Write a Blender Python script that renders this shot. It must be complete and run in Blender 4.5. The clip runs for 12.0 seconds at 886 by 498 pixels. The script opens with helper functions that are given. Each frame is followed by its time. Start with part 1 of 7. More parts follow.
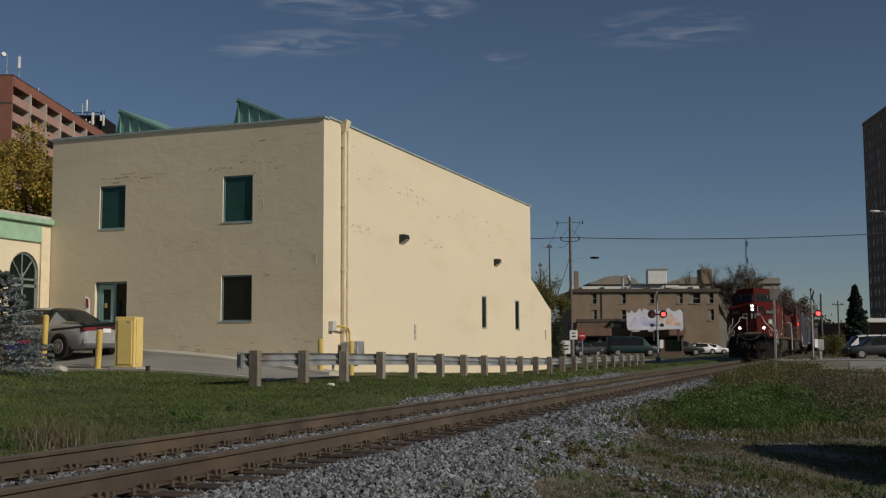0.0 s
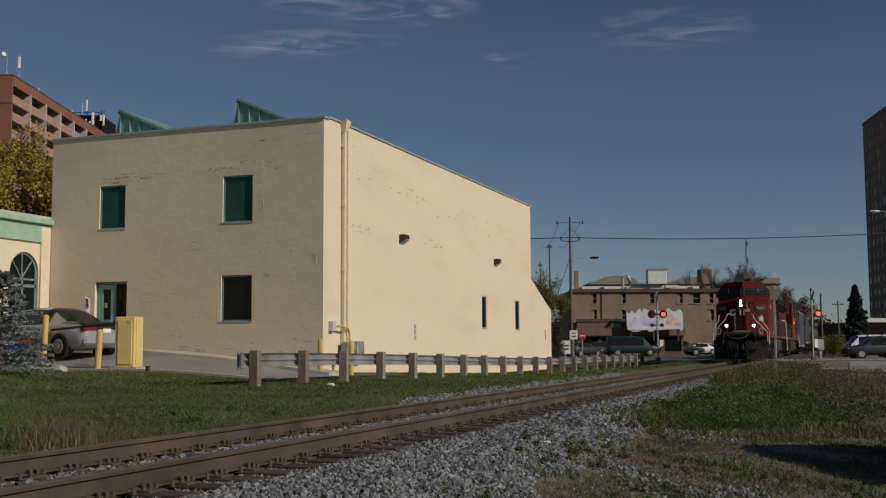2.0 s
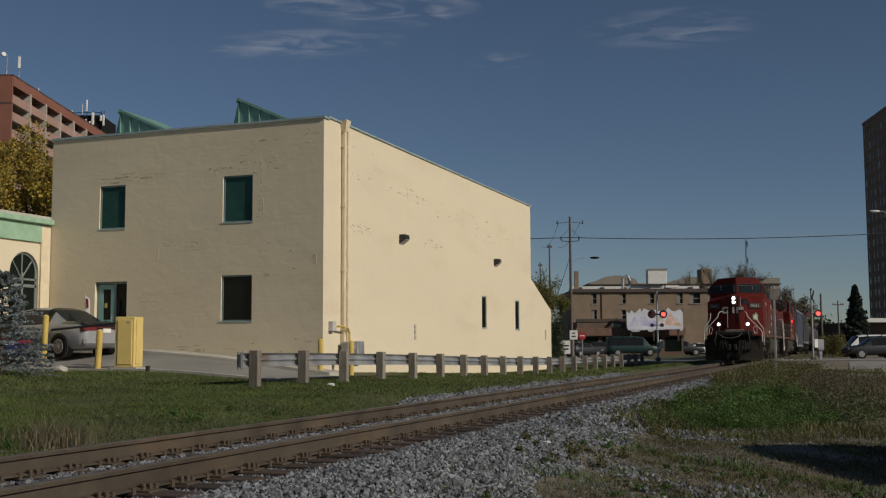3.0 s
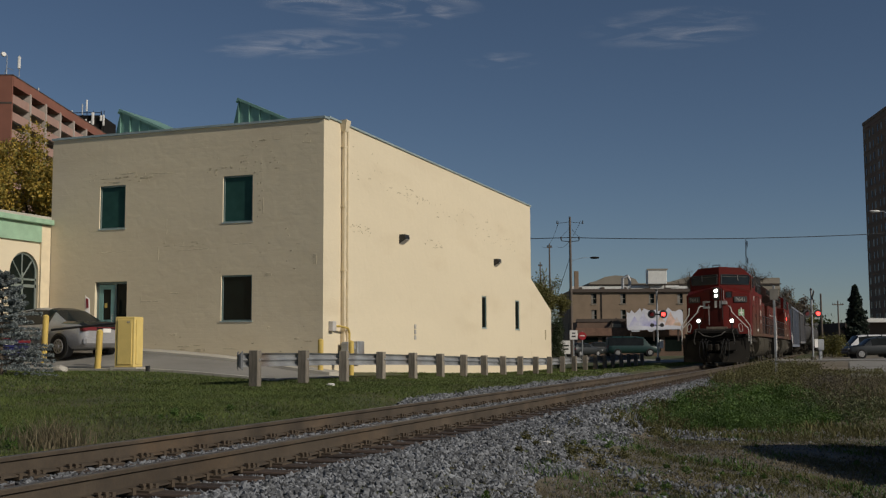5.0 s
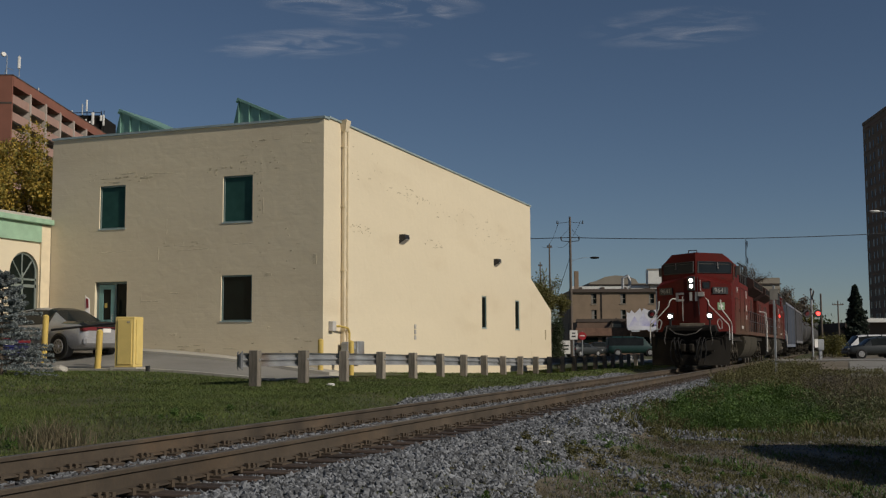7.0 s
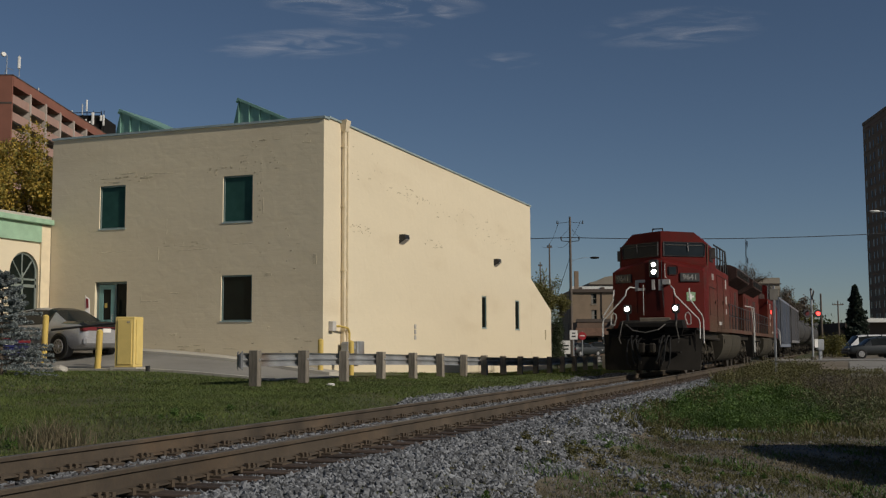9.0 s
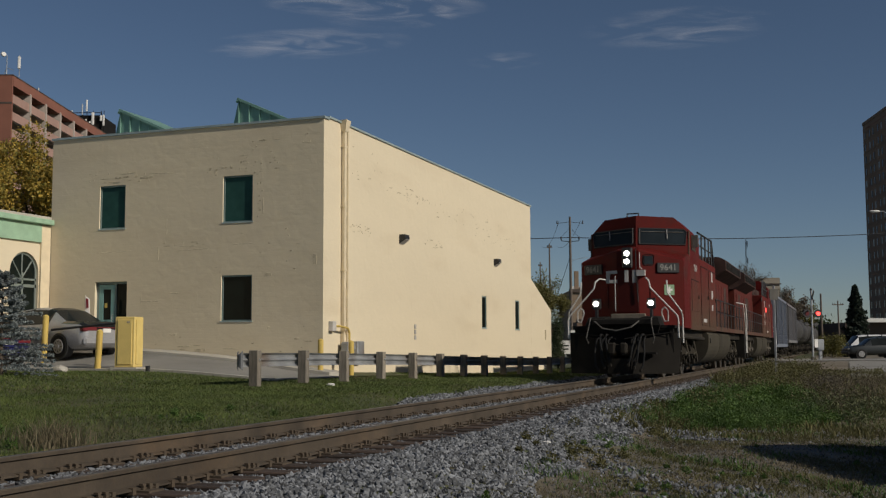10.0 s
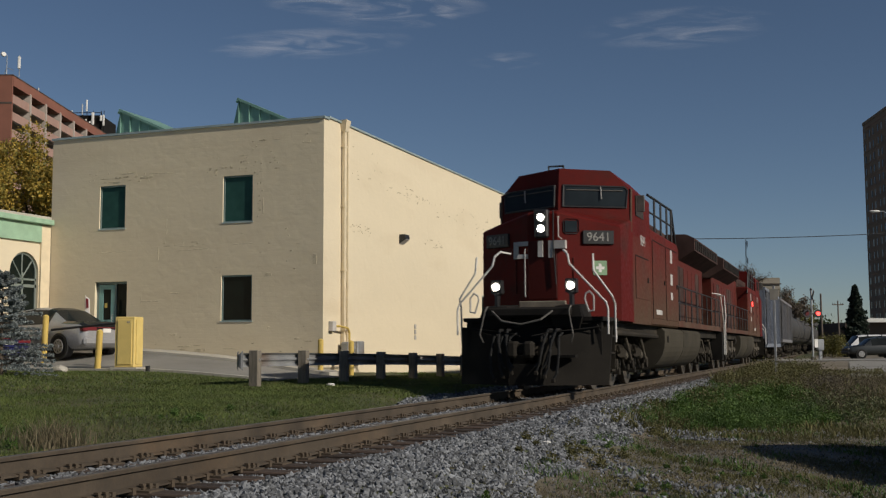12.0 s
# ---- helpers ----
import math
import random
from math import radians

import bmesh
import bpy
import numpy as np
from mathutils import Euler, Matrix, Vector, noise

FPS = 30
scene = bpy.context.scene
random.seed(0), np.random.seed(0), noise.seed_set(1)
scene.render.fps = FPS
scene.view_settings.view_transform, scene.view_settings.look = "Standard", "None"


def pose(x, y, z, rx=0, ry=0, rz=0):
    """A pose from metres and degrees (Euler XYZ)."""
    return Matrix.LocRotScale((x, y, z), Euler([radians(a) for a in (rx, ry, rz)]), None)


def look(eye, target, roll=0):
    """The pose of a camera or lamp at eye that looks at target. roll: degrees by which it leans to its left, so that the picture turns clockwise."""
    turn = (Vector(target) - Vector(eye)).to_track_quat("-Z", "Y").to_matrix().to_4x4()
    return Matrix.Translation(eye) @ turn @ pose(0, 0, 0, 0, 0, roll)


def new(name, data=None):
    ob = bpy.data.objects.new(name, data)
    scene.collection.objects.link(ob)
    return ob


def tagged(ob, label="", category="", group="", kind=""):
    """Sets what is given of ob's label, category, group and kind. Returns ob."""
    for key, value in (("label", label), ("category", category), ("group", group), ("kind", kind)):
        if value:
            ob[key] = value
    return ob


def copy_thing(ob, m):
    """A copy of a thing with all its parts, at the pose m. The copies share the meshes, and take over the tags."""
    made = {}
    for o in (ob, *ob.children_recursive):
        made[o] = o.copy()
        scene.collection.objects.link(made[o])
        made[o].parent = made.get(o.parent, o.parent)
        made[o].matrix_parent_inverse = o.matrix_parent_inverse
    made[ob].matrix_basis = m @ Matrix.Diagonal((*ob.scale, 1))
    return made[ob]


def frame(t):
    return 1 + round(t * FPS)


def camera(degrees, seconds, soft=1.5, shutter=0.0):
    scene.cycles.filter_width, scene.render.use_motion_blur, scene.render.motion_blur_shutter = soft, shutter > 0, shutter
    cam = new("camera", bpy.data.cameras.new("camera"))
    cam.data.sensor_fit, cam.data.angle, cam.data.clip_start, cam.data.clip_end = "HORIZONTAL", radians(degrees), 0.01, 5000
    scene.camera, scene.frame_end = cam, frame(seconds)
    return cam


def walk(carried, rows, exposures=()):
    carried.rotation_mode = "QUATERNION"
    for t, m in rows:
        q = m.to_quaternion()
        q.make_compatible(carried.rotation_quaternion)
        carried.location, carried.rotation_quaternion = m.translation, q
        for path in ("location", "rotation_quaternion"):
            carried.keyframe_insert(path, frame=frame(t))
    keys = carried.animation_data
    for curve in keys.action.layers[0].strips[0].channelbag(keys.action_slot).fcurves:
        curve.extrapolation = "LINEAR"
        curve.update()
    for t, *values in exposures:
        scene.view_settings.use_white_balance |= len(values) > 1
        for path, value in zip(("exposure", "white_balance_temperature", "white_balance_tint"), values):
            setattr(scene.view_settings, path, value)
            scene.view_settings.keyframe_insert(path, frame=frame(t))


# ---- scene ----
cam = camera(44.2, 12.0, soft=1.25, shutter=0.5)
EYE = pose(5.925, 0.0, 0.898, 95.175, 0, 20.248) @ pose(0, 0, 0, 0, 0, -0.252)
walk(cam, [(0.0, EYE), (12.0, EYE)], exposures=[(0.0, -0.05), (8.8, -0.03), (10.0, 0.03), (11.0, 0.07), (11.5, 0.13), (12.0, 0.22)])

# ---- light: a clear autumn day, low sun behind the camera ----
SUN_AZ, SUN_EL = -12.0, 30.0          # degrees from +x, and above the horizon
world = bpy.data.worlds.new("world")
scene.world = world
world.use_nodes = True
wn = world.node_tree.nodes
sky = wn.new("ShaderNodeTexSky")
sky.sky_type, sky.sun_disc = "NISHITA", False
sky.sun_elevation, sky.sun_rotation = radians(SUN_EL), radians(90.0 - SUN_AZ)
sky.air_density, sky.dust_density, sky.ozone_density = 0.75, 0.25, 2.2
wn["Background"].inputs["Strength"].default_value = 0.044
world.node_tree.links.new(sky.outputs["Color"], wn["Background"].inputs["Color"])
sun_way = Vector((math.cos(radians(SUN_AZ)) * math.cos(radians(SUN_EL)), math.sin(radians(SUN_AZ)) * math.cos(radians(SUN_EL)), math.sin(radians(SUN_EL))))
sun = new("sun", bpy.data.lights.new("sun", "SUN"))
sun.data.energy, sun.data.angle, sun.data.color = 3.3, radians(0.53), (1.0, 0.915, 0.79)
sun.matrix_world = look(sun_way * 80, (0, 0, 0))


# ---- materials ----
def mat(name, base, rough=0.7, metal=0.0, var=0.25, scale=3.0, fine=40.0, bump=0.15, stain=None, stain_amount=0.0, stain_scale=0.7, rand=0.0, island=False, glow=0.0, coat=0.0, stretch=(1, 1, 1)):
    """Paint, stone, metal or earth: base colour varied at two scales, optional stains of another colour, bump."""
    m = bpy.data.materials.new(name)
    m.use_nodes = True
    nt = m.node_tree
    n, l = nt.nodes, nt.links
    b = n["Principled BSDF"]
    b.inputs["Roughness"].default_value, b.inputs["Metallic"].default_value = rough, metal
    b.inputs["Coat Weight"].default_value = coat
    co = n.new("ShaderNodeTexCoord")
    mp = n.new("ShaderNodeMapping")
    mp.inputs["Scale"].default_value = stretch
    l.new(co.outputs["Object"], mp.inputs["Vector"])

    def tex(s, detail=4.0):
        t = n.new("ShaderNodeTexNoise")
        t.inputs["Scale"].default_value, t.inputs["Detail"].default_value = s, detail
        l.new(mp.outputs["Vector"], t.inputs["Vector"])
        return t.outputs["Fac"]

    def mapped(src, lo, hi, a=0.3, z=0.7):
        r = n.new("ShaderNodeMapRange")
        for key, v in (("From Min", a), ("From Max", z), ("To Min", lo), ("To Max", hi)):
            r.inputs[key].default_value = v
        l.new(src, r.inputs["Value"])
        return r.outputs["Result"]

    def times(a, c):
        t = n.new("ShaderNodeMath")
        t.operation = "MULTIPLY"
        l.new(a, t.inputs[0])
        l.new(c, t.inputs[1])
        return t.outputs[0]

    big, small = tex(scale), tex(fine, 6.0)
    v = times(mapped(big, 1 - var, 1 + var), mapped(small, 1 - var * 0.6, 1 + var * 0.6))
    if rand:
        if island:
            src = n.new("ShaderNodeNewGeometry").outputs["Random Per Island"]
        else:
            src = n.new("ShaderNodeObjectInfo").outputs["Random"]
        v = times(v, mapped(src, 1 - rand, 1 + rand, 0.0, 1.0))
    col = n.new("ShaderNodeRGB")
    col.outputs[0].default_value = (*base, 1)
    c = col.outputs[0]
    if stain:
        mix = n.new("ShaderNodeMix")
        mix.data_type = "RGBA"
        l.new(mapped(tex(stain_scale, 8.0), 0.0, 1.0, 0.62 - stain_amount * 0.3, 0.82 - stain_amount * 0.3), mix.inputs["Factor"])
        l.new(c, mix.inputs["A"])
        mix.inputs["B"].default_value = (*stain, 1)
        c = mix.outputs["Result"]
    hsv = n.new("ShaderNodeHueSaturation")
    l.new(c, hsv.inputs["Color"])
    l.new(v, hsv.inputs["Value"])
    l.new(hsv.outputs["Color"], b.inputs["Base Color"])
    l.new(mapped(small, max(rough - 0.12, 0.02), min(rough + 0.12, 1.0)), b.inputs["Roughness"])
    if bump:
        bp = n.new("ShaderNodeBump")
        bp.inputs["Strength"].default_value, bp.inputs["Distance"].default_value = bump, 0.02
        l.new(small, bp.inputs["Height"])
        l.new(bp.outputs["Normal"], b.inputs["Normal"])
    if glow:
        b.inputs["Emission Color"].default_value = (*base, 1)
        b.inputs["Emission Strength"].default_value = glow
    return m


def glass(name, tint=(0.8, 0.85, 0.85), rough=0.03):
    m = bpy.data.materials.new(name)
    m.use_nodes = True
    b = m.node_tree.nodes["Principled BSDF"]
    b.inputs["Base Color"].default_value = (*tint, 1)
    b.inputs["Transmission Weight"].default_value, b.inputs["Roughness"].default_value, b.inputs["IOR"].default_value = 1.0, rough, 1.45
    return m


def dark_glass(name, tint, rough=0.06):
    """A pane before an unlit room: dark, and glossy by reflection alone."""
    m = mat(name, tint, rough, 0.0, 0.2, 0.8, 3.0, 0.0)
    m.node_tree.nodes["Principled BSDF"].inputs["Specular IOR Level"].default_value = 0.1
    return m


CREAM = mat("cream_painted_render", (0.645, 0.56, 0.405), 0.85, var=0.03, scale=0.35, fine=7.0, bump=0.12, stain=(0.60, 0.51, 0.36), stain_amount=0.3, stain_scale=0.5, stretch=(0.5, 0.5, 1.8))


def add_courses(m):
    """Blockwork that telegraphs through the paint: shallow joints and uneven patches."""
    nt = m.node_tree
    n, l = nt.nodes, nt.links
    co, sep, add, com = n.new("ShaderNodeTexCoord"), n.new("ShaderNodeSeparateXYZ"), n.new("ShaderNodeMath"), n.new("ShaderNodeCombineXYZ")
    l.new(co.outputs["Object"], sep.inputs[0])
    l.new(sep.outputs["X"], add.inputs[0])
    l.new(sep.outputs["Y"], add.inputs[1])
    l.new(add.outputs[0], com.inputs["X"])
    l.new(sep.outputs["Z"], com.inputs["Y"])
    br = n.new("ShaderNodeTexBrick")
    br.inputs["Scale"].default_value, br.inputs["Mortar Size"].default_value, br.inputs["Mortar Smooth"].default_value = 1.0, 0.012, 1.0
    br.inputs["Brick Width"].default_value, br.inputs["Row Height"].default_value = 0.46, 0.155
    br.inputs["Color1"].default_value, br.inputs["Color2"].default_value, br.inputs["Mortar"].default_value = (0.9, 0.9, 0.9, 1), (0.8, 0.8, 0.8, 1), (0.0, 0.0, 0.0, 1)
    l.new(com.outputs[0], br.inputs["Vector"])
    lump = n.new("ShaderNodeTexNoise")
    lump.inputs["Scale"].default_value, lump.inputs["Detail"].default_value, lump.inputs["Distortion"].default_value = 2.2, 7.0, 0.6
    l.new(co.outputs["Object"], lump.inputs["Vector"])
    gate = n.new("ShaderNodeMapRange")
    gate.inputs["From Min"].default_value, gate.inputs["From Max"].default_value = 0.42, 0.62
    worn = n.new("ShaderNodeTexNoise")
    worn.inputs["Scale"].default_value = 0.55
    l.new(co.outputs["Object"], worn.inputs["Vector"])
    l.new(worn.outputs["Fac"], gate.inputs["Value"])
    mul = n.new("ShaderNodeMath")
    mul.operation = "MULTIPLY"
    l.new(br.outputs["Color"], mul.inputs[0])
    l.new(gate.outputs[0], mul.inputs[1])
    old = next(q for q in n if q.bl_idname == "ShaderNodeBump")
    b1, b2 = n.new("ShaderNodeBump"), n.new("ShaderNodeBump")
    b1.inputs["Strength"].default_value, b1.inputs["Distance"].default_value = 0.13, 0.008
    b2.inputs["Strength"].default_value, b2.inputs["Distance"].default_value = 0.40, 0.03
    l.new(mul.outputs[0], b1.inputs["Height"])
    l.new(lump.outputs["Fac"], b2.inputs["Height"])
    l.new(b1.outputs["Normal"], b2.inputs["Normal"])
    l.new(b2.outputs["Normal"], old.inputs["Normal"])


add_courses(CREAM)
CREAM_TRIM = mat("cream_trim", (0.66, 0.56, 0.39), 0.6, var=0.08)
# cream darkened to carry the small shadows of the chips' relief
CHIP = mat("shade_darkened_render", (0.43, 0.365, 0.25), 0.9, var=0.4, scale=6)
PATCH = mat("patched_render", (0.53, 0.455, 0.32), 0.9, var=0.3, scale=6)
FLASH = mat("green_grey_metal_flashing", (0.34, 0.41, 0.41), 0.45, 0.3, var=0.15)
GREEN_ROOF = mat("green_roof_metal", (0.19, 0.34, 0.275), 0.45, 0.2, var=0.12, scale=1.0)
GREEN_PAINT = mat("green_painted_board", (0.28, 0.43, 0.30), 0.6, var=0.12)
FRAME_TEAL = mat("teal_window_frame", (0.15, 0.215, 0.21), 0.45, var=0.1)
PANE_TEAL = dark_glass("teal_tinted_pane", (0.024, 0.068, 0.058))
PANE_DARK = dark_glass("dark_pane", (0.008, 0.012, 0.010))
STEEL = mat("galvanised_steel", (0.36, 0.37, 0.38), 0.5, 0.55, var=0.25, scale=1.5, stain=(0.22, 0.17, 0.13), stain_amount=0.2)
DARK_STEEL = mat("dull_weathered_steel", (0.17, 0.175, 0.18), 0.6, 0.4, var=0.3, scale=3.0)
RAIL_TOP = mat("worn_rail_steel", (0.11, 0.098, 0.085), 0.5, 0.3, var=0.2)
RUST = mat("rusty_rail", (0.064, 0.049, 0.034), 0.85, 0.1, var=0.35, scale=2.0, fine=30, stain=(0.078, 0.054, 0.033), stain_amount=0.4)
TIE = mat("creosoted_timber", (0.050, 0.034, 0.025), 0.9, var=0.45, scale=2.0, fine=18, bump=0.6, rand=0.35, stretch=(1, 6, 6))
POST_WOOD = mat("weathered_grey_timber", (0.20, 0.175, 0.14), 0.9, var=0.35, scale=2.0, fine=14, bump=0.6, rand=0.2, stretch=(5, 5, 0.6))
POLE_WOOD = mat("pole_timber", (0.10, 0.08, 0.065), 0.9, var=0.3, stretch=(5, 5, 0.4))
ASPHALT = mat("worn_asphalt", (0.24, 0.23, 0.207), 0.9, var=0.15, scale=0.4, fine=60, bump=0.3, stain=(0.15, 0.145, 0.13), stain_amount=0.3, stain_scale=0.3)
CONCRETE = mat("pale_concrete", (0.41, 0.385, 0.33), 0.9, var=0.18, scale=0.8, fine=50, stain=(0.22, 0.2, 0.17), stain_amount=0.3)
YELLOW = mat("yellow_paint", (0.56, 0.40, 0.10), 0.6, var=0.12, scale=2.0, stain=(0.35, 0.26, 0.12), stain_amount=0.15, stain_scale=4)
YELLOW_PALE = mat("pale_yellow_cabinet_paint", (0.66, 0.50, 0.17), 0.55, var=0.07)
BALLAST = mat("grey_crushed_stone", (0.128, 0.134, 0.143), 0.9, var=0.25, scale=8, fine=40, rand=0.75, island=True)
RED = mat("red_locomotive_paint", (0.094, 0.0066, 0.0046), 0.62, var=0.16, scale=0.8, fine=12, bump=0.04, stain=(0.055, 0.013, 0.009), stain_amount=0.35, stain_scale=0.9)
RED.node_tree.nodes["Principled BSDF"].inputs["Specular IOR Level"].default_value = 0.14
RED_DIRTY = mat("red_paint_under_road_dust", (0.08, 0.036, 0.026), 0.75, var=0.2, scale=0.8, fine=12, stain=(0.09, 0.06, 0.042), stain_amount=0.6)
GRIME = mat("black_grimy_steel", (0.0145, 0.013, 0.0115), 0.8, 0.1, var=0.4, scale=2.0)
DUSTY = mat("dust_covered_black_steel", (0.026, 0.0225, 0.018), 0.85, 0.1, var=0.3, scale=1.2, stain=(0.055, 0.047, 0.036), stain_amount=0.4)
WHITE = mat("white_paint", (0.72, 0.70, 0.66), 0.6, var=0.1)
BLACK = mat("black_paint", (0.015, 0.015, 0.016), 0.5, var=0.2)
RUBBER = mat("black_rubber", (0.02, 0.02, 0.02), 0.85, var=0.2)
HEADLAMP = mat("lit_headlamp", (1.0, 0.93, 0.78), 0.3, var=0.0, bump=0, glow=14.0)
RED_LAMP = mat("lit_red_lamp", (1.0, 0.05, 0.04), 0.3, var=0.0, bump=0, glow=4.0)
RED_LAMP_OFF = mat("unlit_red_lens", (0.10, 0.008, 0.008), 0.3, var=0.1, bump=0)
CHROME = mat("bright_metal", (0.7, 0.7, 0.7), 0.25, 0.9, var=0.05)


# ---- mesh tools ----
def part(name, bm, material, parent=None, label=""):
    me = bpy.data.meshes.new(name)
    bm.normal_update()
    bm.to_mesh(me)
    bm.free()
    me.materials.append(material)
    ob = new(name, me)
    if parent:
        ob.parent = parent
    if label:
        ob["label"] = label
    return ob


def thing(name, m, label, category, group="", kind=""):
    ob = new(name)
    ob.empty_display_size = 0.2
    ob.matrix_world = m
    return tagged(ob, label, category, group, kind)


def box(bm, x0, x1, y0, y1, z0, z1, bevel=0.0):
    r = bmesh.ops.create_cube(bm, size=1.0)
    v = r["verts"]
    bmesh.ops.scale(bm, vec=(abs(x1 - x0), abs(y1 - y0), abs(z1 - z0)), verts=v)
    bmesh.ops.translate(bm, vec=((x0 + x1) / 2, (y0 + y1) / 2, (z0 + z1) / 2), verts=v)
    if bevel:
        e = list({e for q in v for e in q.link_edges})
        bmesh.ops.bevel(bm, geom=e, offset=bevel, segments=1, affect="EDGES", profile=0.5)
    return bm


def cyl(bm, a, b, r, n=10, r2=None):
    a, b = Vector(a), Vector(b)
    d = b - a
    m = Matrix.Translation((a + b) / 2) @ d.to_track_quat("Z", "Y").to_matrix().to_4x4()
    bmesh.ops.create_cone(bm, cap_ends=True, segments=n, radius1=r, radius2=r if r2 is None else r2, depth=d.length, matrix=m)
    return bm


def tube(bm, pts, r, n=8):
    for a, b in zip(pts, pts[1:]):
        cyl(bm, a, b, r, n)
    for p in pts[1:-1]:
        bmesh.ops.create_icosphere(bm, subdivisions=1, radius=r * 1.05, matrix=Matrix.Translation(p))
    return bm


def prism(bm, prof, lo, hi, axis="x"):
    """Extrudes a closed profile of 2D points along an axis: (y, z) along x, (x, z) along y, (x, y) along z."""
    put = {"x": lambda p, t: (t, p[0], p[1]), "y": lambda p, t: (p[0], t, p[1]), "z": lambda p, t: (p[0], p[1], t)}[axis]
    a = [bm.verts.new(put(p, lo)) for p in prof]
    b = [bm.verts.new(put(p, hi)) for p in prof]
    n = len(prof)
    fs = [bm.faces.new(a), bm.faces.new(b[::-1])]
    for i in range(n):
        fs.append(bm.faces.new((a[i], b[i], b[(i + 1) % n], a[(i + 1) % n])))
    bmesh.ops.recalc_face_normals(bm, faces=fs)
    return bm


def loft(bm, rings, caps=True):
    """Joins rings of equally many points into a skin."""
    vs = [[bm.verts.new(p) for p in r] for r in rings]
    n = len(rings[0])
    fs = []
    for a, b in zip(vs, vs[1:]):
        for i in range(n):
            fs.append(bm.faces.new((a[i], a[(i + 1) % n], b[(i + 1) % n], b[i])))
    if caps:
        fs += [bm.faces.new(vs[0][::-1]), bm.faces.new(vs[-1])]
    bmesh.ops.recalc_face_normals(bm, faces=fs)
    return bm


def B():
    return bmesh.new()


def raw_mesh(name, verts, faces, material):
    """A large mesh from numpy arrays: verts (n, 3), faces (m, k)."""
    me = bpy.data.meshes.new(name)
    k = faces.shape[1]
    me.vertices.add(len(verts))
    me.vertices.foreach_set("co", verts.astype(np.float32).ravel())
    me.loops.add(faces.size)
    me.loops.foreach_set("vertex_index", faces.astype(np.int32).ravel())
    me.polygons.add(len(faces))
    me.polygons.foreach_set("loop_start", np.arange(0, faces.size, k, dtype=np.int32))
    me.polygons.foreach_set("use_smooth", np.zeros(len(faces), dtype=bool))
    me.update(calc_edges=True)
    me.materials.append(material)
    return new(name, me)


def text_bm(s, size, depth=0.004):
    """Raised lettering in the built-in font, as a bmesh in the xy plane, centred."""
    cu = bpy.data.curves.new("t", "FONT")
    cu.body, cu.size, cu.extrude, cu.align_x, cu.align_y, cu.resolution_u = s, size, depth, "CENTER", "CENTER", 3
    ob = bpy.data.objects.new("t", cu)
    scene.collection.objects.link(ob)
    bpy.context.view_layer.update()
    me = bpy.data.meshes.new_from_object(ob.evaluated_get(bpy.context.evaluated_depsgraph_get()))
    bm = B()
    bm.from_mesh(me)
    bpy.data.objects.remove(ob)
    bpy.data.meshes.remove(me)
    return bm


def smoothstep(a, b, x):
    t = np.clip((x - a) / (b - a), 0, 1)
    return t * t * (3 - 2 * t)


# ---- ground ----
def ground_z(x, y):
    """Height of the ground: a bed under the track, grass that rises to the parking lot, low verge beside the camera."""
    x, y = np.asarray(x, float), np.asarray(y, float)
    left = -0.34 + 0.15 * smoothstep(-1.35, -1.9, x) + 0.20 * smoothstep(-1.5, -3.2, x) + 0.05 * smoothstep(-6.0, -7.0, x)
    left = left - 0.32 * smoothstep(24.0, 50.0, y) * smoothstep(-2.5, -5.5, x)
    rise = 0.54 * smoothstep(-7.5, -16.0, x) * smoothstep(23.8, 29.3, y) * smoothstep(60.0, 40.0, y)
    near = 0.25 * smoothstep(-6.5, -11.5, x) * smoothstep(46.0, 30.0, y)
    right = -0.34 + 0.15 * smoothstep(1.35, 2.2, x) - 0.30 * smoothstep(1.6, 3.4, x) * smoothstep(75.0, 45.0, y) + 0.02 * smoothstep(3, 6, x)
    bumps = 0.03 * np.sin(x * 1.7 + 0.6 * y) * np.sin(y * 0.9 - 0.4 * x) * smoothstep(2.2, 3.5, np.abs(x)) * smoothstep(-8.5, -6.5, x)
    far = smoothstep(60, 140, np.hypot(x, y))
    z = np.where(x < 0, left + rise + near, right) + bumps
    return z * (1 - far) - 0.12 * far


def stretch_axis(lo, hi, step, reach):
    mid = np.arange(lo, hi + step / 2, step)
    g = step * np.cumsum(1.22 ** np.arange(1, 60))
    g = g[g < reach]
    return np.concatenate([(lo - g)[::-1], mid, hi + g])


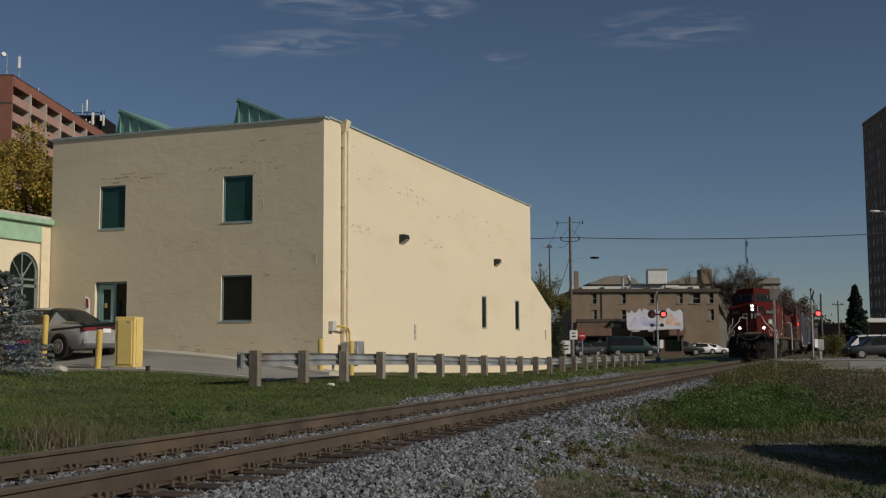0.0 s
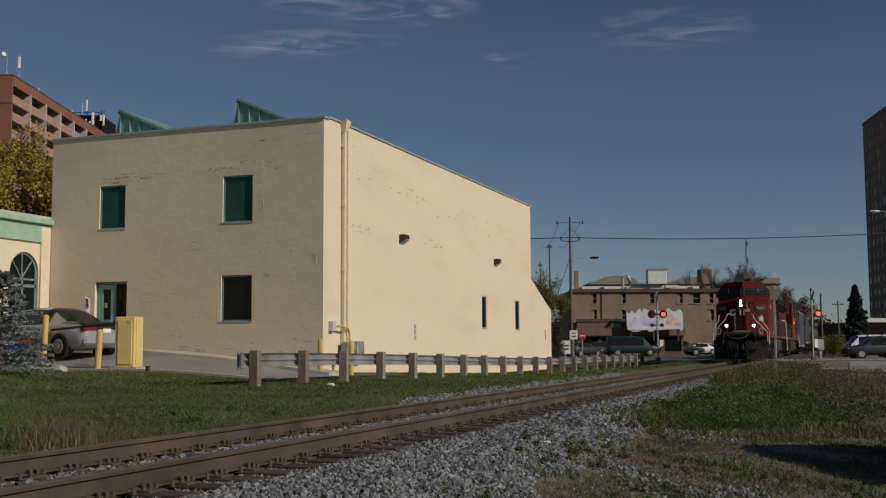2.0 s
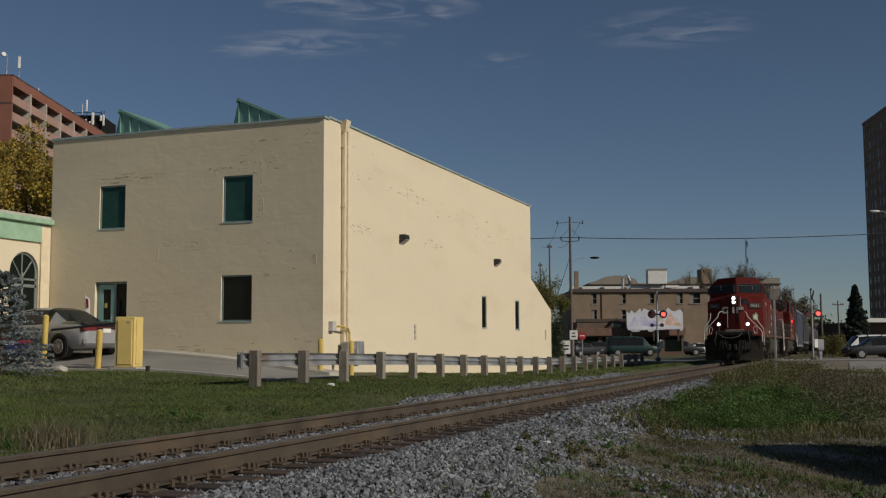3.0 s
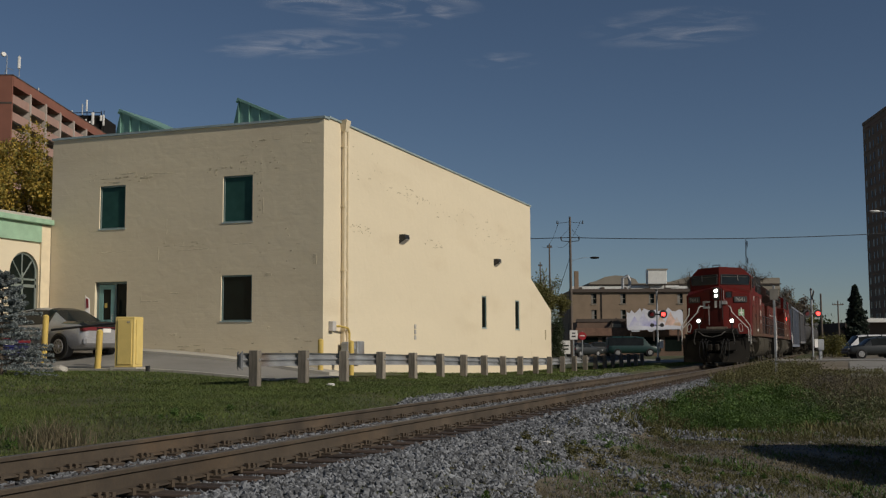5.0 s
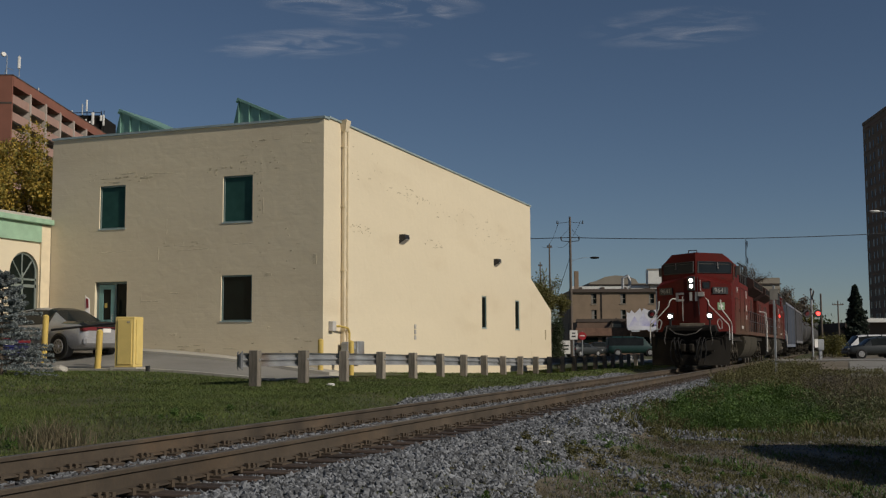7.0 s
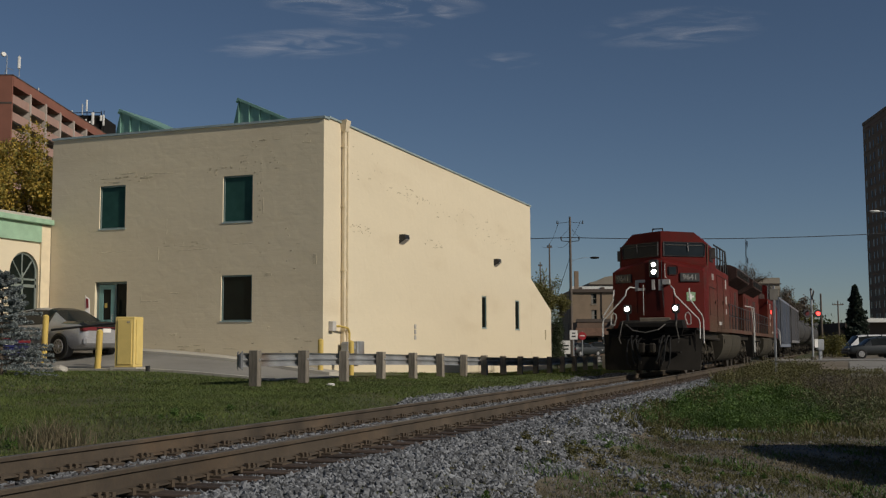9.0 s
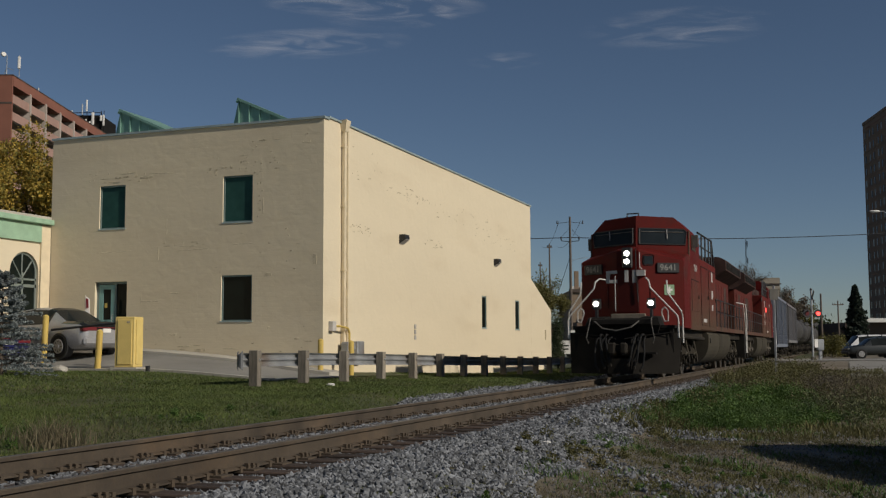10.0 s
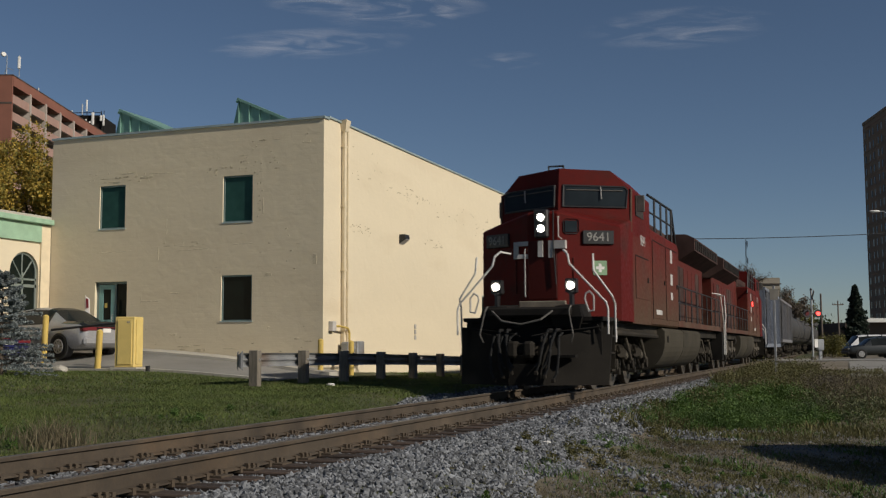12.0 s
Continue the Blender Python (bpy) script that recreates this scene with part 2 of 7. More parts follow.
def ground_material():
    m = mat("grass_and_earth", (0.060, 0.070, 0.024), 0.95, var=0.35, scale=0.8, fine=25, bump=0.8, stain=(0.075, 0.06, 0.026), stain_amount=0.45, stain_scale=0.5)
    nt = m.node_tree
    n, l = nt.nodes, nt.links
    b = n["Principled BSDF"]
    old = b.inputs["Base Color"].links[0].from_socket
    co = n.new("ShaderNodeTexCoord")
    sep = n.new("ShaderNodeSeparateXYZ")
    l.new(co.outputs["Object"], sep.inputs[0])
    wob = n.new("ShaderNodeTexNoise")
    wob.inputs["Scale"].default_value, wob.inputs["Detail"].default_value = 0.9, 6.0
    l.new(co.outputs["Object"], wob.inputs["Vector"])


    def step(src, a, z, warp):
        add = n.new("ShaderNodeMath")
        add.operation = "MULTIPLY_ADD"
        l.new(wob.outputs["Fac"], add.inputs[0])
        add.inputs[1].default_value = warp
        l.new(src, add.inputs[2])
        r = n.new("ShaderNodeMapRange")
        r.inputs["From Min"].default_value, r.inputs["From Max"].default_value = a, z
        l.new(add.outputs[0], r.inputs["Value"])
        return r.outputs["Result"]

    def blend(f, a, col):
        mx = n.new("ShaderNodeMix")
        mx.data_type = "RGBA"
        l.new(f, mx.inputs["Factor"])
        l.new(a, mx.inputs["A"])
        if isinstance(col, tuple):
            mx.inputs["B"].default_value = (*col, 1)
        else:
            l.new(col, mx.inputs["B"])
        return mx.outputs["Result"]

    grit = n.new("ShaderNodeTexVoronoi")
    grit.inputs["Scale"].default_value = 22.0
    ramp = n.new("ShaderNodeValToRGB")
    ramp.color_ramp.elements[0].color, ramp.color_ramp.elements[1].color = (0.10, 0.084, 0.058, 1), (0.22, 0.185, 0.135, 1)
    l.new(grit.outputs["Color"], ramp.inputs[0])
    dirt = step(sep.outputs["X"], 2.9, 3.5, 0.9)
    c = blend(dirt, old, ramp.outputs["Color"])
    l.new(c, b.inputs["Base Color"])
    return m


GX, GY = stretch_axis(-10.0, 9.0, 0.25, 2500.0), stretch_axis(-2.0, 48.0, 0.4, 3000.0)
gx, gy = np.meshgrid(GX, GY)
gv = np.stack([gx.ravel(), gy.ravel(), ground_z(gx, gy).ravel()], -1)
nx = len(GX)
ii = (np.arange(len(GY) - 1)[:, None] * nx + np.arange(nx - 1)[None]).ravel()
ground = raw_mesh("ground", gv, np.stack([ii, ii + 1, ii + nx + 1, ii + nx], -1), ground_material())
tagged(ground, "grass and bare earth beside the railway", "ground", kind="structure")
for p in ground.data.polygons:
    p.use_smooth = True


def slab(name, xs, ys, dz, thick, material, label, category, nx=14, ny=14):
    """A paved sheet that follows the ground, dz above it, with real thickness at its edges."""
    u, v = np.linspace(0, 1, nx), np.linspace(0, 1, ny)
    bm = B()
    top = [[None] * nx for _ in v]
    bot = [[None] * nx for _ in v]
    for j, b in enumerate(v):
        for i, a in enumerate(u):
            x, y = xs[0] + (xs[1] - xs[0]) * a, ys[0] + (ys[1] - ys[0]) * b
            z = float(ground_z(x, y)) + dz
            top[j][i], bot[j][i] = bm.verts.new((x, y, z)), bm.verts.new((x, y, z - thick))
    for j in range(ny - 1):
        for i in range(nx - 1):
            bm.faces.new((top[j][i], top[j][i + 1], top[j + 1][i + 1], top[j + 1][i]))
    rim = [top[0][i] for i in range(nx)] + [top[j][-1] for j in range(1, ny)] + [top[-1][i] for i in range(nx - 2, -1, -1)] + [top[j][0] for j in range(ny - 2, 0, -1)]
    low = [bot[0][i] for i in range(nx)] + [bot[j][-1] for j in range(1, ny)] + [bot[-1][i] for i in range(nx - 2, -1, -1)] + [bot[j][0] for j in range(ny - 2, 0, -1)]
    for i in range(len(rim)):
        k = (i + 1) % len(rim)
        bm.faces.new((rim[i], rim[k], low[k], low[i]))
    return tagged(part(name, bm, material), label, category, kind="structure")


slab("parking_lot", (-60, -7.6), (24.45, 28.3), 0.03, 0.25, ASPHALT, "worn grey asphalt drive in front of the building", "pavement", 60, 10)
slab("kerb", (-60, -7.6), (24.2, 24.446), 0.07, 0.3, CONCRETE, "pale concrete kerb between lawn and drive", "kerb", 60, 3)
slab("pavement", (-60, -8.0), (28.304, 29.52), 0.12, 0.3, CONCRETE, "pale concrete walk along the building front", "pavement", 60, 4)
slab("side_street", (6.0, 70), (48.0, 79.99), 0.02, 0.06, ASPHALT, "grey asphalt lot beside the track", "road", 40, 30)
slab("road", (-120, 120), (80.0, 91.0), 0.09, 0.2, ASPHALT, "grey asphalt street crossing the track", "road", 60, 6)

# ---- the track ----
track = thing("railway_track", Matrix.Identity(4), "single railway track with rusty rails on timber ties", "railway track", kind="structure")
TIE_STEP, TIE_FROM, TIE_TO = 0.52, 3.0, 130.0


def rail_profile(cx):
    h = [(-0.075, -0.172), (0.075, -0.172), (0.075, -0.160), (0.014, -0.140), (0.009, -0.045), (0.036, -0.034), (0.0375, -0.008), (0.030, 0.0), (-0.030, 0.0), (-0.0375, -0.008), (-0.036, -0.034), (-0.009, -0.045), (-0.014, -0.140), (-0.075, -0.160)]
    return [(cx + a, b) for a, b in h]


for side in (-1, 1):
    r = part("rail", prism(B(), rail_profile(side * 0.755), -12, 900, "y"), RUST, track)
    head = part("rail_head", box(B(), side * 0.755 - 0.031, side * 0.755 + 0.031, -12, 900, -0.004, 0.003), RAIL_TOP, r, "worn brighter running surface")
plate = B()
box(plate, -0.18, 0.18, -0.095, 0.095, -0.190, -0.173)
for sx in (-1, 1):
    box(plate, sx * 0.088 - 0.012, sx * 0.088 + 0.012, -0.055, -0.025, -0.176, -0.128)
    box(plate, sx * 0.080 - 0.020, sx * 0.080 + 0.020, -0.060, -0.020, -0.140, -0.125)
    box(plate, sx * 0.088 - 0.012, sx * 0.088 + 0.012, 0.030, 0.060, -0.176, -0.132)
    box(plate, sx * 0.080 - 0.020, sx * 0.080 + 0.020, 0.025, 0.065, -0.144, -0.130)
box(plate, -0.085, 0.085, 0.125, 0.165, -0.20, -0.145)
box(plate, -0.085, 0.085, -0.165, -0.125, -0.20, -0.145)
first_plate = part("tie_plate", plate, RUST, track)
tie_bm = B()
box(tie_bm, -1.30, 1.30, -0.115, 0.115, -0.36, -0.188, 0.012)
first_tie = part("tie", tie_bm, TIE, track)
rng = random.Random(4)
for i in range(int((TIE_TO - TIE_FROM) / TIE_STEP)):
    y = TIE_FROM + i * TIE_STEP + rng.uniform(-0.03, 0.03)
    t = first_tie if i == 0 else new("tie", first_tie.data)
    t.parent = track
    t.location, t.rotation_euler = (rng.uniform(-0.05, 0.05), y, 0), (0, 0, rng.uniform(-0.015, 0.015))
    for side in (-1, 1):
        p = first_plate if i == 0 and side == -1 else new("tie_plate", first_plate.data)
        p.parent = track
        p.location = (side * 0.755, y, 0)


def scatter_stones(name, xs, ys, per_m2, size, zfun, seed, label, material):
    """Crushed stone: many small angular lumps in one mesh."""
    r = np.random.default_rng(seed)
    n = int((xs[1] - xs[0]) * (ys[1] - ys[0]) * per_m2)
    iv = np.array([[0, 0, 1], [0.9, 0, 0.1], [0.2, 0.9, 0], [-0.8, 0.5, 0.2], [-0.6, -0.7, 0], [0.4, -0.8, 0.15], [0, 0, -0.8]], float)
    iface = np.array([[0, 1, 2], [0, 2, 3], [0, 3, 4], [0, 4, 5], [0, 5, 1], [6, 2, 1], [6, 3, 2], [6, 4, 3], [6, 5, 4], [6, 1, 5]])
    x, y = r.uniform(*xs, n), r.uniform(*ys, n)
    z = zfun(x, y)
    keep = np.isfinite(z)
    x, y, z = x[keep], y[keep], z[keep]
    n = len(x)
    s = size * r.uniform(0.6, 1.45, n)
    v = iv[None] * (1 + r.uniform(-0.3, 0.3, (n, 7, 3))) * s[:, None, None] * r.uniform(0.6, 1.15, (n, 1, 3))
    q = r.normal(size=(n, 4))
    q /= np.linalg.norm(q, axis=1)[:, None]
    w, a, b, c = q.T
    R = np.stack([1 - 2 * (b * b + c * c), 2 * (a * b - c * w), 2 * (a * c + b * w), 2 * (a * b + c * w), 1 - 2 * (a * a + c * c), 2 * (b * c - a * w), 2 * (a * c - b * w), 2 * (b * c + a * w), 1 - 2 * (a * a + b * b)], -1).reshape(n, 3, 3)
    v = np.einsum("nij,nkj->nki", R, v) + np.stack([x, y, z], -1)[:, None, :]
    f = iface[None] + 7 * np.arange(n)[:, None, None]
    ob = raw_mesh(name, v.reshape(-1, 3), f.reshape(-1, 3), material)
    return tagged(ob, label, "gravel", kind="stuff")


def ballast_z(x, y):
    edge = 2.95 + 0.25 * np.sin(y * 0.8) + 0.2 * np.sin(y * 2.1 + 1) - 0.9 * smoothstep(14, 26, y)
    lefte = -1.75 - 0.1 * np.sin(y * 1.3) - 0.55 * smoothstep(16, 22, y)
    z = -0.215 - 0.30 * smoothstep(1.45, 3.1, x) - 0.04 * smoothstep(-1.4, -1.8, x)
    z = np.maximum(z, ground_z(x, y) + 0.005)
    z = np.where((np.abs(x) < 1.25), np.where(np.abs(x) < 0.62, -0.205, -0.235), z)
    return np.where((x < edge) & (x > lefte), z, np.nan)


bed = B()
prism(bed, [(-2.3, -0.6), (3.0, -0.6), (2.9, -0.505), (1.5, -0.245), (0.7, -0.225), (-0.7, -0.225), (-1.5, -0.245), (-1.9, -0.27)], -12, 140, "y")
tagged(part("track_bed", bed, mat("packed_gravel", (0.13, 0.125, 0.12), 0.95, var=0.4, scale=9, fine=30, bump=1.0)), "packed bed of dark grey gravel", "track bed", kind="structure")
scatter_stones("ballast", (-2.5, 3.6), (3.0, 16.0), 640, 0.031, ballast_z, 1, "loose grey crushed stone around the ties", BALLAST)
scatter_stones("ballast", (-2.5, 3.6), (16.0, 42.0), 230, 0.042, ballast_z, 2, "loose grey crushed stone along the track", BALLAST)

# ---- the cream building ----
WX, FY, EAVE = -8.82, 29.53, 7.9      # track-side wall, front wall, top
BACK_Y, LEFT_X = 52.66, -18.95


def wall_with_holes(bm, u0, u1, z0, z1, holes, put, thick):
    """A slab in (u, z) with rectangular openings right through it. put(u, z, d): a point d deep."""
    us = sorted({u0, u1, *[h[0] for h in holes], *[h[1] for h in holes]})
    zs = sorted({z0, z1, *[h[2] for h in holes], *[h[3] for h in holes]})
    hole = lambda a, b: any(h[0] < a < h[1] and h[2] < b < h[3] for h in holes)
    cell = {}
    for i in range(len(us) - 1):
        for j in range(len(zs) - 1):
            cell[i, j] = not hole((us[i] + us[i + 1]) / 2, (zs[j] + zs[j + 1]) / 2)
    cache = {}

    def v(i, j, d):
        if (i, j, d) not in cache:
            cache[i, j, d] = bm.verts.new(put(us[i], zs[j], thick * d))
        return cache[i, j, d]

    fs = []
    for (i, j), solid in cell.items():
        if not solid:
            continue
        q = [(i, j), (i + 1, j), (i + 1, j + 1), (i, j + 1)]
        for d in (0, 1):
            fs.append(bm.faces.new([v(a, b, d) for a, b in q]))
        for k, (di, dj) in enumerate(((0, -1), (1, 0), (0, 1), (-1, 0))):
            if not cell.get((i + di, j + dj), False):
                a, b = q[k], q[(k + 1) % 4]
                fs.append(bm.faces.new((v(*a, 0), v(*b, 0), v(*b, 1), v(*a, 1))))
    bmesh.ops.recalc_face_normals(bm, faces=fs)
    return bm


building = thing("building", Matrix.Identity(4), "two-storey cream rendered building with flat roof beside the track", "building")
FRONT_HOLES = [(-17.01, -16.00, 4.81, 6.25), (-12.34, -11.27, 4.83, 6.31), (-12.36, -11.26, 1.74, 3.18), (-17.12, -15.87, 0.72, 3.09)]
SIDE_HOLES = [(44.80, 45.44, 1.74, 3.13), (49.86, 50.54, 1.74, 3.13)]
part("front_wall", wall_with_holes(B(), LEFT_X, WX, -0.6, EAVE, FRONT_HOLES, lambda u, z, d: (u, FY + d, z), 0.28), CREAM, building)
part("side_wall", wall_with_holes(B(), FY + 0.28, BACK_Y, -0.6, EAVE + 0.06, SIDE_HOLES, lambda u, z, d: (WX - d, u, z), 0.28), CREAM, building)
part("back_wall", box(B(), LEFT_X, WX - 0.28, BACK_Y - 0.28, BACK_Y, -0.6, EAVE), CREAM, building)
part("far_side_wall", box(B(), LEFT_X, LEFT_X + 0.28, FY + 0.28, BACK_Y - 0.28, -0.6, EAVE), CREAM, building)
part("roof", box(B(), LEFT_X + 0.28, WX - 0.28, FY + 0.28, BACK_Y - 0.28, EAVE - 0.5, EAVE - 0.3), FLASH, building)
part("floor_slab", box(B(), LEFT_X + 0.28, WX - 0.28, FY + 0.28, BACK_Y - 0.28, 3.7, 3.9), CONCRETE, building)
part("ground_floor", box(B(), LEFT_X + 0.28, WX - 0.28, FY + 0.28, BACK_Y - 0.28, 0.4, 0.55), CONCRETE, building)
cap = B()
box(cap, LEFT_X - 0.04, WX + 0.05, FY - 0.05, FY + 0.31, EAVE + 0.002, EAVE + 0.07)
box(cap, WX - 0.31, WX + 0.05, FY + 0.312, BACK_Y + 0.04, EAVE + 0.062, EAVE + 0.12)
part("parapet_flashing", cap, FLASH, building, "thin grey-green metal coping")
wing = B()
prism(wing, [(BACK_Y + 0.005, -0.6), (56.53, -0.6), (56.53, 2.85), (BACK_Y + 0.005, 4.32)], WX - 6, WX, "x")
part("lean_to", wing, CREAM, building, "low lean-to with a steeply sloping roof")


def window(u0, u1, z0, z1, parent, pane, face="front"):
    """A framed pane set back in its opening, with a projecting sill."""
    d = 0.045 if face == "front" else 0.02
    put = (lambda a, b, c0, c1, e0, e1: (a, b, FY + e0, FY + e1, c0, c1)) if face == "front" else (lambda a, b, c0, c1, e0, e1: (WX - e1, WX - e0, a, b, c0, c1))
    f = B()
    w = 0.05
    for a, b, c0, c1 in ((u0, u0 + w, z0, z1), (u1 - w, u1, z0, z1), (u0 + w, u1 - w, z0, z0 + w), (u0 + w, u1 - w, z1 - w, z1)):
        box(f, *put(a, b, c0, c1, d, d + 0.07))
    fr = part("window_frame", f, FRAME_TEAL, parent)
    part("pane", box(B(), *put(u0 + w, u1 - w, z0 + w, z1 - w, d + 0.025, d + 0.04)), pane, fr)
    part("window_sill", box(B(), *put(u0 - 0.03, u1 + 0.03, z0 - 0.025, z0 + 0.015, -0.02, d - 0.002)), FLASH, fr)


window(-17.01, -16.00, 4.81, 6.25, building, PANE_TEAL)
window(-12.34, -11.27, 4.83, 6.31, building, PANE_TEAL)
window(-12.36, -11.26, 1.74, 3.18, building, PANE_DARK)
window(44.80, 45.44, 1.74, 3.13, building, PANE_DARK, "side")
window(49.86, 50.54, 1.74, 3.13, building, PANE_DARK, "side")


# ---- the train ----
BULL = mat("white_ash_panel", (0.42, 0.40, 0.38), 0.6, var=0.2)
DUST_GREY = mat("dusty_grey_steel", (0.10, 0.094, 0.084), 0.8, 0.1, var=0.25)
# darker red than the nose, for its door and grab irons
NOSE_DARK = mat("dark_red_door_tone", (0.05, 0.007, 0.005), 0.5, var=0.2, scale=1.0)
NUMBER_GREY = mat("dusty_number_paint", (0.26, 0.25, 0.23), 0.7, var=0.25)
SILL_CREAM = mat("dusty_cream_step_edge", (0.19, 0.16, 0.12), 0.8, var=0.3)
CAB_GLASS = dark_glass("cab_window_glass", (0.02, 0.026, 0.03), 0.08)
SIGN_GREEN = mat("pale_green_sign", (0.22, 0.34, 0.20), 0.6, var=0.1)
LOUVRE = mat("sooty_red_louvre", (0.055, 0.032, 0.027), 0.8, var=0.3, scale=1.5)
WHEEL_STEEL = mat("wheel_steel", (0.10, 0.085, 0.07), 0.5, 0.5, var=0.25)
TANK_DUST = mat("dust_on_fuel_tank", (0.048, 0.042, 0.031), 0.85, var=0.25, scale=1.0, stain=(0.034, 0.030, 0.024), stain_amount=0.35)
PLOUGH = mat("dark_plough_steel", (0.016, 0.014, 0.0115), 0.85, 0.1, var=0.35, scale=1.5, stain=(0.036, 0.031, 0.024), stain_amount=0.35)
TRUCK_DUST = mat("pale_dust_on_truck_gear", (0.085, 0.074, 0.058), 0.85, var=0.3, scale=2.0)
RAIL_WHITE = mat("worn_white_handrail_paint", (0.58, 0.56, 0.53), 0.55, var=0.12)


def dusty_side(name, clean, dust, z0, z1):
    """Paint with road dust thrown up from below: patchy brown film that thins out with height, streaked upward."""
    m = mat(name, clean, 0.62, var=0.16, scale=0.8, fine=12, bump=0.04, stain=(clean[0] * 0.7, clean[1] * 1.6, clean[2] * 1.8), stain_amount=0.35, stain_scale=0.9)
    nt = m.node_tree
    n, l = nt.nodes, nt.links
    b = n["Principled BSDF"]
    b.inputs["Specular IOR Level"].default_value = 0.14
    old = b.inputs["Base Color"].links[0].from_socket
    co, sep, mp, ns = n.new("ShaderNodeTexCoord"), n.new("ShaderNodeSeparateXYZ"), n.new("ShaderNodeMapping"), n.new("ShaderNodeTexNoise")
    mp.inputs["Scale"].default_value = (1.0, 1.6, 0.5)
    ns.inputs["Scale"].default_value, ns.inputs["Detail"].default_value = 1.4, 8.0
    l.new(co.outputs["Object"], sep.inputs[0])
    l.new(co.outputs["Object"], mp.inputs["Vector"])
    l.new(mp.outputs["Vector"], ns.inputs["Vector"])
    wob = n.new("ShaderNodeMath")
    wob.operation, wob.inputs[1].default_value = "MULTIPLY_ADD", -1.6
    l.new(ns.outputs["Fac"], wob.inputs[0])
    l.new(sep.outputs["Z"], wob.inputs[2])
    r = n.new("ShaderNodeMapRange")
    for key, v in (("From Min", z0 - 0.8), ("From Max", z1 - 0.8), ("To Min", 0.95), ("To Max", 0.05)):
        r.inputs[key].default_value = v
    l.new(wob.outputs[0], r.inputs["Value"])
    mx = n.new("ShaderNodeMix")
    mx.data_type = "RGBA"
    l.new(r.outputs["Result"], mx.inputs["Factor"])
    l.new(old, mx.inputs["A"])
    mx.inputs["B"].default_value = (*dust, 1)
    l.new(mx.outputs["Result"], b.inputs["Base Color"])
    return m


RED_SIDE = dusty_side("red_side_paint_under_dust", (0.104, 0.0088, 0.0062), (0.076, 0.047, 0.029), 1.5, 3.6)
HOOD_RED = dusty_side("dull_hood_red_under_dust", (0.085, 0.013, 0.009), (0.07, 0.045, 0.03), 1.4, 3.2)
for matte in (GRIME, DUSTY, PLOUGH, TANK_DUST, TRUCK_DUST, RUBBER, NOSE_DARK, LOUVRE, RED_DIRTY):
    matte.node_tree.nodes["Principled BSDF"].inputs["Specular IOR Level"].default_value = 0.15
NOSE_TURN = math.atan(0.54)


def cab_front(x, z):
    return 2.82 + abs(x) * 0.42 + (z - 3.9) * 0.14


def plane_at(x, y, z, turn):
    """A pose whose x runs along a slanting upright face and whose z points out of it."""
    c, s = math.cos(turn), math.sin(turn)
    return Matrix(((c, 0, s, x), (s, 0, -c, y), (0, 1, 0, z), (0, 0, 0, 1)))


def wheelset(parent, y, r=0.53):
    w = new("wheelset")
    w.parent = parent
    w.location = (0, y, r + 0.003)
    for s in (-1, 1):
        b = B()
        cyl(b, (s * 0.69, 0, 0), (s * 0.82, 0, 0), r, 28)
        cyl(b, (s * 0.67, 0, 0), (s * 0.69, 0, 0), r + 0.025, 28)
        cyl(b, (s * 0.82, 0, 0), (s * 0.84, 0, 0), r * 0.82, 20, r * 0.7)
        for k in range(6):
            a = k * math.pi / 3
            cyl(b, (s * 0.835, r * 0.5 * math.cos(a), r * 0.5 * math.sin(a)), (s * 0.86, r * 0.5 * math.cos(a), r * 0.5 * math.sin(a)), 0.05, 8)
        part("wheel", b, WHEEL_STEEL, w)
    part("axle", cyl(B(), (-0.95, 0, 0), (0.95, 0, 0), 0.09, 12), GRIME, w)
    return w


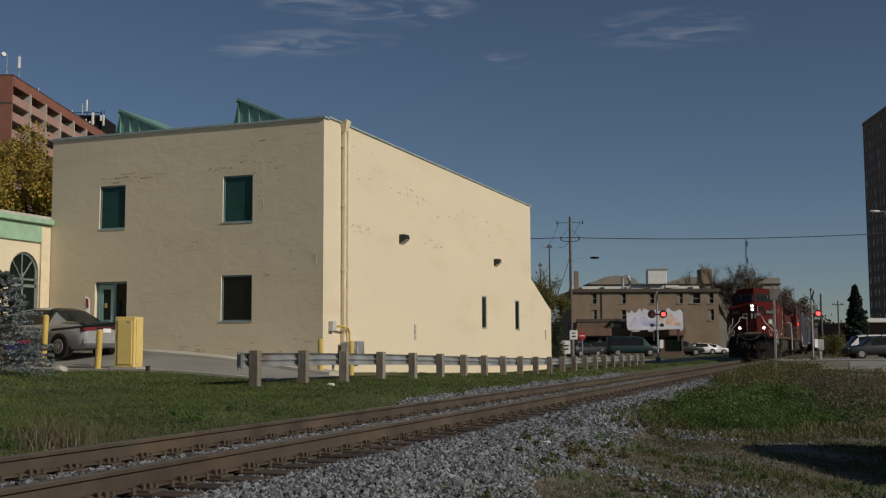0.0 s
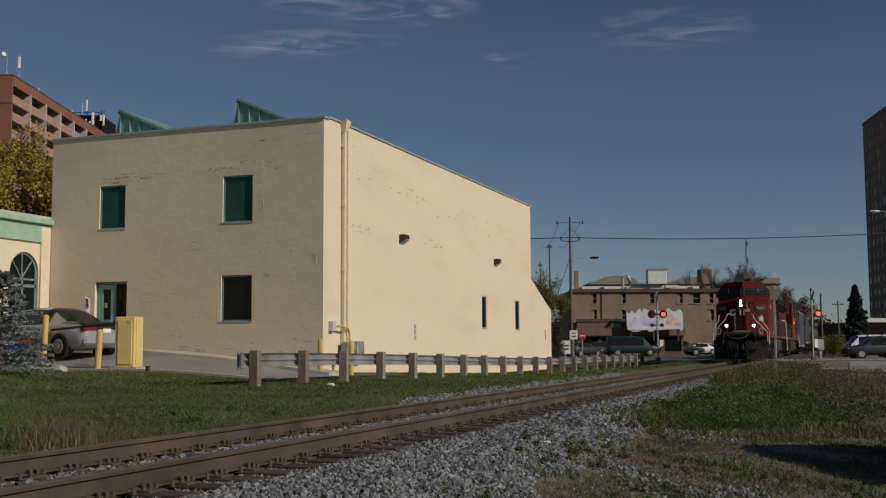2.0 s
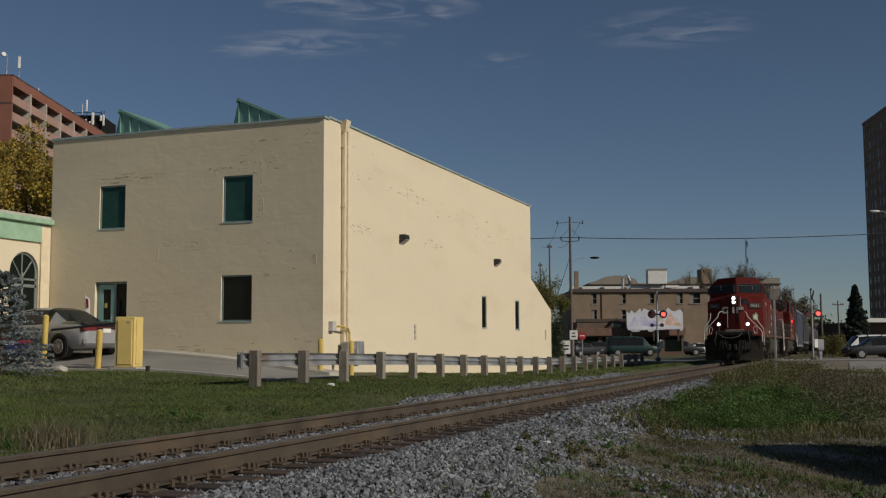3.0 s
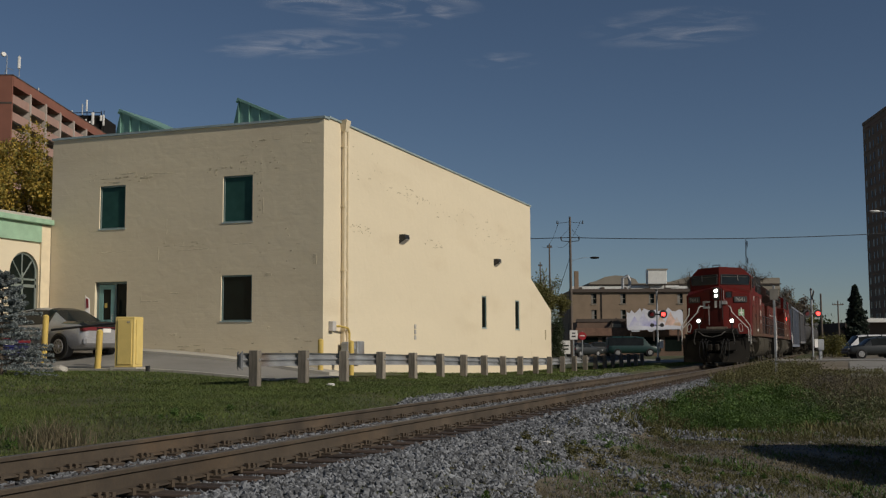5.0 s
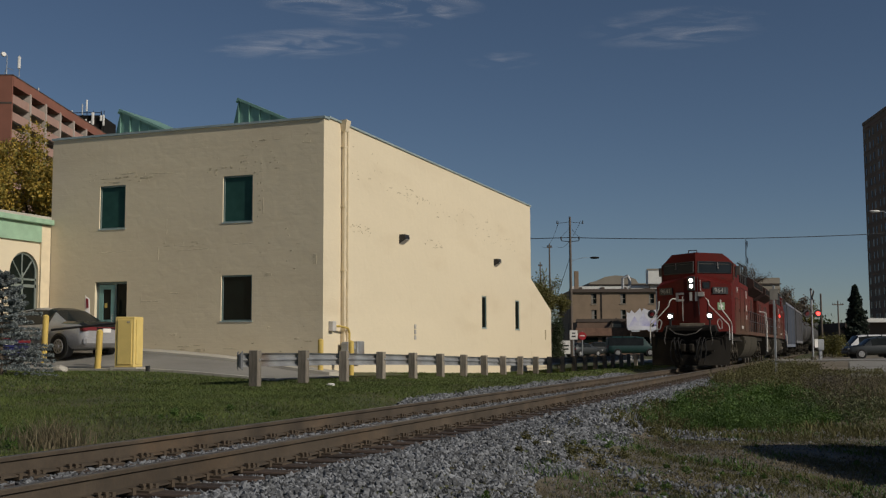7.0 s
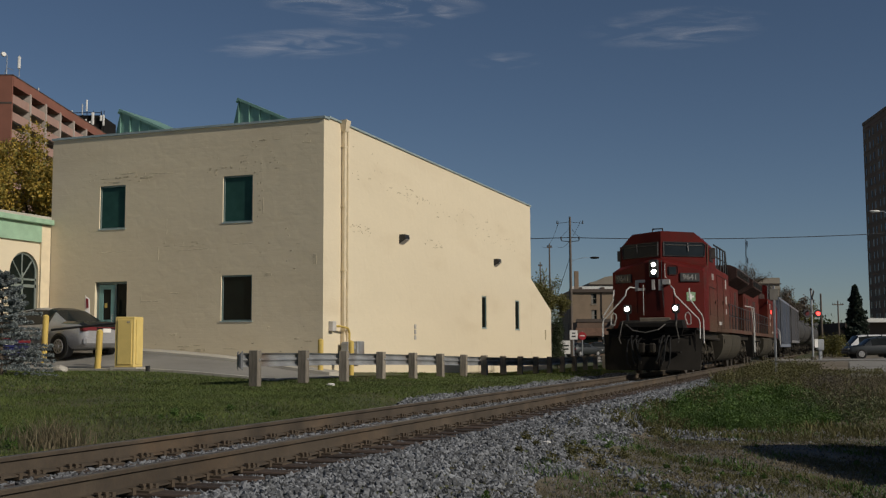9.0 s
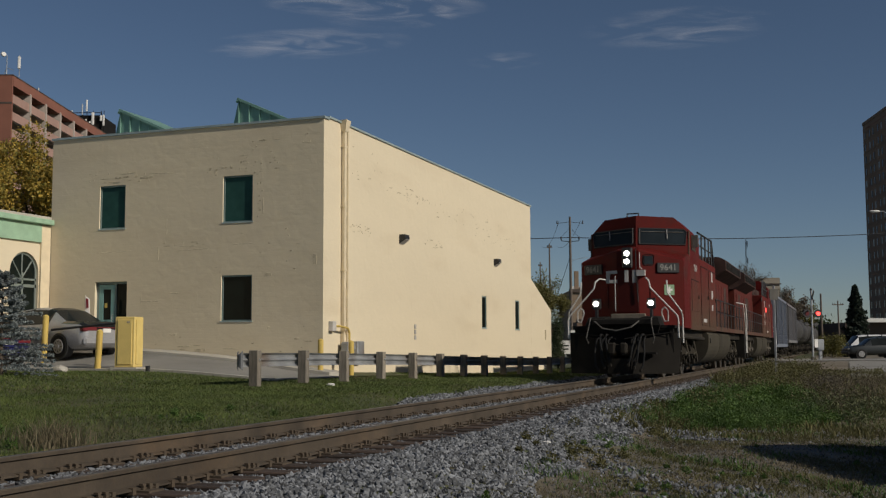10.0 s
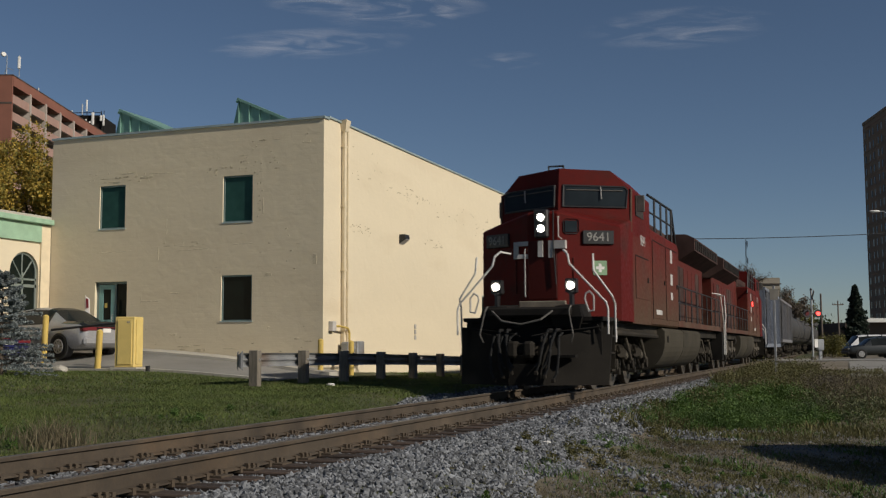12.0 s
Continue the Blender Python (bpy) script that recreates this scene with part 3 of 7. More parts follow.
def truck(parent, y0, axles, step, r=0.53):
    """Side frames, axle boxes, springs and brake rigging round a set of axles."""
    half = step * (axles - 1) / 2
    for s in (-1, 1):
        b = B()
        x0, x1 = (1.02, 1.16) if s > 0 else (-1.16, -1.02)
        prism(b, [(y0 - half - 0.55, 0.62), (y0 - half - 0.3, 0.95), (y0 + half + 0.3, 0.95), (y0 + half + 0.55, 0.62), (y0 + half + 0.2, 0.55), (y0 + half - 0.4, 0.68), (y0 - half + 0.4, 0.68), (y0 - half - 0.2, 0.55)], x0, x1, "x")
        part("truck_frame", b, DUSTY, parent)
    for s in (-1, 1):
        for k in range(axles):
            b = B()
            y = y0 - half + k * step
            box(b, s * 1.0, s * 1.26, y - 0.17, y + 0.17, r - 0.17, r + 0.19, 0.03)
            cyl(b, (s * 1.25, y, r), (s * 1.33, y, r), 0.12, 12)
            for d in (-0.3, 0.3):
                cyl(b, (s * 1.12, y + d, 0.62), (s * 1.12, y + d, 0.98), 0.085, 10)
            part("axle_box", b, DUSTY, parent)
        for k in range(axles - 1):
            b = B()
            y = y0 - half + (k + 0.5) * step
            cyl(b, (s * 1.24, y - 0.25, 0.86), (s * 1.24, y + 0.25, 0.72), 0.10, 12)
            tube(b, [(s * 1.26, y - 0.5, 0.95), (s * 1.28, y, 0.5), (s * 1.2, y + 0.55, 0.4)], 0.03, 6)
            box(b, s * 1.05, s * 1.2, y - 0.08, y + 0.08, 0.3, 0.7)
            cyl(b, (s * 1.2, y + 0.1, 1.1), (s * 1.26, y + 0.75, 0.55), 0.045, 8)
            part("brake_rigging", b, DUSTY, parent)
            part("brake_cylinder", cyl(B(), (s * 1.3, y - 0.32, 0.78), (s * 1.3, y + 0.02, 0.70), 0.11, 12, 0.09), TRUCK_DUST, parent)
            part("damper", cyl(B(), (s * 1.3, y + 0.12, 1.12), (s * 1.33, y + 0.62, 0.62), 0.04, 8), TRUCK_DUST, parent)
    return [wheelset(parent, y0 - half + k * step, r) for k in range(axles)]


def locomotive():
    lo = thing("locomotive", Matrix.Identity(4), "red wide-cab diesel locomotive with lit headlights and dusty underframe", "locomotive")
    # nose: flat door face in the middle, cheeks slanting back, top falling to both sides
    plan = [(-1.52, 3.5), (-1.52, 2.1), (-0.32, 1.45), (0.32, 1.45), (1.52, 2.1), (1.52, 3.5)]
    top = [3.72, 3.46, 3.74, 3.74, 3.46, 3.72]
    b = B()
    low = [b.verts.new((x, y, 1.45)) for x, y in plan]
    mid = [b.verts.new((x, y, z - 0.05)) for (x, y), z in zip(plan, top)]
    up = [b.verts.new((x * 0.975, y + (0.05 if y < 3 else 0), z)) for (x, y), z in zip(plan, top)]
    apex = b.verts.new((0, 3.3, 4.0))
    fs = [b.faces.new(low)]
    for lo_r, hi_r in ((low, mid), (mid, up)):
        for i in range(6):
            fs.append(b.faces.new((lo_r[i], lo_r[(i + 1) % 6], hi_r[(i + 1) % 6], hi_r[i])))
    for i in range(6):
        fs.append(b.faces.new((up[i], up[(i + 1) % 6], apex)))
    bmesh.ops.recalc_face_normals(b, faces=fs)
    nose = part("nose", b, RED, lo)
    part("nose_door", box(B(), -0.31, 0.31, 1.425, 1.452, 1.9, 3.12, 0.01), NOSE_DARK, nose, "darker red door in the nose")
    part("door_handle", tube(B(), [(-0.36, 1.40, 1.95), (-0.36, 1.36, 2.0), (-0.36, 1.36, 2.9), (-0.36, 1.40, 2.95)], 0.014), BULL, nose)
    for x in (-0.62, 0.62):
        part("grab_iron", tube(B(), [(x, 1.66, 2.0), (x, 1.6, 2.05), (x, 1.6, 2.75), (x, 1.66, 2.8)], 0.012), NOSE_DARK, nose)
    for x0, x1, z0, z1 in ((-0.66, -0.55, 2.76, 3.12), (-0.55, -0.30, 3.03, 3.12), (-0.55, -0.30, 2.76, 2.85), (-0.08, 0.02, 2.78, 3.12)):
        y = 1.44 + max(0, abs((x0 + x1) / 2) - 0.32) * 0.54 - (0.02 if abs(x0) < 0.32 else 0.0)
        part("emblem", box(B(), x0, x1, y - 0.05, y + 0.08, z0, z1), BULL, nose, "worn white painted emblem block")
    part("emblem", box(B(), 0.14, 0.50, 1.39, 1.60, 2.95, 3.12), BULL, nose, "worn white painted emblem block")
    part("emblem", box(B(), 0.14, 0.23, 1.395, 1.47, 2.76, 2.945), BULL, nose, "worn white painted emblem block")
    hous = part("headlight_housing", box(B(), -0.15, 0.15, 1.33, 1.55, 3.18, 3.78, 0.03), BLACK, nose)
    for z in (3.605, 3.37):
        part("headlight", cyl(B(), (0, 1.31, z), (0, 1.34, z), 0.074, 20), HEADLAMP, hous, "lit round headlight")
    hatch = part("nose_window", box(B(), -0.17, 0.17, -0.16, 0.16, -0.03, 0.012, 0.05), BLACK, nose)
    hatch.matrix_basis = plane_at(0.58, 1.45 + 0.26 * 0.54, 3.42, NOSE_TURN)
    part("pane", box(B(), -0.13, 0.13, -0.12, 0.12, 0.012, 0.017), CAB_GLASS, hatch)
    part("chain", tube(B(), [(0.25, 1.4, 3.75), (0.25, 1.39, 3.3), (0.25, 1.39, 3.0), (0.3, 1.39, 2.2)], 0.014, 6), BLACK, nose)
    part("grab_iron", tube(B(), [(0.36, 1.44, 3.62), (0.36, 1.38, 3.6), (0.36, 1.38, 3.2), (0.42, 1.44, 3.15)], 0.014, 6), BULL, nose)
    for s in (-1, 1):
        m = plane_at(s * 1.09, 1.45 + 0.77 * 0.54, 3.19, s * NOSE_TURN)
        board = part("number_board", box(B(), -0.335, 0.335, -0.145, 0.145, -0.02, 0.05, 0.01), BLACK, lo)
        board.matrix_basis = m
        t = part("number", text_bm("9641", 0.26), NUMBER_GREY, board, "pale fleet number on a dark board")
        t.matrix_basis = pose(0, 0, 0.053)
    sg = part("first_aid_sign", box(B(), -0.15, 0.15, -0.15, 0.15, -0.01, 0.012), SIGN_GREEN, lo, "square pale green sign with a white cross")
    sg.matrix_basis = plane_at(1.12, 1.45 + 0.80 * 0.54, 2.55, NOSE_TURN)
    b = B()
    box(b, -0.09, 0.09, -0.03, 0.03, 0.012, 0.018)
    box(b, -0.03, 0.03, 0.03, 0.09, 0.012, 0.018)
    box(b, -0.03, 0.03, -0.09, -0.03, 0.012, 0.018)
    part("cross", b, WHITE, sg)
    # cab
    b = B()
    rings = []
    for back in (False, True):
        ring = []
        for x, z in ((-1.5, 3.4), (-1.5, 4.40), (-1.06, 4.84), (0.0, 4.89), (1.06, 4.84), (1.5, 4.40), (1.5, 3.4), (0.0, 3.4)):
            ring.append((x, 5.9 if back else cab_front(x, z), z))
        rings.append(ring)
    loft(b, rings, caps=False)
    b.verts.ensure_lookup_table()
    for k, half in ((0, (0, 1, 2, 3, 7)), (0, (3, 4, 5, 6, 7)), (8, (7, 3, 2, 1, 0)), (8, (7, 6, 5, 4, 3))):
        b.faces.new([b.verts[k + i] for i in half])
    bmesh.ops.recalc_face_normals(b, faces=b.faces)
    cab = part("cab", b, RED, lo)
    part("cab_side_lower", box(B(), 1.2, 1.502, 3.45, 5.9, 1.42, 3.4), RED_SIDE, cab)
    part("cab_side_lower", box(B(), -1.502, -1.2, 3.45, 5.9, 1.42, 3.4), RED_SIDE, cab)
    for s in (-1, 1):
        x0, x1 = s * 0.10, s * 1.40
        corners = ((x0, 4.02), (x1, 3.99), (s * 1.43, 4.38), (s * 1.36, 4.46), (x0, 4.50))
        fr = part("windshield_frame", loft(B(), [[(x, cab_front(x, z) - 0.012, z) for x, z in corners], [(x, cab_front(x, z) + 0.02, z) for x, z in corners]]), BLACK, cab)
        cx = sum(c[0] for c in corners) / 5
        inner = [(cx + (x - cx) * 0.95, 4.24 + (z - 4.24) * 0.9) for x, z in corners]
        part("windshield", loft(B(), [[(x, cab_front(x, z) - 0.018, z) for x, z in inner], [(x, cab_front(x, z) - 0.013, z) for x, z in inner]]), CAB_GLASS, fr)
        part("wiper", tube(B(), [(cx, cab_front(cx, 4.5) - 0.05, 4.46), (cx + 0.02, cab_front(cx, 4.2) - 0.05, 4.18)], 0.012, 6), BULL, fr)
        bar = [(s * 0.16, 4.40), (s * 1.34, 4.37)]
        part("sun_visor", tube(B(), [(x, cab_front(x, z) - 0.026, z) for x, z in bar], 0.013, 6), DUST_GREY, fr)
        part("window_gasket", tube(B(), [(x, cab_front(x, z) - 0.014, z) for x, z in list(corners) + [corners[0]]], 0.022, 6), BLACK, fr)
        part("side_window", box(B(), s * 1.49, s * 1.515, 4.0, 5.0, 3.88, 4.34, 0.004), CAB_GLASS, cab)
        part("mirror", box(B(), s * 1.55, s * 1.72, 3.96, 4.02, 3.95, 4.33, 0.01), DUST_GREY, cab)
        part("cab_corner_post", cyl(B(), (s * 1.5, cab_front(1.5, 3.5) + 0.01, 3.45), (s * 1.5, cab_front(1.5, 4.4), 4.42), 0.03, 6), RED_DIRTY, cab)
    part("horn_bar", tube(B(), [(-0.33, 3.3, 4.87), (-0.33, 3.3, 5.0), (0.02, 3.3, 5.0), (0.02, 3.3, 4.87)], 0.02, 6), BLACK, cab)
    # cabinet behind the cab, with a guard frame on top
    eq = part("equipment_cabinet", box(B(), -1.5, 1.5, 5.9, 10.5, 1.42, 3.78, 0.04), RED_SIDE, lo)
    part("cabinet_top", box(B(), -1.0, 1.0, 5.9, 10.4, 3.78, 4.25, 0.06), LOUVRE, eq)
    for s in (-1, 1):
        b = B()
        x = s * 1.46
        tube(b, [(x, 5.92, 4.60), (x, 9.75, 4.66), (x, 10.6, 3.45)], 0.035, 6)
        tube(b, [(x, 5.92, 4.2), (x, 10.0, 4.22)], 0.025, 6)
        for y in (6.9, 7.9, 8.9, 9.7):
            tube(b, [(x, y, 3.75), (x, y, 4.64)], 0.03, 6)
        part("guard_frame", b, BLACK, lo)
    for s in (-1, 1):
        for y0, y1, z0, z1 in ((3.9, 5.6, 2.0, 2.95), (6.2, 8.1, 1.6, 3.5), (8.3, 10.3, 1.6, 3.5)):
            part("access_door", box(B(), s * 1.50, s * 1.512, y0, y1, z0, z1, 0.004), RED_SIDE, eq)
            part("door_latch", box(B(), s * 1.512, s * 1.53, y1 - 0.2, y1 - 0.08, (z0 + z1) / 2 - 0.06, (z0 + z1) / 2 + 0.06), GRIME, eq)
            part("door_seam", box(B(), s * 1.508, s * 1.5135, y0 - 0.03, y0 - 0.002, z0 - 0.02, z1 + 0.02), GRIME, eq)
            part("door_seam", box(B(), s * 1.508, s * 1.5135, y0, y1, z1 + 0.004, z1 + 0.03), GRIME, eq)
        n = part("side_number", text_bm("9641", 0.34), BULL, eq, "worn white fleet number")
        n.matrix_basis = plane_at(s * 1.506, 4.9, 3.35, s * math.pi / 2)
        for z0, z1 in ((3.15, 3.5), (2.55, 2.85), (2.15, 2.35)):
            part("name_block", box(B(), s * 1.512, s * 1.522, 9.0, 9.35, z0, z1), BULL, eq, "worn white lettering block")
        part("builder_plate", box(B(), s * 1.513, s * 1.52, 6.6, 7.5, 1.7, 1.82), BULL, eq)
    # frame, walkways and long hood
    part("underframe", box(B(), -1.3, 1.3, 1.0, 21.6, 1.2, 1.42), DUSTY, lo)
    part("walkway", box(B(), -1.5, 1.5, 10.5, 21.7, 1.46, 1.62), RED_DIRTY, lo)
    hood = part("long_hood", box(B(), -0.95, 0.95, 10.5, 20.6, 1.62, 4.05, 0.05), HOOD_RED, lo)
    for s in (-1, 1):
        y = 10.7
        for k in range(10):
            part("hood_door", box(B(), s * 0.95, s * 0.975, y, y + 0.86, 1.75, 3.45, 0.006), LOUVRE if k in (3, 4, 8) else HOOD_RED, hood)
            y += 0.97
        rad = part("radiator", prism(B(), [(s * 0.9, 3.62), (s * 1.46, 3.95), (s * 1.46, 4.35), (s * 1.2, 4.48), (s * 0.0, 4.5), (s * 0.0, 3.62)], 14.6, 21.2, "y"), LOUVRE, hood, "sooty overhanging radiator housing")
        b = B()
        for k in range(12):
            box(b, s * 1.46, s * 1.475, 14.8 + k * 0.52, 15.15 + k * 0.52, 4.0, 4.3)
        part("radiator_grille", b, GRIME, rad)
    part("exhaust", box(B(), -0.35, 0.35, 12.4, 13.5, 4.05, 4.4, 0.03), GRIME, hood)
    part("dynamic_brake", box(B(), -0.9, 0.9, 10.6, 12.2, 4.05, 4.3, 0.05), LOUVRE, hood)
    for s in (-1, 1):
        b = B()
        for k in range(9):
            y = 11.0 + k * 1.3
            tube(b, [(s * 1.46, y, 1.62), (s * 1.46, y, 2.62)], 0.022, 6)
        tube(b, [(s * 1.46, 10.5, 2.62), (s * 1.46, 21.4, 2.62)], 0.022, 6)
        tube(b, [(s * 1.46, 10.5, 2.15), (s * 1.46, 21.4, 2.15)], 0.016, 6)
        part("walkway_railing", b, BLACK, lo)
    for s in (-1, 1):
        part("rear_handrail", tube(B(), [(s * 1.2, 21.4, 2.9), (s * 1.5, 21.6, 2.85), (s * 1.55, 21.75, 2.0), (s * 1.55, 22.0, 1.75), (s * 1.55, 22.0, 0.6)], 0.02, 8), RAIL_WHITE, lo)
    right = [(1.5 - 0.62 * (1 - math.sin(a)), 0.30 + 0.75 * (1 - math.cos(a))) for a in [k * math.pi / 16 for k in range(9)]] + [(1.5, 1.3), (1.42, 1.38)]
    tank = right + [(-x, z) for x, z in reversed(right)]
    tk = part("fuel_tank", prism(B(), tank, 7.9, 15.2, "y"), TANK_DUST, lo)
    part("filler_cap", cyl(B(), (1.3, 8.4, 1.1), (1.52, 8.4, 1.1), 0.09, 12), GRIME, tk)
    for y in (11.4,):
        part("tank_strap", prism(B(), [(a * 1.004, (c - 0.87) * 1.006 + 0.87) for a, c in tank], y, y + 0.03, "y"), TANK_DUST, tk)
    # front end: deck, steps, plough, coupler, lamps, hoses, handrails
    part("front_deck", box(B(), -1.45, 1.45, 0.55, 2.6, 1.42, 1.5), GRIME, lo)
    part("anticlimber", box(B(), -0.85, 0.85, 0.32, 0.8, 1.5, 1.7, 0.04), GRIME, lo)
    part("nose_sill", box(B(), -0.5, 0.5, 1.36, 1.47, 1.72, 1.86, 0.015), SILL_CREAM, nose)
    b = B()
    for s in (-1, 1):
        loft(b, [[(s * 0.32, -0.02, 0.16), (s * 0.32, 0.02, 1.05), (s * 0.32, 0.10, 1.05), (s * 0.32, 0.06, 0.16)], [(s * 1.52, 0.62, 0.16), (s * 1.58, 0.80, 1.32), (s * 1.58, 0.88, 1.32), (s * 1.52, 0.70, 0.16)]])
    box(b, -0.33, 0.33, 0.0, 0.08, 0.16, 0.58)
    plough = part("snow_plough", b, PLOUGH, lo, "dark dusty steel plough under the front")
    part("plough_step", box(B(), 0.55, 1.0, 0.02, 0.3, 0.7, 0.75), GRIME, plough)
    part("end_plate", box(B(), -1.4, 1.4, 0.62, 0.75, 0.75, 1.42), GRIME, lo)
    b = B()
    box(b, -0.10, 0.10, -0.25, 0.7, 0.78, 0.98, 0.02)
    box(b, -0.24, -0.06, -0.42, -0.1, 0.70, 1.02, 0.04)
    box(b, 0.06, 0.26, -0.36, -0.12, 0.70, 1.02, 0.05)
    part("coupler", b, DUSTY, lo)
    for s in (-1, 1):
        for k in range(2):
            x = s * (0.42 + k * 0.16)
            part("hose", tube(B(), [(x, 0.6, 1.25), (x, 0.25, 1.24), (x - s * 0.04, 0.02, 1.0), (x - s * 0.12, -0.04, 0.62), (x - s * 0.2, -0.06, 0.5)], 0.028, 7), RUBBER, lo)
        part("front_grab_iron", tube(B(), [(s * 0.86, 0.33, 1.72), (s * 0.86, 0.15, 1.6), (s * 0.95, 0.1, 1.15), (s * 0.9, 0.16, 1.0)], 0.014, 7), DUST_GREY, lo)
        post = part("ditch_light_stand", prism(B(), [(s * 0.78 - 0.11, 2.27), (s * 0.78 - 0.11, 2.0), (s * 0.78 - 0.03, 1.96), (s * 0.78 - 0.03, 1.66), (s * 0.78 + 0.03, 1.66), (s * 0.78 + 0.03, 1.96), (s * 0.78 + 0.11, 2.0), (s * 0.78 + 0.11, 2.27)], 0.66, 0.86, "y"), BLACK, lo)
        part("ditch_light", cyl(B(), (s * 0.78, 0.635, 2.13), (s * 0.78, 0.67, 2.13), 0.074, 20), HEADLAMP, post, "lit round ditch light")
        part("sand_box", loft(B(), [[(s * 0.98, 0.5, 1.72), (s * 0.5, 0.5, 1.72), (s * 0.5, 1.3, 1.78), (s * 0.98, 1.3, 1.78)], [(s * 1.06, 0.42, 1.5), (s * 0.42, 0.42, 1.5), (s * 0.42, 1.3, 1.5), (s * 1.06, 1.3, 1.5)], [(s * 0.98, 0.5, 1.28), (s * 0.48, 0.5, 1.28), (s * 0.48, 1.2, 1.28), (s * 0.98, 1.2, 1.28)]]), GRIME, lo)
        part("hood_ring", tube(B(), [(s * 0.78 + 0.105 * math.cos(k * math.pi / 8), 0.63, 2.13 + 0.105 * math.sin(k * math.pi / 8)) for k in range(17)], 0.018, 6), BLACK, post)
        part("uncoupling_bar", tube(B(), [(s * 0.12, 0.1, 1.12), (s * 0.5, 0.2, 1.2), (s * 1.1, 0.42, 1.26), (s * 1.42, 0.5, 1.3)], 0.014, 6), GRIME, lo)
        for k in range(3):
            x = s * (0.3 + 0.17 * k)
            part("air_hose", tube(B(), [(x, 0.5, 1.18), (x + s * 0.02, 0.12, 1.1), (x + s * 0.05, -0.02, 0.86 - 0.06 * k), (x + s * 0.02, -0.07, 0.6 - 0.1 * k), (x - s * 0.05, -0.08, 0.42 - 0.07 * k)], 0.024, 7), RUBBER, lo)
            part("glad_hand", box(B(), x - s * 0.05 - 0.035, x - s * 0.05 + 0.035, -0.12, -0.04, 0.36 - 0.07 * k, 0.44 - 0.07 * k, 0.01), DUSTY, lo)
        part("lever", tube(B(), [(s * 0.2, 0.45, 1.3), (s * 1.3, 0.6, 1.38), (s * 1.38, 0.6, 1.2)], 0.014, 6), GRIME, lo)
        part("front_handrail", tube(B(), [(s * 0.60, 1.1, 2.84), (s * 0.66, 0.6, 2.84), (s * 0.76, 0.52, 2.74), (s * 0.80, 0.5, 2.55), (s * 1.52, 0.5, 1.78), (s * 1.56, 0.5, 1.66), (s * 1.56, 0.5, 1.15)], 0.021, 8), RAIL_WHITE, lo, "white painted tube handrail")
        part("front_handrail", tube(B(), [(s * 1.22, 0.75, 2.76), (s * 1.24, 0.7, 2.42), (s * 1.60, 0.75, 1.9), (s * 1.62, 0.9, 1.75), (s * 1.62, 0.95, 1.0)], 0.021, 8), RAIL_WHITE, lo, "white painted tube handrail")
        part("loop_grab_iron", tube(B(), [(s * 1.12, 0.5, 1.95), (s * 1.2, 0.5, 2.0), (s * 1.28, 0.5, 1.9), (s * 1.28, 0.5, 1.62), (s * 1.18, 0.5, 1.6), (s * 1.1, 0.5, 1.85), (s * 1.12, 0.5, 1.95)], 0.018, 6), BULL, lo)
        st = B()
        for k in range(3):
            box(st, s * 1.05, s * 1.52, 0.98, 1.3, 0.42 + k * 0.34, 0.46 + k * 0.34)
        box(st, s * 1.05, s * 1.52, 1.3, 1.34, 0.4, 1.42)
        part("step_well", st, DUSTY, lo)
        part("rear_step_well", box(B(), s * 1.1, s * 1.52, 21.45, 21.9, 0.4, 1.46), GRIME, lo)
        part("underframe_pipe", tube(B(), [(s * 1.36, 2.0, 1.2), (s * 1.40, 7.2, 1.16)], 0.06, 8), DUSTY, lo)
        part("air_reservoir", cyl(B(), (s * 1.15, 15.2, 1.15), (s * 1.15, 15.9, 1.15), 0.2, 14), DUSTY, lo)
    part("cable", tube(B(), [(-0.75, 0.3, 1.62), (-0.5, 0.12, 1.42), (-0.1, 0.08, 1.35), (0.3, 0.12, 1.44), (0.5, 0.3, 1.62)], 0.02, 8), DUST_GREY, lo, "grey drooping jumper cable")
    ws = truck(lo, 4.35, 3, 1.85) + truck(lo, 17.9, 3, 1.85)
    return lo, ws


loco, loco_wheels = locomotive()
loco_second = copy_thing(loco, pose(0, 0, 0, 0, 0, 180))
tagged(loco_second, "red diesel locomotive running cab-last behind the leading one", "locomotive")
second_wheels = [o for o in loco_second.children if o.name.startswith("wheelset")]
# glowing disc added for a bright red-white spot on the side
part("marker_light", cyl(B(), (-1.52, 8.6, 3.0), (-1.56, 8.6, 3.0), 0.11, 14), RED_LAMP, loco_second, "small glowing red disc")


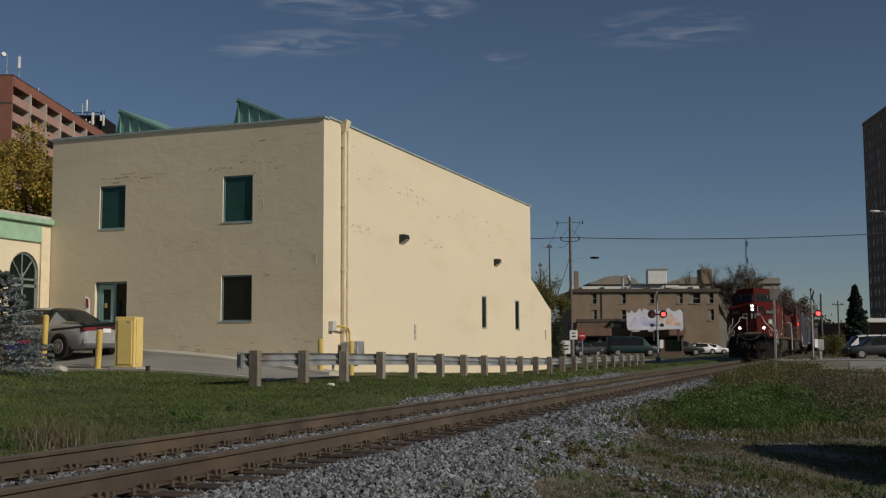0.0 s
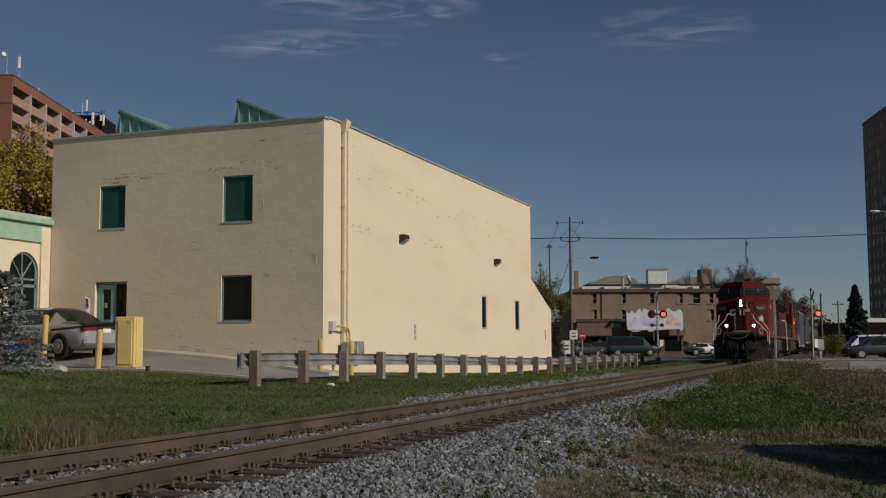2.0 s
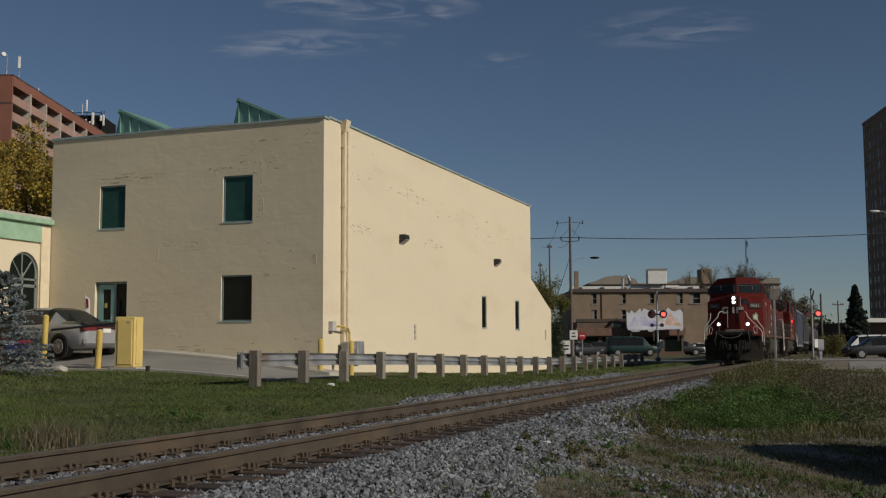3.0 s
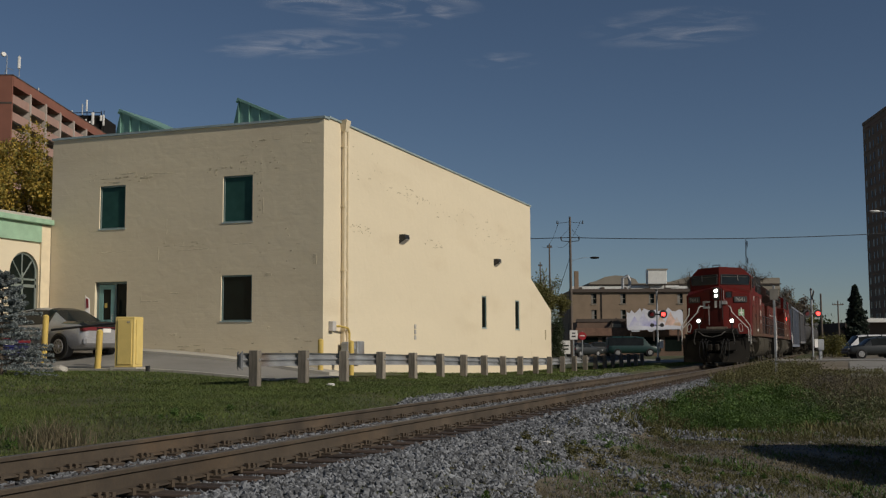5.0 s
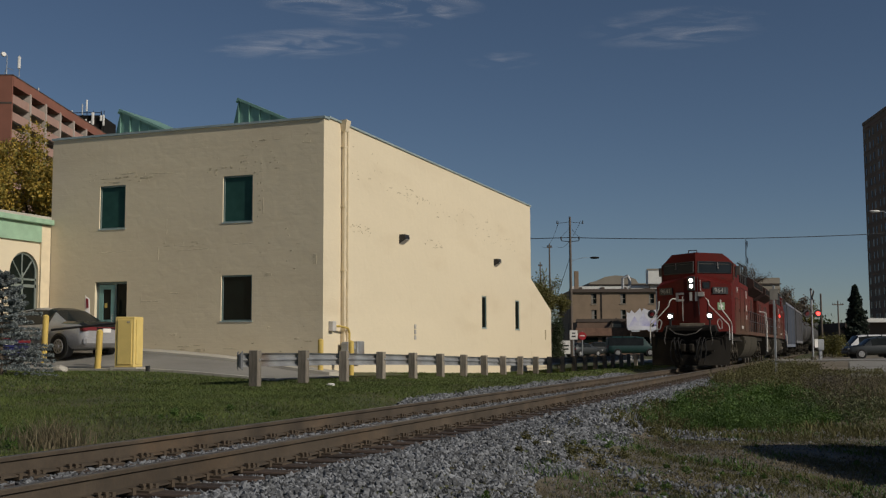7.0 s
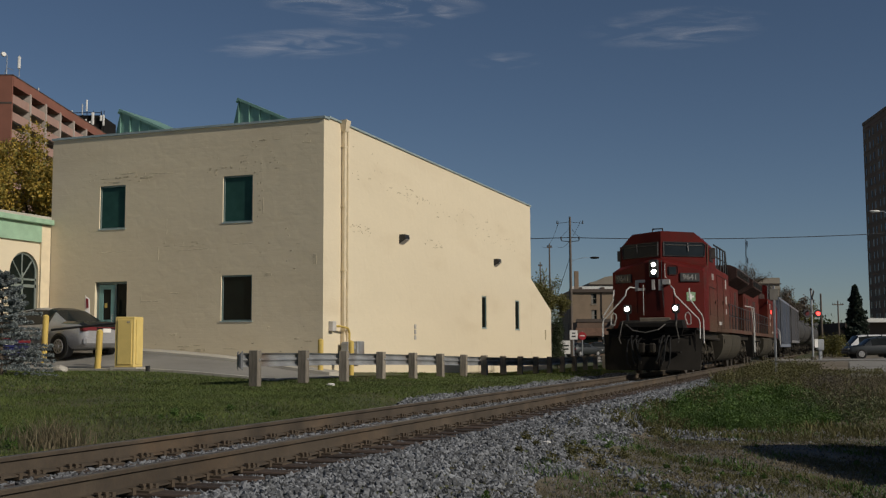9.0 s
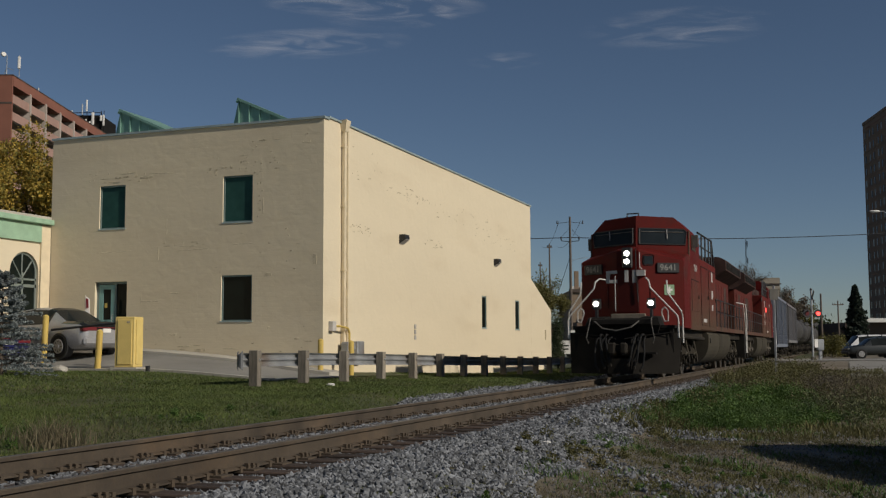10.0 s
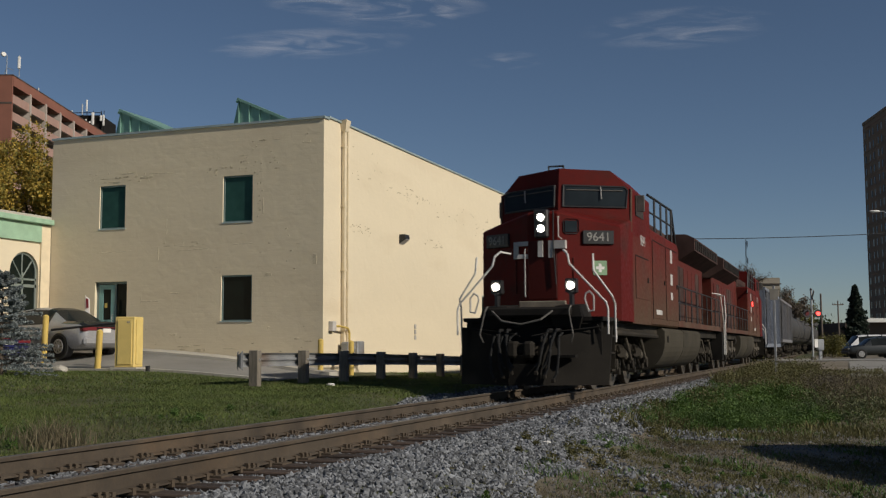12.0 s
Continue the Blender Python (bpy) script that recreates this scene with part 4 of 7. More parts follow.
def freight_car(name, label, length, paint, ribs, kind):
    """A boxcar or hopper (ribbed sides on a frame) or a tank car, from 0 back to its length."""
    ca = thing(name, Matrix.Identity(4), label, "freight car", "cars of the train")
    y1 = length - 0.5
    if kind == "tank":
        b = B()
        rings = []
        for y, r in ((0.55, 0.5), (0.65, 1.1), (0.95, 1.4), (1.3, 1.48), (y1 - 0.8, 1.48), (y1 - 0.45, 1.4), (y1 - 0.15, 1.1), (y1 - 0.05, 0.5)):
            rings.append([(r * math.cos(a * math.pi / 12), y, 2.55 + r * math.sin(a * math.pi / 12)) for a in range(24)])
        sh = part("tank_shell", loft(b, rings), paint, ca)
        for f in sh.data.polygons:
            f.use_smooth = True
        part("dome", cyl(B(), (0, length / 2, 3.95), (0, length / 2, 4.4), 0.5, 16), paint, ca)
        b = B()
        for s in (-1, 1):
            tube(b, [(s * 0.5, length / 2 - 1.5, 4.0), (s * 0.5, length / 2 - 1.5, 4.75), (s * 0.5, length / 2 + 1.5, 4.75), (s * 0.5, length / 2 + 1.5, 4.0)], 0.03, 6)
            tube(b, [(s * 1.45, 0.6, 1.7), (s * 1.45, y1 - 0.1, 1.7)], 0.03, 6)
        part("railing", b, GRIME, ca)
        part("sill", box(B(), -0.35, 0.35, 0.2, y1 + 0.3, 0.85, 1.15), GRIME, ca)
    else:
        bot = 0.95 if kind == "box" else 1.3
        part("body", box(B(), -1.42, 1.42, 0.45, y1, bot, 4.32, 0.04), paint, ca)
        b = B()
        n = int((y1 - 0.5) / ribs)
        for s in (-1, 1):
            for k in range(n + 1):
                y = 0.5 + k * (y1 - 0.6) / n
                box(b, s * 1.42, s * 1.52, y - 0.05, y + 0.07, bot, 4.3)
            box(b, s * 1.42, s * 1.53, 0.45, y1, bot - 0.1, bot + 0.12)
            box(b, s * 1.42, s * 1.53, 0.45, y1, 4.2, 4.36)
        part("side_ribs", b, paint, ca)
        part("roof", prism(B(), [(-1.45, 4.32), (1.45, 4.32), (0.8, 4.52), (-0.8, 4.52)], 0.42, y1 + 0.03, "y"), paint, ca)
        if kind == "hopper":
            for k in range(3):
                y = 3.0 + k * (length - 6) / 2.6
                part("hopper_bay", loft(B(), [[(-1.2, y, 1.3), (1.2, y, 1.3), (1.2, y + 2.8, 1.3), (-1.2, y + 2.8, 1.3)], [(-0.5, y + 1, 0.55), (0.5, y + 1, 0.55), (0.5, y + 1.8, 0.55), (-0.5, y + 1.8, 0.55)]]), paint, ca)
        part("ladder", tube(B(), [(1.56, 0.6, 1.0), (1.56, 0.6, 4.2)], 0.025, 6), GRIME, ca)
        part("sill", box(B(), -0.4, 0.4, 0.1, length - 0.1, 0.75, 1.05), GRIME, ca)
    part("coupler", box(B(), -0.12, 0.12, -0.2, 0.5, 0.78, 0.98), GRIME, ca)
    for y in (2.0, length - 2.2):
        truck(ca, y, 2, 1.75, 0.46)
    return ca


BLUE_CAR = mat("faded_blue_grey_paint", (0.13, 0.148, 0.185), 0.65, var=0.2, scale=0.6, stain=(0.15, 0.145, 0.14), stain_amount=0.4, stretch=(1, 1, 0.2))
GREY_CAR = mat("grey_hopper_paint", (0.14, 0.14, 0.148), 0.7, var=0.2, scale=0.6, stain=(0.13, 0.11, 0.09), stain_amount=0.4, stretch=(1, 1, 0.2))
TANK_CAR = mat("dusty_black_tank_paint", (0.035, 0.034, 0.033), 0.6, var=0.25, scale=0.6, stain=(0.06, 0.056, 0.05), stain_amount=0.4)
cars = [(45.0, freight_car("boxcar", "blue-grey ribbed boxcar behind the locomotives", 15.3, BLUE_CAR, 1.1, "box")),
        (60.5, freight_car("hopper_car", "grey ribbed covered hopper car", 17.8, GREY_CAR, 1.6, "hopper"))]
tank_car = freight_car("tank_car", "dusty black tank car coupled in the train", 17.2, TANK_CAR, 1, "tank")
cars.append((78.6, tank_car))
for k in range(1, 7):
    cars.append((78.6 + k * 17.4, copy_thing(tank_car, pose(0, 0, 0))))


# ---- beside the building ----
def gz(x, y):
    return float(ground_z(x, y))


def rot_box(bm, m, *a, **k):
    t = B()
    box(t, *a, **k)
    bmesh.ops.transform(t, matrix=m, verts=t.verts)
    me = bpy.data.meshes.new("t")
    t.to_mesh(me)
    t.free()
    bm.from_mesh(me)
    bpy.data.meshes.remove(me)
    return bm


# door of the building: a glazed leaf, and an open leaf with a dark sheet for the hall
door = tagged(new("door_1"), "teal glazed entrance door with one leaf standing open", "door", kind="structure")
door.location = (0, 0, 0)
f = B()
for a, b_, c, d in ((-17.12, -17.04, 0.72, 3.09), (-15.93, -15.87, 0.72, 3.09), (-17.04, -15.93, 3.02, 3.09), (-16.42, -16.36, 0.72, 3.02)):
    box(f, a, b_, FY + 0.12, FY + 0.2, c, d)
part("door_frame", f, FRAME_TEAL, door)
leaf = B()
for a, b_, c, d in ((-17.03, -16.88, 0.75, 3.0), (-16.58, -16.43, 0.75, 3.0), (-16.88, -16.58, 2.85, 3.0), (-16.88, -16.58, 1.72, 1.86), (-16.88, -16.58, 0.75, 1.0)):
    box(leaf, a, b_, FY + 0.13, FY + 0.18, c, d)
leaf_ob = part("door_leaf", leaf, mat("teal_door_paint", (0.17, 0.34, 0.33), 0.5, var=0.1), door)
for c, d in ((1.86, 2.85), (1.0, 1.72)):
    part("pane", box(B(), -16.88, -16.58, FY + 0.15, FY + 0.16, c, d), PANE_DARK, leaf_ob)
part("door_handle", tube(B(), [(-16.47, FY + 0.12, 1.7), (-16.47, FY + 0.06, 1.72), (-16.47, FY + 0.06, 2.0), (-16.47, FY + 0.12, 2.02)], 0.02, 6), CHROME, leaf_ob)
part("notice", box(B(), -16.83, -16.73, FY + 0.145, FY + 0.149, 2.25, 2.4), YELLOW, leaf_ob, "small yellow notice behind the glass")
# dark sheet fills the open doorway in place of the hall's shade
part("dark_glazing", box(B(), -16.36, -15.93, FY + 0.15, FY + 0.16, 0.75, 3.02), PANE_DARK, door)


# chips and patched spots in the render of both walls, in clusters along the floor lines; the chips' shadows are in
# their tone
def wall_chips(name, n, seed, put, spans, label):
    r = random.Random(seed)
    b = B()
    for _ in range(n):
        (u0, u1), (z0, z1) = r.choice(spans)
        u, z = r.uniform(u0, u1), r.uniform(z0, z1)
        w, h = r.uniform(0.015, 0.06) * r.choice((1, 1, 1, 1, 3.0)), r.uniform(0.006, 0.028)
        k = r.randint(5, 7)
        ring = [(u + w * math.cos(6.283 * i / k) * r.uniform(0.6, 1.2), z + h * math.sin(6.283 * i / k) * r.uniform(0.6, 1.2)) for i in range(k)]
        loft(b, [[put(a, c, 0.006) for a, c in ring], [put(a, c, -0.01) for a, c in ring]])
    ob = tagged(part(name, b, CHIP, building, label), kind="stuff")
    return ob


wall_chips("chipped_render", 120, 5, lambda u, z, d: (u, FY - d, z), [((-18, -15), (6.35, 6.75)), ((-17.2, -14.6), (6.32, 6.6)), ((-12.6, -10.8), (6.35, 6.6)), ((-13, -10.4), (6.4, 6.9)), ((-14.5, -13), (4.1, 4.3)), ((-12.8, -9), (3.2, 4.6)), ((-18.5, -9), (0.9, 1.6)), ((-15, -9.2), (0.75, 1.2)), ((-11.2, -10.9), (4.8, 6.4)), ((-12.5, -9.2), (6.6, 7.5))], "chipped spots in the paint, their small shadows in the tone")
wall_chips("chipped_render", 150, 6, lambda u, z, d: (WX + d, u, z), [((31, 40), (6.3, 6.7)), ((37, 46), (5.9, 6.6)), ((42, 50), (5.7, 6.6)), ((44, 50), (5.4, 6.3)), ((30, 34), (6.5, 7.4)), ((38, 40), (4.7, 5.0)), ((31, 33), (4.6, 4.9)), ((36, 38.5), (6.2, 6.5))], "chipped spots in the paint, their small shadows in the tone")
for x, z, w, h in ((-14.1, 1.35, 0.25, 0.05), (-9.7, 1.2, 0.18, 0.05), (-15.6, 1.2, 0.12, 0.1), (-16.2, 6.5, 0.45, 0.03), (-15.2, 6.45, 0.5, 0.07), (-13.6, 4.15, 0.6, 0.02), (-10.7, 3.17, 0.22, 0.1), (-13.4, 4.03, 1.1, 0.018), (-16.4, 4.05, 1.3, 0.012), (-14.7, 3.95, 0.025, 0.42), (-14.4, 4.8, 0.02, 0.5), (-15.0, 2.42, 0.68, 0.025), (-15.33, 2.5, 0.025, 0.25), (-14.1, 2.66, 0.35, 0.03), (-13.7, 0.98, 0.5, 0.05), (-13.1, 0.86, 0.4, 0.09), (-12.0, 0.9, 0.5, 0.03), (-11.6, 4.15, 0.7, 0.014), (-10.9, 5.3, 0.03, 0.5), (-15.9, 6.62, 0.6, 0.03), (-14.6, 6.55, 0.9, 0.016), (-16.55, 6.36, 0.7, 0.03), (-12.6, 6.45, 0.08, 0.2), (-9.4, 7.2, 0.3, 0.02), (-9.1, 3.6, 0.12, 0.3)):
    part("broken_render", rot_box(B(), pose(x, FY - 0.001, z, 0, rng.uniform(-2, 2), 0), -w / 2, w / 2, -0.004, 0.02, -h / 2, h / 2, bevel=0.003), PATCH, building)

for y, z in ((35.69, 4.74), (46.74, 4.70)):
    lamp = thing("wall_lamp", pose(WX, y, z), "dark wedge-shaped lamp mounted on the cream wall", "wall lamp", "lamps on the side wall")
    part("housing", prism(B(), [(0.0, 0.16), (0.22, 0.16), (0.24, 0.02), (0.0, -0.16)], -0.2, 0.2, "y"), BLACK, lamp)
    part("lens", prism(B(), [(0.235, -0.02), (0.245, 0.0), (0.03, -0.17), (0.02, -0.15)], -0.17, 0.17, "y"), BULL, lamp)

down = thing("downpipe", pose(WX, 30.81, 0), "cream painted downpipe with hopper head on the side wall", "downpipe")
part("pipe", box(B(), 0.02, 0.14, -0.07, 0.07, 0.35, 7.75, 0.015), CREAM_TRIM, down)
part("pipe", cyl(B(), (0.07, 0.30, 0.6), (0.07, 0.30, 7.95), 0.045, 10), CREAM_TRIM, down)
part("hopper_head", loft(B(), [[(0.0, -0.1, 7.7), (0.16, -0.1, 7.7), (0.16, 0.1, 7.7), (0.0, 0.1, 7.7)], [(0.0, -0.17, 8.06), (0.24, -0.17, 8.06), (0.24, 0.17, 8.06), (0.0, 0.17, 8.06)]]), CREAM_TRIM, down)
for z in (3.3, 5.3, 7.2):
    part("bracket", box(B(), 0.0, 0.15, -0.1, 0.1, z, z + 0.05), CREAM_TRIM, down)
meter = thing("gas_meter", pose(WX + 0.25, 30.75, gz(WX + 0.3, 30.7)), "grey gas meter with yellow pipe on the side wall", "gas meter")
part("meter_body", box(B(), -0.15, 0.15, -0.22, 0.12, 0.55, 0.98, 0.05), STEEL, meter)
part("regulator", cyl(B(), (0, 0.3, 0.75), (0.0, 0.3, 0.95), 0.13, 12), STEEL, meter)
part("gas_pipe", tube(B(), [(-0.1, -0.6, 1.45), (0.0, -0.55, 1.45), (0.0, 0.0, 1.4), (0.0, 0.12, 1.25), (0.0, 0.12, 0.0)], 0.035, 8), YELLOW, meter)
part("junction_box", box(B(), -0.25, -0.1, -0.85, -0.6, 1.3, 1.6, 0.01), BULL, meter)
part("utility_box", box(B(), -0.22, 0.0, 0.75, 1.25, 0.35, 1.0, 0.02), STEEL, meter)
vent = B()
for k in range(3):
    box(vent, WX + 0.001, WX + 0.03, 36.9, 37.05, 1.2 + k * 0.2, 1.35 + k * 0.2)
tagged(part("wall_vent", vent, BULL), "three small grey vents in the cream wall", "vent")
tagged(part("wall_vent", box(B(), WX + 0.001, WX + 0.03, 55.25, 55.4, 1.3, 1.8), CHIP), "narrow dark vent in the lean-to wall", "vent")


def bollard(x, y, h, lean=0.0):
    o = thing("bollard", pose(x, y, gz(x, y) - 0.05, 0, lean, 0), "yellow painted steel bollard", "bollard", "bollards round the drive")
    part("post", cyl(B(), (0, 0, 0), (0, 0, h), 0.085, 14), YELLOW, o)
    part("cap", cyl(B(), (0, 0, h), (0, 0, h + 0.04), 0.085, 14, 0.03), YELLOW, o)


bollard(-16.12, 26.0, 1.43, 2)
bollard(-12.9, 24.3, 1.12, 3)
bollard(-8.55, 28.85, 1.05)
bollard(-8.15, 30.1, 1.05)
cab_x, cab_y = -12.05, 24.35
cabinet = thing("utility_cabinet", pose(cab_x, cab_y, gz(cab_x, cab_y) + 0.02, 0, 0, 10), "pale yellow steel utility cabinet on a concrete pad", "utility cabinet")
part("body", box(B(), -0.30, 0.26, -0.02, 0.5, 0.08, 1.42, 0.02), YELLOW_PALE, cabinet)
part("door", box(B(), -0.21, 0.19, -0.045, -0.02, 0.16, 1.34, 0.006), YELLOW_PALE, cabinet)
part("side_door", box(B(), 0.26, 0.285, 0.06, 0.42, 0.16, 1.34, 0.006), YELLOW_PALE, cabinet)
part("badge", box(B(), 0.05, 0.13, -0.05, -0.046, 1.25, 1.3), CHIP, cabinet)
part("pad", box(B(), -0.38, 0.36, -0.1, 0.6, -0.3, 0.08), CONCRETE, cabinet)

# ---- guard rail ----
BEAM_Y = [21.66, 24.0, 26.3, 28.75, 31.2, 33.6, 35.95, 38.2, 40.55, 42.95, 45.3, 47.6]
while BEAM_Y[-1] < 71:
    BEAM_Y.append(BEAM_Y[-1] + 2.35)
GRX = -6.6
guard = thing("guard_rail", Matrix.Identity(4), "galvanised steel guard rail on weathered timber posts", "guard rail")


def rail_top(y):
    return 0.80 - 0.38 * float(smoothstep(21.0, 50.0, y))


post_mesh = None
for i, y in enumerate(BEAM_Y):
    h = rail_top(y) + 0.06
    if post_mesh is None:
        b = B()
        box(b, -0.11, 0.11, -0.10, 0.10, -1.3, 0.0, 0.012)
        p = part("post", b, POST_WOOD, guard)
        post_mesh = p.data
    else:
        p = new("post", post_mesh)
        p.parent = guard
    p.location, p.rotation_euler = (GRX + 0.02, y, h), (rng.uniform(-0.02, 0.02), rng.uniform(-0.03, 0.03), rng.uniform(-0.1, 0.1))
wave = [(0.0, 0.0), (-0.02, -0.02), (-0.075, -0.05), (-0.08, -0.10), (-0.02, -0.13), (-0.015, -0.16), (-0.075, -0.20), (-0.08, -0.25), (-0.02, -0.29), (0.0, -0.31)]
for i in range(len(BEAM_Y) - 1):
    y0, y1 = BEAM_Y[i] - (0.0 if i else 0.35), BEAM_Y[i + 1]
    rings = []
    for y in (y0, y1):
        z = rail_top(y)
        rings.append([(GRX - 0.10 + a, y, z + c) for a, c in wave] + [(GRX - 0.105 + a, y, z + c) for a, c in reversed(wave)])
    part("beam", loft(B(), rings), STEEL, guard)
for y in BEAM_Y:
    part("bolt", cyl(B(), (GRX + 0.12, y, rail_top(y) - 0.15), (GRX + 0.15, y, rail_top(y) - 0.15), 0.03, 6), STEEL, guard)
b = B()
z = rail_top(21.2)
rings = []
for k in range(7):
    a = k * 0.35
    cx, cy = GRX - 0.12 + 0.05 * math.sin(a) + 0.22 * (1 - math.cos(a)) * 0.6, 21.18 - 0.25 * math.sin(a)
    flare = 0.05 - 0.09 * math.sin(k / 6 * math.pi)
    rings.append([(cx, cy, z + flare), (cx - 0.012, cy + 0.006, z + flare), (cx - 0.012, cy + 0.006, z - 0.33 - flare), (cx, cy, z - 0.33 - flare)])
part("end_shoe", loft(B(), rings), DARK_STEEL, guard, "curled flared end piece")

# ---- annex with arched window ----
annex = thing("annex", Matrix.Identity(4), "single-storey cream annex with green cornice and arched window", "building")
AX = -19.0
b = B()
segs = 14
cy_, r_, spring = 28.38, 0.66, 3.40
y0, y1 = 14.0, 29.5
outline = []
for k in range(segs + 1):
    a = math.pi * k / segs
    outline.append((cy_ - r_ * math.cos(a), spring + r_ * math.sin(a)))
fs = []
for d in (0.0, 0.3):
    x = AX - d
    v = lambda y, z: b.verts.new((x, y, z))
    fs.append(b.faces.new([v(y0, 0.0), v(cy_ - r_, 0.0), v(cy_ - r_, spring), v(cy_ - r_, 5.0), v(y0, 5.0)]))
    fs.append(b.faces.new([v(cy_ + r_, 0.0), v(y1, 0.0), v(y1, 5.0), v(cy_ + r_, 5.0), v(cy_ + r_, spring)]))
    for (ya, za), (yb, zb) in zip(outline, outline[1:]):
        fs.append(b.faces.new([v(ya, za), v(yb, zb), v(yb, 5.0), v(ya, 5.0)]))
jamb = [(cy_ - r_, 0.7)] + outline + [(cy_ + r_, 0.7)]
for (ya, za), (yb, zb) in zip(jamb, jamb[1:]):
    fs.append(b.faces.new([b.verts.new(q) for q in ((AX, ya, za), (AX, yb, zb), (AX - 0.3, yb, zb), (AX - 0.3, ya, za))]))
bmesh.ops.remove_doubles(b, verts=b.verts, dist=0.0005)
bmesh.ops.recalc_face_normals(b, faces=b.faces)
part("wall", b, CREAM, annex)
part("front_wall", box(B(), -34, AX - 0.3, y0, y0 + 0.3, 0.0, 5.0), CREAM, annex)
part("pilaster", box(B(), AX, AX + 0.07, 29.07, 29.5, 0.0, 5.0), CREAM_TRIM, annex)
part("cornice", box(B(), -34, AX + 0.22, y0 - 0.2, 29.5, 5.02, 5.2, 0.02), GREEN_PAINT, annex, "pale green cornice")
part("fascia", box(B(), AX, AX + 0.08, y0, 29.06, 4.42, 5.02), GREEN_PAINT, annex, "green fascia board")
part("roof_edge", box(B(), -34, AX + 0.1, y0, 29.5, 5.2, 5.3), CONCRETE, annex)
aw = B()
ring = lambda r, x: [(x, cy_ - r * math.cos(math.pi * k / segs), spring + r * math.sin(math.pi * k / segs)) for k in range(segs + 1)]
for r0, r1 in ((r_, r_ - 0.07),):
    for k in range(segs):
        o0, o1, i0, i1 = ring(r0, AX - 0.08), ring(r0, AX - 0.14), ring(r1, AX - 0.08), ring(r1, AX - 0.14)
        loft(aw, [[o0[k], i0[k], i1[k], o1[k]], [o0[k + 1], i0[k + 1], i1[k + 1], o1[k + 1]]])
for a in (45, 90, 135):
    t = radians(a)
    c = Vector((AX - 0.11, cy_ - 0.62 * math.cos(t), spring - 0.12 + 0.7 * math.sin(t)))
    tube(aw, [(AX - 0.11, cy_, spring - 0.2), c], 0.03, 4)
box(aw, AX - 0.14, AX - 0.08, cy_ - r_, cy_ + r_, spring - 0.25, spring - 0.19)
box(aw, AX - 0.14, AX - 0.08, cy_ - r_, cy_ + r_, spring - 0.48, spring - 0.38)
for y in (cy_ - r_, cy_ - 0.02, cy_ + r_ - 0.07):
    box(aw, AX - 0.14, AX - 0.08, y, y + 0.07, 0.7, spring)
afr = part("arched_window_frame", aw, mat("grey_green_frame", (0.17, 0.20, 0.18), 0.5, var=0.1), annex)
g = B()
loft(g, [[(AX - 0.105, cy_ - r_ + 0.03, 0.7)] + [(AX - 0.105, p[1], p[2]) for p in ring(r_ - 0.03, 0)] + [(AX - 0.105, cy_ + r_ - 0.03, 0.7)], [(AX - 0.115, cy_ - r_ + 0.03, 0.7)] + [(AX - 0.115, p[1], p[2]) for p in ring(r_ - 0.03, 0)] + [(AX - 0.115, cy_ + r_ - 0.03, 0.7)]])
part("pane", g, PANE_DARK, afr)


# ---- roof lanterns ----
def lantern(x0):
    """A wedge-shaped standing-seam skylight on the flat roof."""
    o = thing("roof_lantern", pose(x0 + 0.03, 31.5, EAVE - 0.46), "green standing-seam metal skylight on the roof", "skylight", "skylights on the roof")
    prof = [(-0.42, 0.0), (0.0, 1.78), (2.25, 0.75), (2.25, 0.0)]
    part("body", prism(B(), prof, 0.0, 2.2, "y"), GREEN_ROOF, o)
    b = B()
    for k in range(6):
        x = 0.02 + k * 0.4
        top = 1.78 - 1.03 * x / 2.25
        box(b, x - 0.02, x + 0.02, -0.05, 0.0, 0.0, top - 0.02)
    part("seams", b, GREEN_ROOF, o)
    part("ridge_cap", prism(B(), [(-0.07, 1.70), (0.0, 1.86), (2.35, 0.80), (2.3, 0.72), (0.02, 1.76)], -0.08, 2.28, "y"), GREEN_ROOF, o)


lantern(-13.03)
lantern(-17.78)


